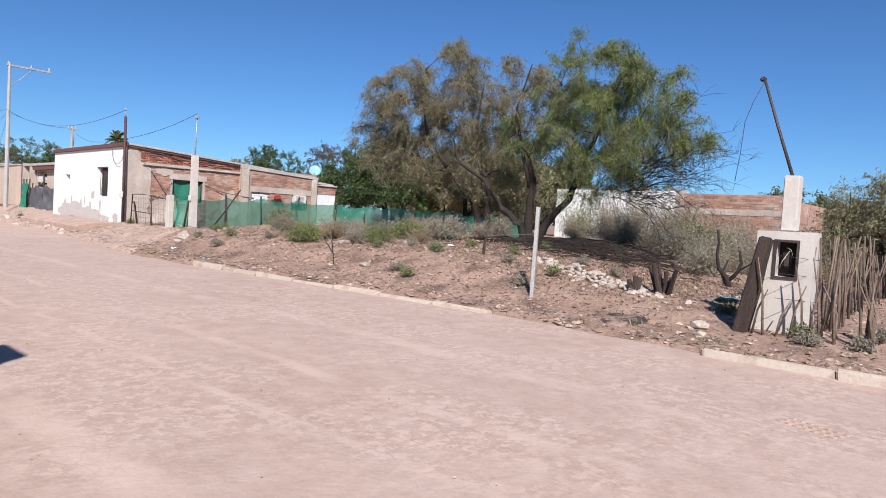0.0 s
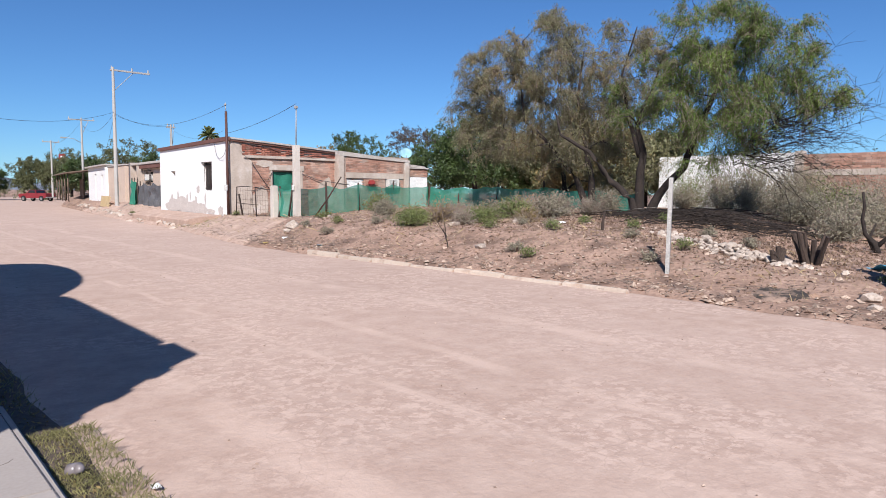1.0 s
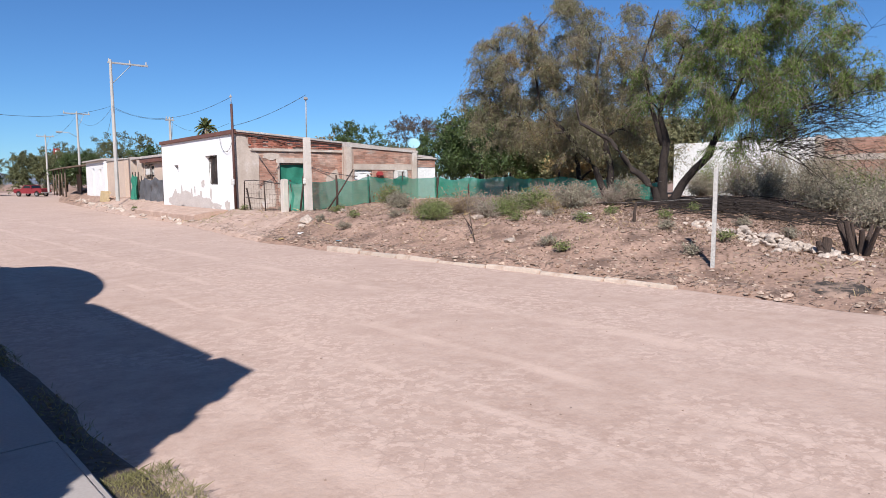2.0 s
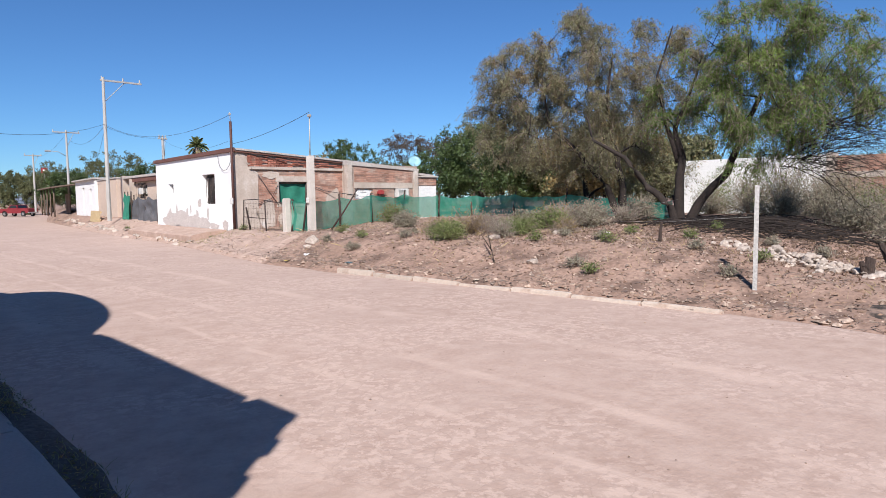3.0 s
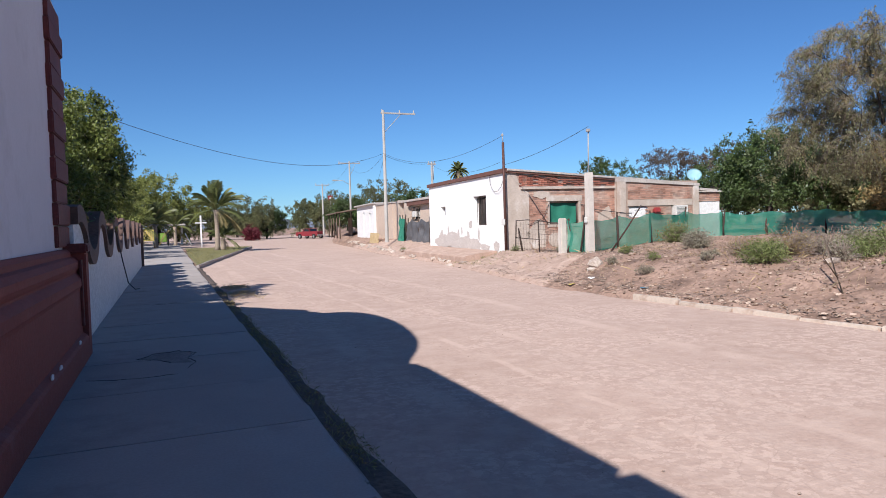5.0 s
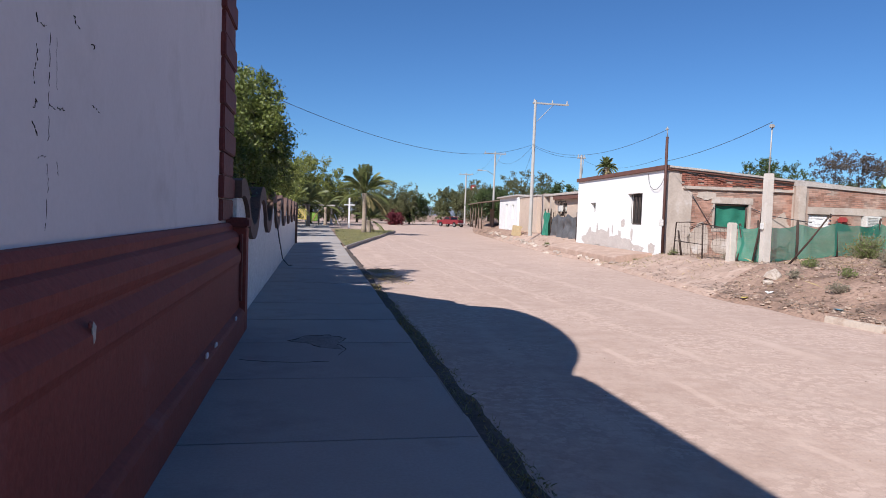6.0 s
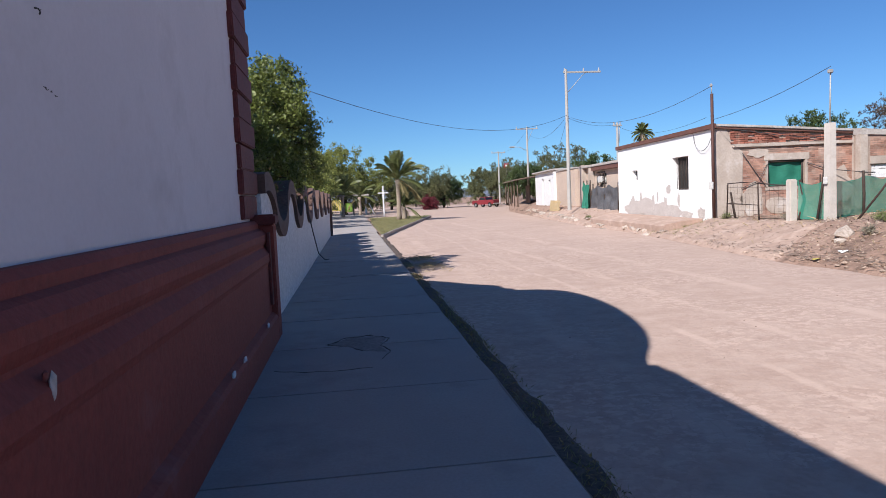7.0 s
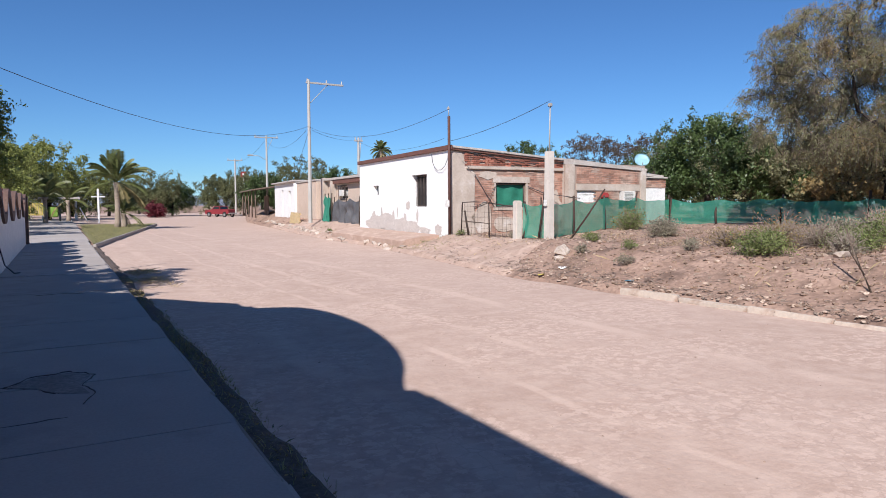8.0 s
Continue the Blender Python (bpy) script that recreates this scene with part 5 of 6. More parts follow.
def stump(x, y, shoots, h, label, spread=0.25, seed=1):
    r = np.random.default_rng(seed)
    root = thing("tree_stump", pose(x, y, gz(x, y) - 0.05), label, "tree stump", "cut stumps in the lot")
    for k in range(shoots):
        a = r.uniform(0, 2 * math.pi)
        d = r.uniform(0.02, spread)
        top = Vector((d * 1.5 * math.cos(a), d * 1.5 * math.sin(a), h * r.uniform(0.55, 1.0)))
        rad = r.uniform(0.03, 0.06)
        tube("shoot", [[((d * 0.5 * math.cos(a), d * 0.5 * math.sin(a), 0), rad * 1.3), ((d * math.cos(a) + r.normal() * 0.02, d * math.sin(a), top.z * 0.5), rad), (top, rad * 0.85)]], M["wood"], root, "sawn dark shoot", 7, False)


stump(12.55, 4.95, 7, 0.66, "cluster of sawn dark mesquite stumps", 0.30, 2)
stump(12.1, 5.35, 5, 0.38, "small cluster of sawn dark stumps", 0.16, 3)
stump(12.15, 9.1, 1, 0.45, "short leaning dead stump", 0.05, 4)
twisted = thing("twisted_snag", pose(15.6, 4.75, gz(15.6, 4.75) - 0.03), "twisted dead mesquite snag with cut limbs", "snag")
tube("trunk", [[((0, 0, -0.02), 0.072), ((0.03, 0.08, 0.22), 0.061), ((0.0, 0.26, 0.42), 0.045), ((0.04, 0.34, 0.72), 0.036), ((0.0, 0.3, 1.0), 0.030), ((0.05, 0.36, 1.28), 0.029)], [((0.03, 0.05, 0.15), 0.050), ((0.08, -0.12, 0.36), 0.040), ((0.06, -0.20, 0.58), 0.036), ((0.1, -0.12, 0.86), 0.025)], [((0.02, 0.1, 0.1), 0.043), ((0.1, 0.22, 0.3), 0.032), ((0.15, 0.12, 0.62), 0.022)], [((0.06, -0.15, 0.4), 0.025), ((0.2, -0.42, 0.62), 0.016), ((0.22, -0.46, 0.95), 0.009)]], M["bark"], twisted, "", 7)

rubble = thing("rubble_heap", pose(12.2, 6.4, 0), "low heap of pale broken stone and mortar", "rubble heap")
rb = np.random.default_rng(4)
for k in range(220):
    u, v = rb.normal(size=2)
    x, y = 0.35 * u - 0.2 * v + 0.3, -0.8 * v + 0.25 * u
    s = rb.uniform(0.025, 0.075) * (1.7 if rb.uniform() < 0.08 else 1)
    z = gz(12.2 + x, 6.4 + y) + max(0, 0.14 - 0.08 * (u * u + v * v)) * rb.uniform(0, 1)
    rock("stone", pose(x, y, z + s * 0.3, rb.uniform(-30, 30), rb.uniform(-30, 30), rb.uniform(0, 360)), (s * rb.uniform(0.8, 1.4), s, s * rb.uniform(0.5, 0.8)), M["stone"], rubble, k)
for i, (x, y, s) in enumerate(((9.85, 18.5, 0.24), (11.7, 19.4, 0.12), (10.1, 3.35, 0.15), (9.7, 3.2, 0.09), (11.0, 12.6, 0.14), (9.9, 10.6, 0.12), (12.8, 12.2, 0.12), (9.5, 18.2, 0.12))):
    tagged(rock("boulder", pose(x, y, gz(x, y) + s * 0.2, 10, 5, 40 * i), (s * 1.2, s, s * 0.62), M["stone"], None, i + 30), "pale weathered rock lying on the soil", "rock", "loose rocks on the bank")
ash = sheet("ash_patch", np.linspace(8.95, 10.5, 16), np.linspace(3.6, 5.2, 16), lambda X, Y: ground_z(X, Y) + 0.022 - 0.10 * smooth_step(0.45, 0.8, np.hypot((X - 9.75) / 0.75, (Y - 4.4) / 0.7) + 0.55 * lumps(X, Y, 3.5, 2)), M["ash"])
tagged(ash, "burnt patch of grey ash and charcoal", "ash patch", kind="structure")

# ---- litter ----
tread = thing("tyre_print", pose(6.25, 0.72, 0.0, 0, 0, 70), "faint tyre tread print pressed into the dirt road", "tyre print")
for k in range(7):
    for s in range(3):
        part("tread_mark", box(0.075 * k, 0.09 * s + 0.02 * (k % 2), -0.01, 0.075 * k + 0.04, 0.09 * s + 0.055, 0.012, 0.004), M["road"], tread)
bottle = thing("plastic_bottle", pose(0.66, 4.42, 0.075, 80, 0, 35), "crumpled clear plastic bottle in the gutter grass", "bottle")
bm = bmesh.new()
bmesh.ops.create_cone(bm, cap_ends=True, segments=14, radius1=0.034, radius2=0.034, depth=0.06)
bmesh.ops.create_cone(bm, cap_ends=True, segments=14, radius1=0.034, radius2=0.012, depth=0.03, matrix=Matrix.Translation((0, 0, 0.045)))
part("body", jitter(bm, 0.008, 20, 1), M["plastic"], bottle, "", True)
for i, (x, y, s, m) in enumerate(((0.95, 4.05, 0.024, "paper"), (12.9, 3.9, 0.22, "blue"), (8.9, 15.4, 0.07, "blue"), (8.5, 17.6, 0.07, "yellow"), (13.3, 11.1, 0.10, "paper"), (9.1, 17.6, 0.08, "paper"))):
    z = gz(x, y) if x > 8 else 0.012
    bm = bmesh.new()
    bmesh.ops.create_grid(bm, x_segments=5, y_segments=5, size=s)
    for v in bm.verts:
        v.co.z = 0.35 * s * noise.noise(v.co * (4 / s * 0.2) + Vector((i, 0, 0)))
    bmesh.ops.solidify(bm, geom=bm.faces, thickness=0.004)
    tagged(part("litter", bm, M[m]), "crumpled scrap of litter on the ground", "litter", "scraps of litter").matrix_basis = pose(x, y, z + 0.35 * s * 0.5 + 0.01, 5, 8, 50 * i)


# ---- trees ----
# green mesquite: three dark stems leaning apart from one base
tree("mesquite_tree", (16.65, 11.0, 1.0), "leaning mesquite with dark forked trunks and fresh green crown",
     [[((0, 0, -0.2), 0.13), ((-0.05, 0.2, 0.4), 0.10), ((-0.3, 0.75, 0.95), 0.085), ((-0.5, 1.35, 1.75), 0.06), ((-0.8, 2.2, 2.3), 0.04), ((-0.7, 2.5, 3.0), 0.025)],
      [((0.1, 0, -0.2), 0.15), ((0.1, 0.05, 0.8), 0.125), ((0.15, 0.0, 1.7), 0.10), ((0.2, 0.25, 2.5), 0.065), ((0.3, -0.1, 3.4), 0.04), ((0.2, -0.5, 4.4), 0.02)],
      [((0.15, -0.1, -0.2), 0.15), ((0.2, -0.5, 0.5), 0.115), ((0.25, -1.2, 1.3), 0.095), ((0.2, -1.6, 2.3), 0.075), ((0.2, -2.1, 3.4), 0.05), ((0.2, -2.6, 4.6), 0.025)],
      [((0.15, 0.1, 1.6), 0.08), ((0.2, 0.55, 2.8), 0.055), ((0.2, 0.8, 4.0), 0.035), ((0.2, 0.35, 5.3), 0.014)]],
     [((0.2, -2.0, 4.5), (1.5, 1.4, 1.5)), ((0.2, -3.4, 3.9), (1.5, 1.5, 1.3)), ((0.2, -1.6, 3.0), (1.4, 1.4, 0.9)), ((0.3, -4.3, 3.2), (1.1, 0.9, 0.8)), ((0.0, -2.1, 2.0), (1.0, 1.1, 0.8)), ((0.1, -3.1, 2.5), (1.2, 1.2, 0.8)), ((0.0, 0.3, 3.1), (1.0, 0.9, 0.7)), ((0.1, -0.9, 4.0), (1.1, 0.8, 1.2))],
     760, 105000, 0.064, 0.17, "leaf_green", droop=1.0, aspect=0.30, seed=3, bare=0.2, reach=7.5, gaps=0.03, gap_scale=1.5, twiggy=0.8)
# bare grey twigs on the sunny side of the crown
rt = np.random.default_rng(31)
bare_root = thing("dead_bough", pose(16.8, 9.2, 2.0), "bare grey twiggy bough of the mesquite", "bough")
paths = []
for k in range(60):
    a = rt.uniform(-0.55, 0.8)
    L = rt.uniform(1.0, 2.7)
    d = Vector((rt.normal() * 0.25, -math.cos(a), math.sin(a))).normalized()
    p = Vector((0.1, -0.7 - 1.2 * rt.uniform(), 0.2 + 1.3 * rt.uniform()))
    path = [(p.copy(), 0.010)]
    for s in range(7):
        d = (d + Vector(rt.normal(size=3)) * 0.14 + Vector((0, 0, -0.06))).normalized()
        p = p + d * (L / 7)
        path.append((p.copy(), 0.007 * (1 - s / 7) + 0.0025))
        for _ in range(3 if s > 0 else 0):
            q = p + (d + Vector(rt.normal(size=3)) * 0.7).normalized() * rt.uniform(0.2, 0.6)
            paths.append([(p.copy(), 0.004), (p.lerp(q, 0.5) + Vector((0, 0, 0.03)), 0.0035), (q, 0.0018)])
    paths.append(path)
tagged(tube("twig_mass", paths, M["bark"], bare_root, "", 3), kind="stuff")
# dusty olive crowns behind and beside it
tree("mesquite_tree", (17.6, 13.2, 1.0), "broad dusty olive mesquite with a drooping crown",
     [[((0, 0, -0.2), 0.13), ((0, 0.1, 1.0), 0.10), ((-0.2, 0.3, 2.2), 0.08), ((-0.3, 0.5, 3.6), 0.05), ((-0.3, 0.3, 5.0), 0.02)],
      [((0, 0.1, -0.1), 0.12), ((-0.1, 0.6, 1.0), 0.10), ((-0.3, 1.6, 2.2), 0.07), ((-0.4, 2.6, 3.0), 0.05), ((-0.4, 2.9, 4.6), 0.02)]],
     [((-0.3, -0.2, 4.4), (1.7, 1.5, 1.5)), ((-0.2, 1.9, 5.0), (1.8, 1.5, 1.6)), ((-0.4, 3.5, 4.3), (1.8, 1.6, 1.7)), ((-0.5, 4.6, 3.2), (1.4, 1.2, 1.2)), ((-0.4, 2.2, 3.0), (1.7, 2.2, 1.1)), ((-0.3, 0.0, 2.7), (1.2, 1.5, 1.0)), ((-0.1, 3.7, 2.5), (1.4, 1.5, 0.8)), ((-0.2, -1.5, 4.0), (1.4, 1.2, 1.4)), ((-0.6, 0.8, 1.9), (0.9, 1.3, 0.7))],
     1500, 170000, 0.062, 0.17, "leaf_olive", droop=1.1, aspect=0.30, seed=5, leaf2="leaf_brown", share2=0.12, bare=0.15, reach=7.5, gaps=0.02, gap_scale=1.3, twiggy=0.7)
tree("thicket_tree", (20.6, 16.6, 0.9), "browned bushy tree behind the net fence",
     [[((0, 0, -0.2), 0.12), ((0, 0.1, 1.0), 0.09), ((-0.1, 0.2, 2.2), 0.06)]],
     [((0.2, -0.5, 2.8), (1.9, 1.9, 1.5)), ((0.0, 1.2, 2.4), (1.5, 1.5, 1.2)), ((0.2, -2.3, 2.0), (1.5, 1.7, 1.4))],
     380, 42000, 0.07, 0.22, "leaf_olive", droop=0.6, aspect=0.35, seed=6, leaf2="leaf_brown", share2=0.35, reach=6.0, gaps=-0.1, twiggy=0.5)
tree("citrus_tree", (27.0, 28.0, 0.9), "dense dark green broad-leaved tree beyond the net fence",
     [[((0, 0, -0.2), 0.2), ((0, 0.1, 1.0), 0.16), ((0.1, 0.2, 2.2), 0.1)]],
     [((0, 0, 3.0), (2.8, 2.8, 2.1)), ((1.8, -2.2, 2.3), (2.4, 2.2, 1.7)), ((-1.8, 1.6, 2.0), (1.8, 1.8, 1.7)), ((3.6, -4.0, 2.0), (2.0, 2.2, 1.6))],
     520, 70000, 0.14, 0.26, "leaf_dark", droop=0.3, aspect=0.5, seed=7)


def far_tree(name, x, y, h, r, leaf, seed, label, n=22000, size=0.17, flat=1.0):
    rr = np.random.default_rng(seed)
    z = gz(x, y) if x > 8 or x < -2 else 0.1
    clumps = [((0, 0, h * 0.58), (r * 0.95, r * 0.95, h * 0.38 * flat))]
    for k in range(8):
        a = 2 * math.pi * k / 8 + rr.uniform(-0.3, 0.3)
        clumps.append(((r * 0.75 * math.cos(a), r * 0.75 * math.sin(a), h * (rr.uniform(0.25, 0.72) if flat == 1 else rr.uniform(0.62, 0.78))), (r * 0.5, r * 0.5, h * 0.22 * flat)))
    return tree(name, (x, y, z), label, [[((0, 0, -0.2), 0.04 * r + 0.06), ((0.1, 0, h * 0.3), 0.03 * r + 0.04), ((0.0, 0.1, h * 0.6), 0.03)]], clumps,
                260, n, size, r * 0.10 + 0.05, leaf, droop=0.3, aspect=0.5, seed=seed, r_twig=0.02, group="background trees", reach=3.0, gaps=-0.25, gap_scale=0.5)


far_tree("background_tree", 42.0, 62.0, 7.6, 3.0, "leaf_dark", 21, "round dark green tree behind the houses")
far_tree("background_tree", 47.0, 60.0, 5.4, 3.4, "leaf_far", 22, "low spreading green tree behind the houses")
far_tree("background_tree", 50.0, 60.0, 9.6, 3.8, "leaf_sere", 23, "sparse flat-topped brown tree", 12000, 0.15, 0.6)
far_tree("background_tree", 46.0, 47.0, 7.4, 4.2, "leaf_sere", 24, "brown-olive tree in the thicket")
far_tree("background_tree", 40.0, 38.0, 6.4, 4.0, "leaf_olive", 25, "dull olive tree in the thicket")
far_tree("background_tree", 36.5, 33.0, 4.9, 3.4, "leaf_olive", 26, "olive tree in the thicket")
far_tree("background_tree", 30.0, 24.5, 3.8, 2.6, "leaf_olive", 27, "dusty olive tree behind the net")
far_tree("background_tree", 27.0, 20.0, 4.2, 2.6, "leaf_brown", 28, "browned thicket tree behind the net")
far_tree("background_tree", 26.0, 16.5, 3.6, 2.0, "leaf_olive", 29, "dusty thicket tree behind the net")
far_tree("background_tree", 36.0, 58.0, 5.6, 1.6, "leaf_brown", 30, "thin brown tree above the roof", 1500)
for i, (x, y, h, r) in enumerate(((20.2, 60, 3.8, 2.2), (23.0, 58, 3.9, 2.4), (26.5, 55, 4.0, 2.2), (19.2, 80, 4.2, 2.2), (22, 92, 5.0, 3.4), (31, 78, 4.6, 3.6))):
    far_tree("background_tree", x, y, h, r, ("leaf_dark", "leaf_far", "leaf_sere")[i % 3], 40 + i, "dark green tree behind the low houses")
# trees closing the end of the road and round the park
for i, (x, y, h, r, leaf) in enumerate(((21.0, 116, 6.8, 2.6, "leaf_far"), (24.5, 112, 6.6, 3.4, "leaf_far"), (29, 128, 9, 5, "leaf_far"), (11.0, 114, 7.0, 4.2, "leaf_far"), (14.8, 118, 6.2, 3.0, "leaf_dark"), (6.0, 120, 6.6, 4.6, "leaf_far"), (1.0, 118, 7.0, 5.0, "leaf_far"),
                                      (-4.5, 112, 7.5, 5, "leaf_far"), (-9, 96, 9.0, 5.0, "leaf_park"), (-6.0, 84, 8.2, 4.4, "leaf_park"), (-6.2, 70, 7.6, 3.8, "leaf_park"), (-5.4, 54, 6.6, 3.2, "leaf_park"), (-4.6, 46, 5.4, 2.4, "leaf_park"), (-9, 62, 6.5, 4.0, "leaf_far"),
                                      (-1.6, 95, 9.0, 5.4, "leaf_park"), (-7.0, 88, 9.4, 5.0, "leaf_park"), (13, 150, 5, 6, "leaf_far"), (34, 112, 9, 5, "leaf_far"), (-16, 80, 8, 5, "leaf_far"), (-14, 118, 9, 6, "leaf_far"), (17, 160, 4, 7, "leaf_olive"))):
    far_tree("park_tree", x, y, h, r, leaf, 60 + i, "bushy tree at the edge of the park" if x < 4 else "bushy grey-green tree closing the road", 30000 if y < 60 or leaf == "leaf_park" else 20000, 0.14 if y < 60 else 0.21)
far_tree("bougainvillea", 10.7, 104, 2.0, 0.9, "leaf_red", 90, "flowering red bougainvillea bush", 3000, 0.22)
far_tree("background_tree", 31.5, 4.6, 2.5, 2.0, "leaf_olive", 91, "olive scrub tree behind the brick shed")
far_tree("background_tree", 37, 8.5, 3.0, 2.6, "leaf_far", 92, "scrub tree behind the brick shed")
far_tree("background_tree", 46, 8, 3.2, 3.4, "leaf_olive", 93, "low scrub tree in the far distance")
far_tree("background_tree", 36, 2.0, 2.8, 2.6, "leaf_far", 94, "scrub tree far beyond the stick fence")
far_tree("background_tree", 54, 14, 3.8, 4, "leaf_far", 95, "low scrub tree in the far distance")
far_tree("background_tree", 50, 22, 4.2, 4.4, "leaf_olive", 96, "low scrub tree in the far distance")
tree("mesquite_tree", (17.5, 2.45, 0.3), "small dark mesquite behind the stick fence",
     [[((0, 0, -0.2), 0.2), ((0.0, -0.1, 0.7), 0.17), ((0.1, -0.2, 1.4), 0.12), ((0.1, -0.3, 2.0), 0.07)]],
     [((0.2, -0.3, 2.0), (1.3, 1.1, 0.7)), ((0.3, 0.3, 1.7), (1.0, 0.9, 0.5)), ((0.2, -1.3, 1.8), (1.2, 1.0, 0.8))], 220, 20000, 0.075, 0.2, "leaf_olive", droop=0.6, seed=8, reach=7.0, gaps=-0.1, twiggy=0.5)
# garden tree leaning over the white wall
tree("garden_tree", (-2.9, 18.6, 0.1), "leafy green tree leaning over the garden wall",
     [[((0, 0, -0.1), 0.14), ((0.1, 0.2, 1.2), 0.11), ((0.2, 0.5, 2.2), 0.08), ((0.2, 0.7, 3.0), 0.05)]],
     [((0.55, 0.2, 3.2), (0.95, 1.6, 0.9)), ((0.75, 1.8, 2.9), (0.95, 1.4, 0.95)), ((0.3, -1.6, 2.75), (0.9, 1.4, 0.85)), ((0.5, 0.6, 2.2), (0.9, 2.2, 0.6)), ((0.75, 1.4, 3.85), (0.75, 1.3, 0.75))],
     300, 72000, 0.068, 0.16, "leaf_garden", droop=0.3, aspect=0.5, seed=9)
tree("garden_shrub", (-2.75, 16.0, 0.1), "dry brownish shrub behind the garden wall",
     [[((0, 0, -0.1), 0.06), ((0, 0.1, 0.8), 0.05), ((0.1, 0.3, 1.6), 0.03)]],
     [((0.2, 0.3, 2.0), (0.6, 1.5, 0.6)), ((0.2, 2.6, 2.0), (0.6, 1.4, 0.6)), ((0.1, 5.5, 1.6), (0.6, 2.5, 0.6))], 160, 9000, 0.08, 0.2, "leaf_dark", droop=0.2, aspect=0.5, seed=10, leaf2="leaf_brown", share2=0.4)
tree("garden_shrub", (-3.2, 26.0, 0.1), "dark hedge behind the garden wall",
     [[((0, 0, -0.1), 0.06), ((0, 0.1, 0.8), 0.05), ((0.1, 0.3, 1.4), 0.03)]],
     [((0.2, 0.3, 0.95), (0.6, 4.0, 0.65)), ((0.0, 6.5, 0.95), (0.6, 3.5, 0.65))], 160, 12000, 0.12, 0.2, "leaf_dark", droop=0.2, aspect=0.5, seed=13)


def palm(x, y, z, h, fronds, ln, label, seed, name="palm_tree"):
    r = np.random.default_rng(seed)
    root = thing(name, pose(x, y, z), label, "palm tree", "park palms")
    tube("trunk", [[((0, 0, -0.1), 0.24), ((0.02, 0, h * 0.12), 0.19), ((0.03, 0, h * 0.5), 0.16), ((0.0, 0, h * 0.85), 0.15), ((0.0, 0, h), 0.2)]], M["palmtrunk"], root, "", 9)
    for k in range(fronds):
        a = 2 * math.pi * (k * 0.382) + r.uniform(-0.2, 0.2)
        lift = 1.5 - (0.85 if fronds < 40 else 1.9) * (k / fronds) + r.uniform(-0.15, 0.15) - (1.1 if k % 6 == 5 else 0)
        L = ln * r.uniform(0.85, 1.1)
        p = Vector((0, 0, h))
        d = Vector((math.cos(a) * math.cos(lift), math.sin(a) * math.cos(lift), math.sin(lift)))
        spine, cs = [(p.copy(), 0.025)], []
        V, F = [], []
        steps = 16
        for s in range(steps):
            d = (d + Vector((0, 0, -0.045 - 0.045 * (s > 7)))).normalized()
            p = p + d * (L / steps)
            spine.append((p.copy(), 0.022 * (1 - s / steps) + 0.004))
            if s > 2:
                side = d.cross(Vector((0, 0, 1))).normalized()
                ll = L * 0.31 * r.uniform(0.8, 1.15) * math.sin(math.pi * (s - 1) / (steps + 1)) + 0.08
                for sgn in (-1, 1):
                    for o in (0, 0.25, 0.5, 0.75):
                        q = p + d * (L / steps) * o
                        tip = q + side * sgn * ll * 0.6 + d * ll * 0.7 + Vector((0, 0, -ll * 0.5))
                        i = len(V)
                        w = d * 0.010
                        V += [q - w, q + w, q.lerp(tip, 0.6) + w * 0.9 + Vector((0, 0, 0.02)), tip]
                        F.append((i, i + 1, i + 2, i + 3))
        fr = tube("frond", [spine], M["frond" if lift > -0.1 else "dryfrond"], root, "", 4)
        mesh("leaflet_fringe", V, F, M["frond" if lift > -0.1 else "dryfrond"], fr)


palm(2.86, 56.2, 0.18, 3.0, 34, 2.05, "young palm with pale trunk on the lawn strip", 1)
palm(3.35, 57.6, 0.18, 0.9, 14, 1.4, "short squat palm with dark trunk on the lawn strip", 2)
palm(-3.0, 66, 0.15, 2.0, 20, 2.2, "palm with yellowing fronds in the park", 3)
palm(-1.6, 73, 0.15, 2.2, 20, 2.2, "palm with yellowing fronds in the park", 4)
palm(0.2, 80, 0.15, 2.0, 18, 2.0, "palm with yellowing fronds in the park", 5)
palm(31.0, 75.0, 0.8, 6.9, 46, 1.15, "tall far fan palm above the roofs", 6)


def shrub(x, y, r, h, leaf, label, seed, n=2600, size=0.06, name="shrub", twig=70):
    root = thing(name, pose(x, y, gz(x, y)), label, "shrub", "shrubs on the lot")
    rr = np.random.default_rng(seed)
    paths, cs = [], []
    for k in range(twig):
        a, e = rr.uniform(0, 2 * math.pi), rr.uniform(0.12, 1.35)
        L = rr.uniform(0.6, 1.0)
        tip = Vector((r * L * math.cos(a) * math.cos(e) * 1.1, r * L * math.sin(a) * math.cos(e) * 1.1, h * L * math.sin(e)))
        mid = tip * 0.5 + Vector(rr.normal(size=3)) * 0.06 * r + Vector((0, 0, 0.06 * h))
        paths.append([((0, 0, -0.03), 0.012), (mid, 0.008), (tip * rr.uniform(1.0, 1.25), 0.003)])
        for q in range(max(1, n // twig)):
            t = rr.uniform(0.35, 1.05)
            cs.append(tuple(tip * t + Vector(rr.normal(size=3)) * 0.13 * r + Vector((0, 0, 0.04))))
    tube("stem_tangle", paths, M["twig"], root, "", 3)
    blades("foliage", cs, size, 0.4, -0.2, M[leaf], root, "", rr)


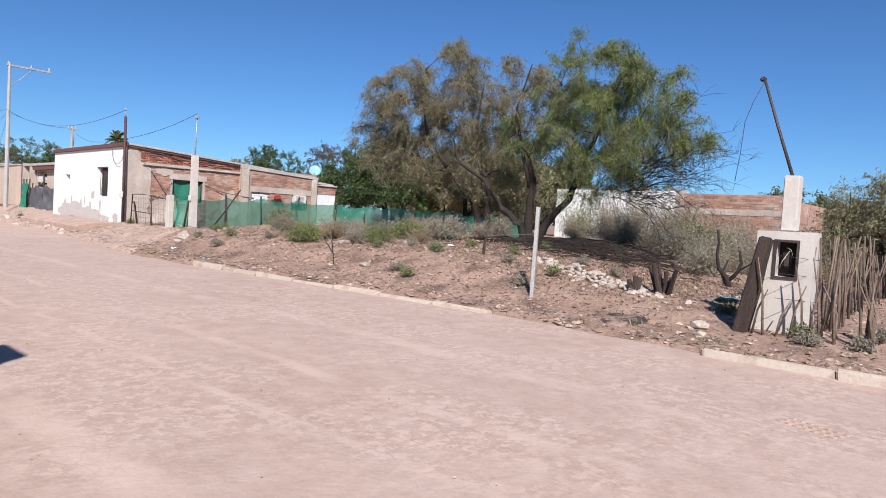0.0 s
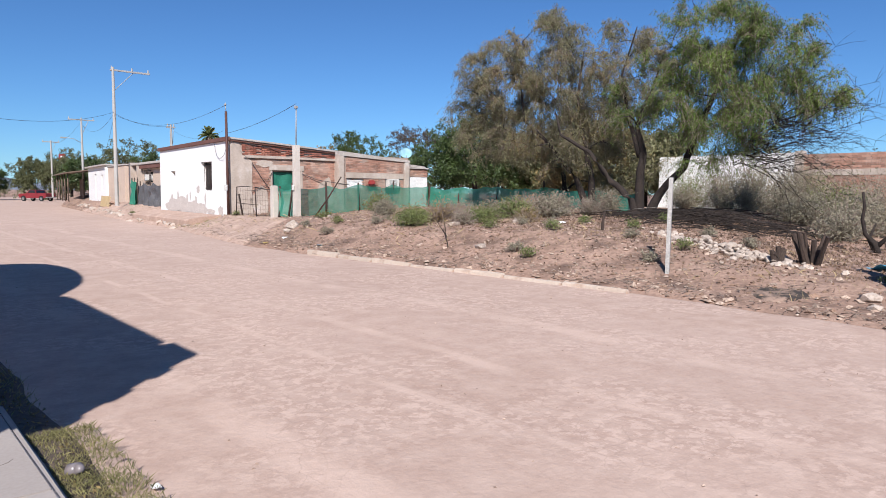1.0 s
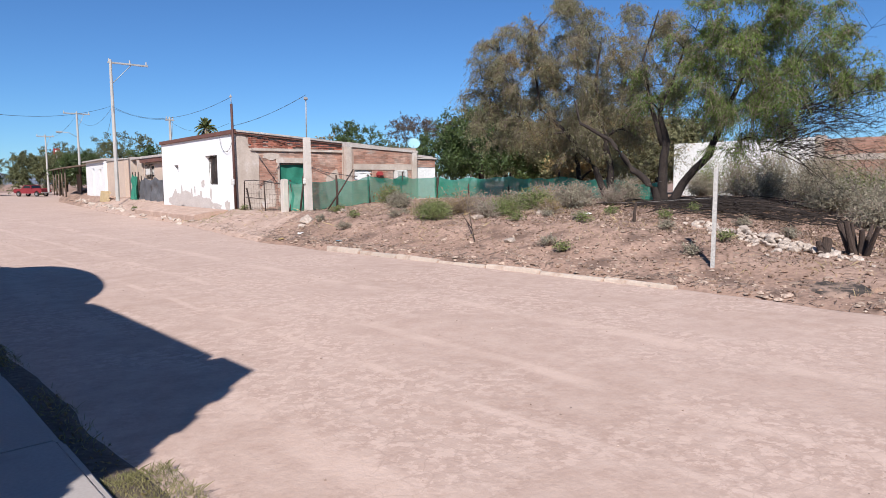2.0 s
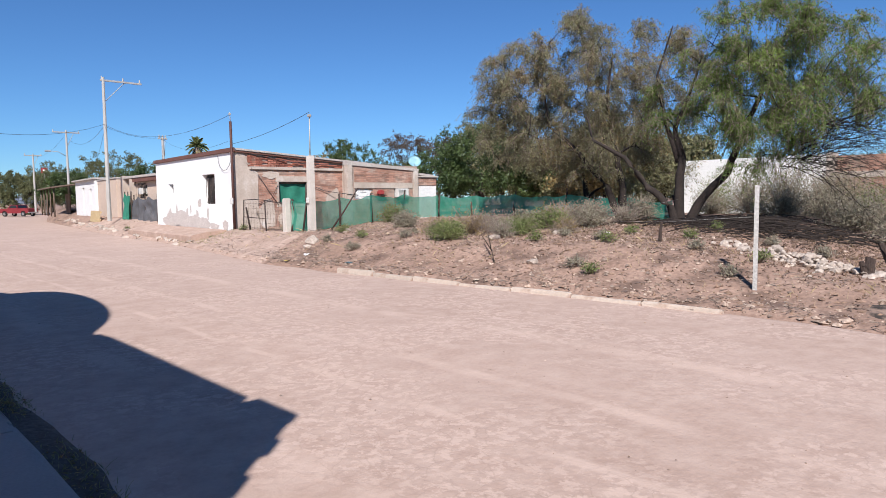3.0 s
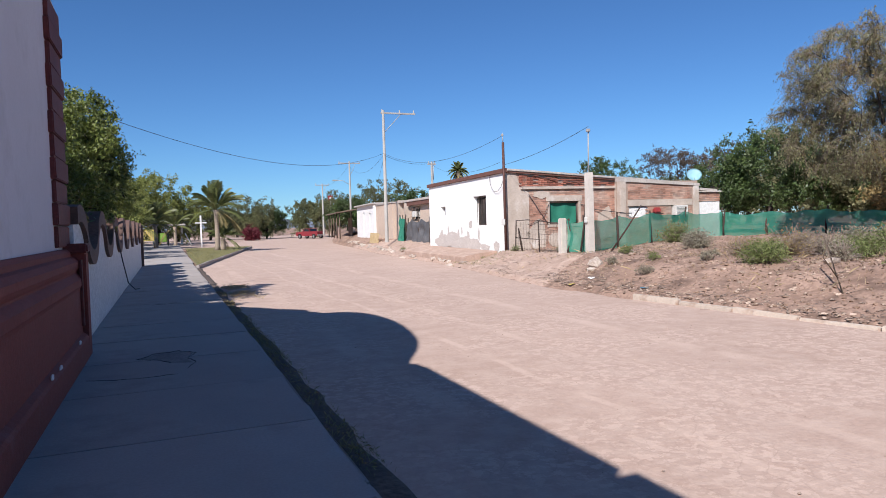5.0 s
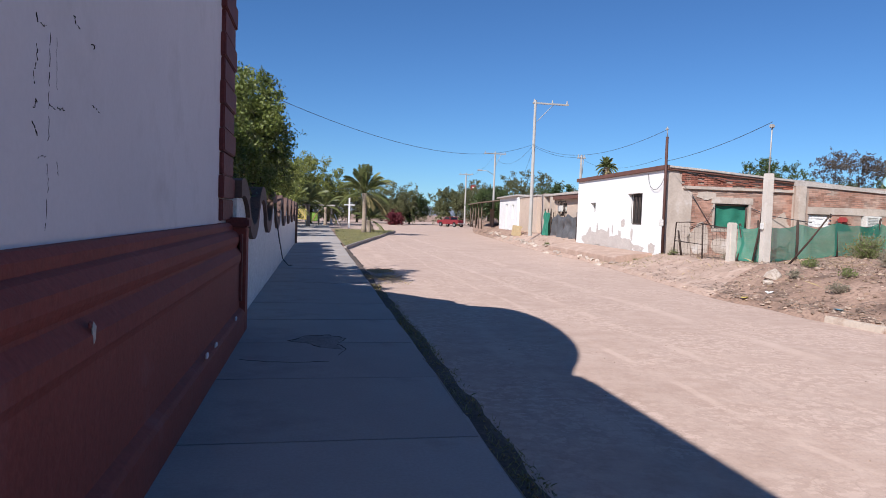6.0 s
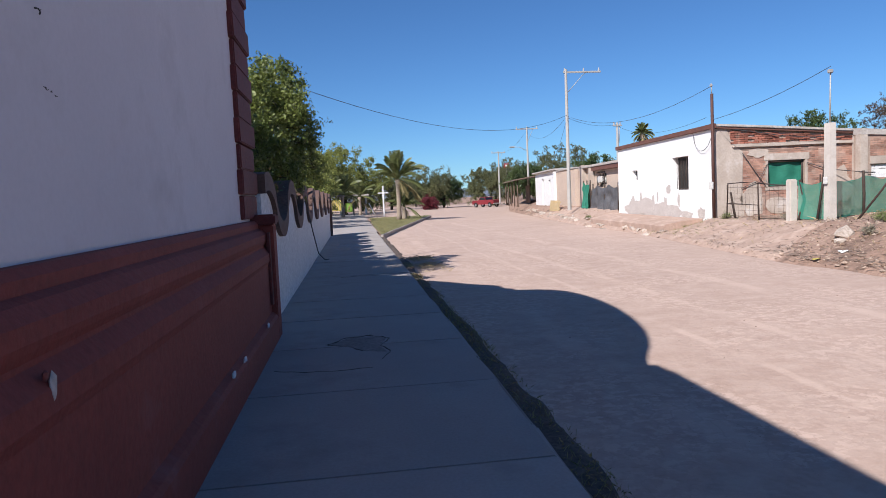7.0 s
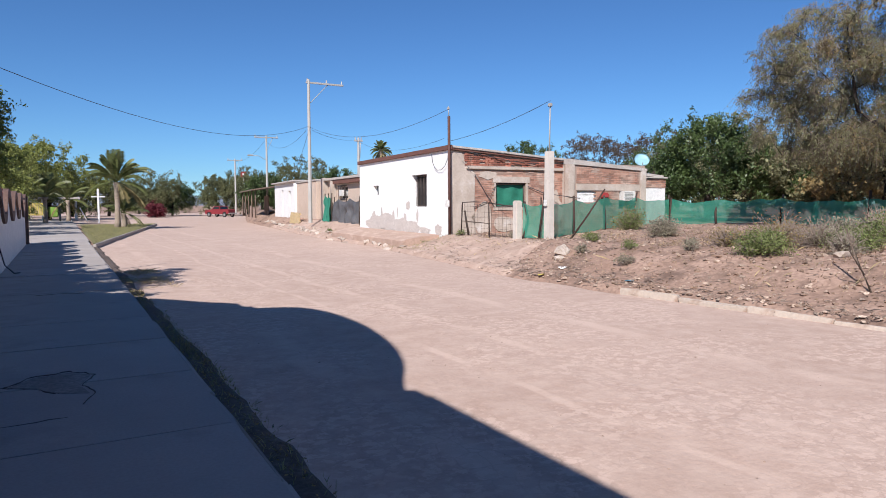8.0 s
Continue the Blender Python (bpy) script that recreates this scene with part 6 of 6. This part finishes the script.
shrub(10.75, 13.95, 0.56, 0.44, "leaf_bush", "low round green bush on the bank", 1, 6000, 0.05)
shrub(12.6, 13.2, 0.6, 0.46, "leaf_bush", "low spreading green bush on the bank", 2, 4200, 0.05)
shrub(12.2, 14.6, 0.8, 0.75, "leaf_brown", "dry brown twiggy shrub on the bank", 3, 1500, 0.05, "dry_shrub", 120)
spots = ((13.9, 13.3, 0.6, 0.55), (15.0, 12.7, 0.7, 0.7), (14.6, 14.6, 0.6, 0.5), (15.9, 13.6, 0.7, 0.65), (13.4, 18.6, 0.5, 0.5), (15.6, 22.0, 0.6, 0.8), (17.4, 12.6, 0.7, 0.8),
         (22.6, 10.2, 1.1, 1.4), (23.2, 9.0, 1.1, 1.5), (21.5, 7.6, 1.0, 1.2), (20.0, 7.0, 1.0, 1.1), (18.5, 6.4, 0.9, 0.9), (21.0, 6.4, 1.1, 1.3), (19.2, 5.0, 1.0, 1.0), (23.3, 11.6, 1.0, 1.3), (23.4, 13.0, 0.9, 1.2), (17.0, 5.9, 0.7, 0.7), (22, 5.0, 1.2, 1.4), (23.6, 3.6, 1.2, 1.6))
for i, (x, y, r, h) in enumerate(spots):
    r, h = (1.2 * r, 1.3 * h) if x > 18 else (r, h)
    shrub(x, y, r, h, "leaf_grey" if i % 5 else "leaf_bush", "grey-green desert shrub on the vacant lot" if i % 5 else "dull green desert shrub on the vacant lot", 20 + i, 3400, 0.065, twig=70 if x > 18 else 110)
for i, (x, y, r, h) in enumerate(((12.0, 15.6, 0.5, 0.45), (13.0, 14.2, 0.6, 0.6), (13.6, 15.4, 0.55, 0.5), (14.4, 13.4, 0.6, 0.75), (15.4, 14.4, 0.55, 0.6), (16.2, 12.4, 0.6, 0.6), (13.2, 12.2, 0.45, 0.4), (16.6, 14.8, 0.6, 0.7), (11.6, 12.9, 0.35, 0.5))):
    shrub(x, y, r, h, "leaf_grey" if i % 3 else "leaf_brown", "dry twiggy scrub among the lot's shrubs", 180 + i, 900, 0.05, "dry_shrub", 150)
for i, (x, y, r, h) in enumerate(((22.9, 9.5, 1.0, 1.9), (22.7, 10.6, 1.0, 2.0), (22.9, 11.7, 0.9, 1.6), (22.3, 12.7, 0.7, 1.0))):
    shrub(x, y, r, h, "leaf_olive" if i % 3 == 1 else "leaf_grey", "tall grey-green scrub against the whitewashed wall", 240 + i, 2800, 0.06, twig=60)
# dead branches, laid thick and dark to deepen the shade below the tree
rb = np.random.default_rng(55)
brush = thing("brush_pile", pose(16.2, 8.9, gz(16.2, 8.9)), "low pile of dark dead branches that also deepens the shade under the mesquite", "brush pile")
paths = []
for k in range(700):
    x, y = rb.normal() * 0.8, rb.normal() * 1.25
    a, L = rb.uniform(0, 2 * math.pi), rb.uniform(0.4, 1.3)
    z = gz(16.2 + x, 8.9 + y) - gz(16.2, 8.9) + 0.02 + 0.12 * rb.uniform() * math.exp(-(x * x + y * y) / 1.4)
    d = Vector((math.cos(a), math.sin(a), rb.uniform(-0.05, 0.16))) * L * 0.5
    c, bow = Vector((x, y, z + 0.04)), Vector((0, 0, 0.05 * L))
    r = rb.uniform(0.005, 0.016)
    paths.append([(c - d, r), (c + bow, r * 0.85), (c + d, r * 0.5)])
tagged(tube("branch_tangle", paths, M["bark"], brush, "", 4), kind="stuff")
for i, (x, y, r, h) in enumerate(((20.0, 9.6, 1.0, 1.15), (18.4, 7.3, 0.9, 0.85), (20.8, 8.6, 1.1, 1.2), (19.4, 6.3, 1.0, 0.95))):
    shrub(x, y, r, h, "leaf_grey", "loose dry shrub in front of the white shed wall", 120 + i, 3600, 0.07, "dry_shrub", 45)
for i, (x, y, r, h) in enumerate(((21.6, 5.4, 1.0, 1.7), (20.6, 4.3, 0.9, 1.4), (22.9, 7.0, 1.0, 1.8), (22.6, 8.6, 0.9, 1.6), (22.9, 5.2, 1.0, 2.0), (21.4, 3.2, 0.9, 1.5))):
    shrub(x, y, r, h, "leaf_olive" if i % 2 else "leaf_grey", "tall loose olive scrub before the brick shed", 220 + i, 3000, 0.06, twig=80)
for i, (x, y) in enumerate(((9.9, 9.6), (9.75, 9.15), (10.6, 7.0), (11.3, 9.8), (12.0, 10.4), (10.4, 16.9), (10.0, 18.0), (13.1, 8.9), (11.9, 8.2), (11.35, 25.55), (11.2, 22.3), (10.9, 27.6), (10.6, 31.5), (11.4, 38.5), (10.2, 1.3), (9.9, 0.6), (10.9, 1.2), (10.35, 2.05), (10.0, 1.9), (11.0, 11.4), (12.6, 11.8), (13.6, 10.6), (11.8, 16.4), (10.9, 18.6), (14.0, 7.6), (11.6, 6.9), (13.4, 6.4), (14.6, 9.0), (10.8, 15.6), (12.0, 20.0), (9.6, 16.2), (11.4, 3.4), (14.2, 4.0))):
    shrub(x, y, 0.22, 0.2, "leaf_bush" if i % 2 else "leaf_grey", "small weed tuft growing from dry soil", 60 + i, 500, 0.045, "weed", 30)
stick = thing("dead_branch", pose(9.75, 11.45, gz(9.75, 11.45)), "dead forked branch standing in the soil", "branch")
tube("wood", [[((0, 0, -0.05), 0.02), ((0.2, 0.35, 0.45), 0.015), ((0.3, 0.6, 0.95), 0.008)], [((0.12, 0.2, 0.25), 0.014), ((-0.1, 0.3, 0.6), 0.008), ((-0.15, 0.2, 0.8), 0.004)]], M["stickwood"], stick, "", 5)

# ---- brick shed behind the mesquite ----
sh = thing("brick_shed", pose(24.4, 6.0, 0.95), "roofless shed, one whitewashed wall and one of brick", "shed")
part("white_wall", box(0, 3.75, -0.4, 0.3, 8.9, 2.1, 0.02), M["white"], sh, "whitewashed wall")
part("brick_backing", box(0.0, 0.0, -0.4, 0.3, 3.44, 2.02), M["mortar"], sh)
part("column", box(-0.04, 3.45, -0.4, 0.3, 3.74, 2.15, 0.02), M["render"], sh, "cement corner column")
V, F = brick_field(0.0, 3.44, -0.3, 2.02, 0.0, seed=9, course=0.08, ln=0.27)
bw = mesh("brickwork", V, F, M["brick"], sh, "fired brick wall")
bw.matrix_basis = pose(0, 3.44, 0, 0, 0, -90)
part("band", box(-0.03, 0.0, 1.30, 0.0, 3.44, 1.5), M["render"], sh, "cement band")
part("south_wall", box(0.302, 0.0, -0.4, 7, 0.3, 1.9), M["brick"], sh)
part("north_wall", box(0.302, 8.6, -0.4, 7, 8.9, 2.1), M["white"], sh)
for k in range(4):
    tube("rebar", [rod((0.12, 3.5 + 0.06 * k, 2.1), (0.12 + 0.03 * k, 3.52 + 0.06 * k, 2.8), 0.008)], M["rust"], sh, "", 4)

# ---- park fittings ----
cross = thing("white_cross", pose(2.55, 74, 0.15), "white wooden cross beside the park walk", "cross")
part("upright", box(-0.08, -0.07, -0.1, 0.08, 0.07, 3.0, 0.02), M["white"], cross)
part("crossbar", box(-0.55, -0.065, 2.22, 0.55, 0.065, 2.34, 0.02), M["white"], cross)
tube("strut", [rod((-0.9, -0.4, 0), (-1.5, -0.3, 1.3), 0.05)], M["white"], cross)
play = thing("play_panel", pose(-2.4, 80, 0.15), "yellow and lime playground panels on dark posts", "playground")
part("panel", box(-0.75, -0.05, 0.55, 0.75, 0.05, 1.75, 0.06), M["yellow"], play, "yellow perforated panel")
for k in range(7):
    part("stripe", box(-0.68 + 0.2 * k, -0.065, 0.65, -0.60 + 0.2 * k, -0.052, 1.65), M["palewood"], play)
part("side_panel", box(0.95, 0.2, 0.4, 1.8, 0.3, 1.4, 0.05), M["lime"], play, "lime green panel")
for x in (-0.85, 0.85, 1.9, 2.7):
    tube("post", [rod((x, 0, -0.1), (x, 0, 1.9), 0.06)], M["dark"], play, "", 6)
bench = thing("low_wall", pose(-3.6, 50.5, 0.15), "low white masonry bench at the park entrance", "bench")
part("seat", box(-0.5, 0, 0, 0.6, 0.6, 0.55, 0.03), M["white"], bench)
shelter = thing("park_shelter", pose(-1.5, 92, 0.15), "small open shelter with a pale roof", "shelter")
part("roof", box(-1, -2, 2.2, 3.0, 2, 2.4, 0.03), M["roofing"], shelter)
for x in (-0.6, 1.0, 2.6):
    part("post", box(x - 0.12, -0.12, -0.1, x + 0.12, 0.12, 2.2), M["white"], shelter)
sign = thing("red_sign", pose(20.5, 95, 0.8), "small red and white roadside sign", "sign")
tube("post", [rod((0, 0, -0.2), (0, 0, 5.0), 0.06)], M["greypost"], sign)
part("board", box(-0.36, -0.05, 4.55, 0.36, 0.05, 5.2, 0.02), M["signred"], sign)
part("white_bar", box(-0.2, -0.07, 4.75, 0.2, -0.055, 4.98), M["paper"], sign)

# ---- red pickup ----
car = thing("pickup_truck", pose(19.2, 103.5, 0.02, 0, 0, -146), "red compact pickup parked across the far road", "pickup truck")
side = [(-2.15, 0.45), (-2.2, 0.75), (-2.1, 0.95), (-1.0, 1.02), (-0.95, 1.02), (-0.4, 1.46), (0.2, 1.5), (0.58, 1.47), (0.66, 1.02), (2.2, 1.0), (2.25, 0.5), (1.85, 0.42), (1.75, 0.65), (1.5, 0.75), (1.2, 0.65), (1.1, 0.40), (-1.0, 0.40), (-1.1, 0.65), (-1.4, 0.75), (-1.7, 0.65), (-1.8, 0.42)]
bm = prism([(y, z) for y, z in side], -0.80, 0.80, "x")
part("body", bm, M["carred"], car, "glossy red body")
for sx in (-0.806, 0.796):
    part("side_window", prism([(-0.72, 1.08), (-0.33, 1.43), (0.46, 1.43), (0.55, 1.08)], sx, sx + 0.01, "x"), M["glass"], car)
part("windscreen", prism([(-0.93, 1.06), (-0.43, 1.49), (-0.44, 1.51), (-0.96, 1.06)], -0.7, 0.7, "x"), M["glass"], car)
part("rear_window", prism([(0.583, 1.42), (0.64, 1.10), (0.655, 1.10), (0.598, 1.42)], -0.66, 0.66, "x"), M["glass"], car)
part("tailgate", box(-0.74, 2.235, 0.62, 0.74, 2.262, 0.97, 0.01), M["carred"], car)
for sx in (-0.76, 0.68):
    part("tail_lamp", box(sx, 2.24, 0.66, sx + 0.08, 2.275, 0.86, 0.01), M["signred"], car)
    part("bed_rail", box(sx, 0.85, 1.0, sx + 0.08, 2.2, 1.07, 0.015), M["carred"], car)
# flat dark plate on the solid body, for the shade inside the bed
part("bed", box(-0.68, 0.9, 1.005, 0.68, 2.1, 1.012), M["dark"], car, "dark plate that stands for the shaded inside of the load bed")
part("bumper", box(-0.82, -2.3, 0.42, 0.82, -2.16, 0.6, 0.03), M["greypost"], car)
part("bumper", box(-0.82, 2.2, 0.42, 0.82, 2.34, 0.58, 0.03), M["greypost"], car)
for y in (-1.4, 1.47):
    for x in (-0.74, 0.74):
        bm = bmesh.new()
        bmesh.ops.create_cone(bm, cap_ends=True, segments=18, radius1=0.32, radius2=0.32, depth=0.2, matrix=pose(x, y, 0.32, 0, 90, 0))
        wh = part("wheel", bm, M["rubber"], car, "black tyre")
        bm = bmesh.new()
        bmesh.ops.create_cone(bm, cap_ends=True, segments=14, radius1=0.18, radius2=0.18, depth=0.22, matrix=pose(x, y, 0.32, 0, 90, 0))
        part("rim", bm, M["chrome"], wh)

# far hills, with the blue haze of distance put into their colour
for i, (x0, w, hh) in enumerate(((150, 900, 95), (900, 1200, 60), (-700, 1000, 70))):
    V = [(x0 - w / 2 + w * k / 40, 2600 + 30 * i, 0) for k in range(41)] + [(x0 - w / 2 + w * k / 40, 2700 + 30 * i, hh * math.sin(math.pi * k / 40) * (0.7 + 0.5 * noise.noise(Vector((k * 0.3, i, 0)))) + 1) for k in range(41)]
    V += [(x0 - w / 2 + w * k / 40, 2900 + 30 * i, 0) for k in range(41)]
    F = [(r * 41 + k, r * 41 + k + 1, (r + 1) * 41 + k + 1, (r + 1) * 41 + k) for r in range(2) for k in range(40)]
    tagged(mesh("backdrop", V, F, M["hill"], None, "", True), "far hill on the horizon, coloured with the blue of distance haze", "hill", kind="structure")


# ---- loose stones, twigs and grass ----
def scatter_stones(name, pts, sizes, material, label, seed):
    r = np.random.default_rng(seed)
    n = len(pts)
    oct_v = np.array([(1, 0, 0), (0, 1, 0), (-1, 0, 0), (0, -1, 0), (0, 0, 1), (0, 0, -0.6), (0.7, 0.7, 0.45), (-0.7, -0.6, 0.5)])
    base = [(0, 6, 4), (6, 1, 4), (1, 2, 4), (2, 7, 4), (7, 3, 4), (3, 0, 4), (0, 1, 6), (2, 3, 7), (1, 0, 5), (2, 1, 5), (3, 2, 5), (0, 3, 5)]
    a = r.uniform(0, 2 * math.pi, n)
    sc = r.uniform(0.6, 1.3, (n, 1, 3)) * np.array([1, 1, 0.65]) * np.asarray(sizes)[:, None, None]
    v = (oct_v[None] + r.normal(size=(n, 8, 3)) * 0.13) * sc
    c, s = np.cos(a)[:, None], np.sin(a)[:, None]
    v = np.stack([v[..., 0] * c - v[..., 1] * s, v[..., 0] * s + v[..., 1] * c, v[..., 2]], -1) + np.asarray(pts)[:, None, :]
    F = [tuple(8 * i + k for k in f) for i in range(n) for f in base]
    return tagged(mesh(name, v.reshape(-1, 3), F, material), label, "stones", kind="stuff")


rs2 = np.random.default_rng(77)
def lot_points(n, x0, x1, y0, y1, power=1.0):
    y = rs2.uniform(y0, y1, n)
    x = road_right(y) + x0 + (x1 - x0) * rs2.uniform(size=n) ** power
    return np.stack([x, y, ground_z(x, y)], 1)
p = lot_points(11000, 0.1, 10, -2, 26, 1.5)
scatter_stones("loose_stones", p, 0.012 + 0.05 * rs2.uniform(size=len(p)) ** 3.2, M["pebble"], "loose pale pebbles and chips on the lot", 1)
p = lot_points(4500, 0.2, 9, -2, 26, 1.4)
p = p[(p[:, 1] < 18.5) | (p[:, 0] > 11.6)]
scatter_stones("soil_clods", p, 0.014 + 0.055 * rs2.uniform(size=len(p)) ** 3, M["clod"], "brown soil clods on the lot", 2)
p = lot_points(1800, -0.1, 3.5, 26, 66, 1.3)
scatter_stones("verge_stones", p, 0.02 + 0.08 * rs2.uniform(size=len(p)) ** 4, M["pebble"], "loose stones on the far verge", 3)
y = rs2.uniform(-1, 40, 1500)
x = road_left(y) + 0.6 + (road_right(y) - road_left(y) - 0.6) * rs2.uniform(size=1500)
scatter_stones("road_pebbles", np.stack([x, y, 0 * x + 0.002], 1), 0.004 + 0.010 * rs2.uniform(size=1500) ** 3, M["pebble"], "tiny pebbles lying on the dirt road", 4)
p = np.vstack([lot_points(1700, 0.2, 9, -2, 26, 1.3), lot_points(180, 0.0, 0.9, 14.5, 19.5, 1.0), lot_points(200, -0.05, 0.5, 2.5, 15, 1.0)])
paths = []
for q in p:
    a, L = rs2.uniform(0, 2 * math.pi), rs2.uniform(0.06, 0.3)
    d = np.array([math.cos(a), math.sin(a), rs2.uniform(-0.05, 0.25)]) * L
    paths.append([(q + (0, 0, 0.015), 0.006), (q + d * 0.5 + (0, 0, 0.03), 0.005), (q + d + (0, 0, 0.015), 0.003)])
tagged(tube("fallen_twigs", paths, M["twig"], None, "", 3), "fallen dry twigs over the lot", "twigs", kind="stuff")


def grass(name, pts, h, label, material, seed, flat=0.35):
    r = np.random.default_rng(seed)
    n = len(pts)
    a = r.uniform(0, 2 * math.pi, n)
    lean = r.normal(size=(n, 2)) * flat
    hh = h * r.uniform(0.4, 1.2, n)
    w = 0.0022
    b = np.asarray(pts)
    side = np.stack([np.cos(a), np.sin(a), 0 * a], 1) * w
    mid = b + np.stack([lean[:, 0] * hh * 0.4, lean[:, 1] * hh * 0.4, hh * 0.6], 1)
    tip = b + np.stack([lean[:, 0] * hh, lean[:, 1] * hh, hh], 1)
    v = np.stack([b - side, b + side, mid + side * 0.8, tip, mid - side * 0.8], 1).reshape(-1, 3)
    F = [(5 * i, 5 * i + 1, 5 * i + 2, 5 * i + 3, 5 * i + 4) for i in range(n)]
    return tagged(mesh(name, v, F, material), label, "grass", kind="stuff")


def strip(n, x0, x1, y0, y1, dens=1.2, z=0.04):
    pts = []
    while len(pts) < n:
        x, y = rs2.uniform(x0, x1), rs2.uniform(y0, y1)
        if noise.noise(Vector((x * 2.2, y * dens, 4))) + 0.25 > rs2.uniform(-0.1, 0.9):
            pts.append((x, y, z))
    return np.array(pts)
q = rs2.normal(size=(12000, 2)) * np.array([2.6, 4.2]) + np.array([14.8, 11.5])
q = q[q[:, 0] > road_right(q[:, 1]) + 0.4]
q = np.vstack([q, rs2.normal(size=(4500, 2)) * np.array([1.8, 1.8]) + np.array([14.2, 6.2])])
tagged(blades("leaf_litter", np.stack([q[:, 0], q[:, 1], ground_z(q[:, 0], q[:, 1]) + 0.015], 1), 0.06, 0.45, 0.0, M["leaf_litter"], None, "", rs2), "brown leaf litter under the trees", "leaf litter", kind="stuff")
grass("gutter_grass", strip(6000, 0.56, 0.94, 2.4, 5.2, 2.4), 0.036, "short green-yellow grass along the kerb", M["grass"], 1, 0.8)
q = strip(1300, 0.55, 0.78, 3.0, 24, 1.0, 0.048)
tagged(blades("gutter_litter", q, 0.032, 0.4, 0.0, M["leaf_brown"], None, "", rs2), "brown leaf litter lying in the gutter", "leaf litter", kind="stuff")
grass("gutter_weeds", strip(1600, 0.56, 0.80, 5.6, 22, 1.0), 0.05, "sparse weeds in the shaded gutter", M["grass"], 2, 0.8)
grass("gutter_straw", strip(1500, 0.6, 1.5, 20, 24, 1.0, 0.03), 0.07, "dry leaf litter blown against the kerb", M["straw"], 3, 1.8)
grass("lawn_grass", np.array([(0.7 + u * (float(road_left(v)) - 0.8), v, 0.16) for u, v in zip(rs2.uniform(size=7000), 36 + 29 * rs2.uniform(size=7000) ** 0.7)]), 0.10, "yellow-green lawn grass", M["grass"], 4, 0.6)
p = lot_points(9000, 0.6, 9, 1, 25, 0.9)
p = p[[noise.noise(Vector((q[0] * 0.8, q[1] * 0.8, 1))) > 0.05 for q in p]]
grass("lot_dry_grass", p, 0.13, "sparse dry grass on the lot", M["straw"], 5, 0.9)
p = np.array([(q[0] + 0, q[1], gz(q[0], q[1])) for q in np.stack([rs2.uniform(9.8, 11.2, 1500), rs2.uniform(24.5, 29.5, 1500)], 1)])
grass("verge_grass", p, 0.07, "thin yellow grass before the white house", M["grass"], 6, 0.9)
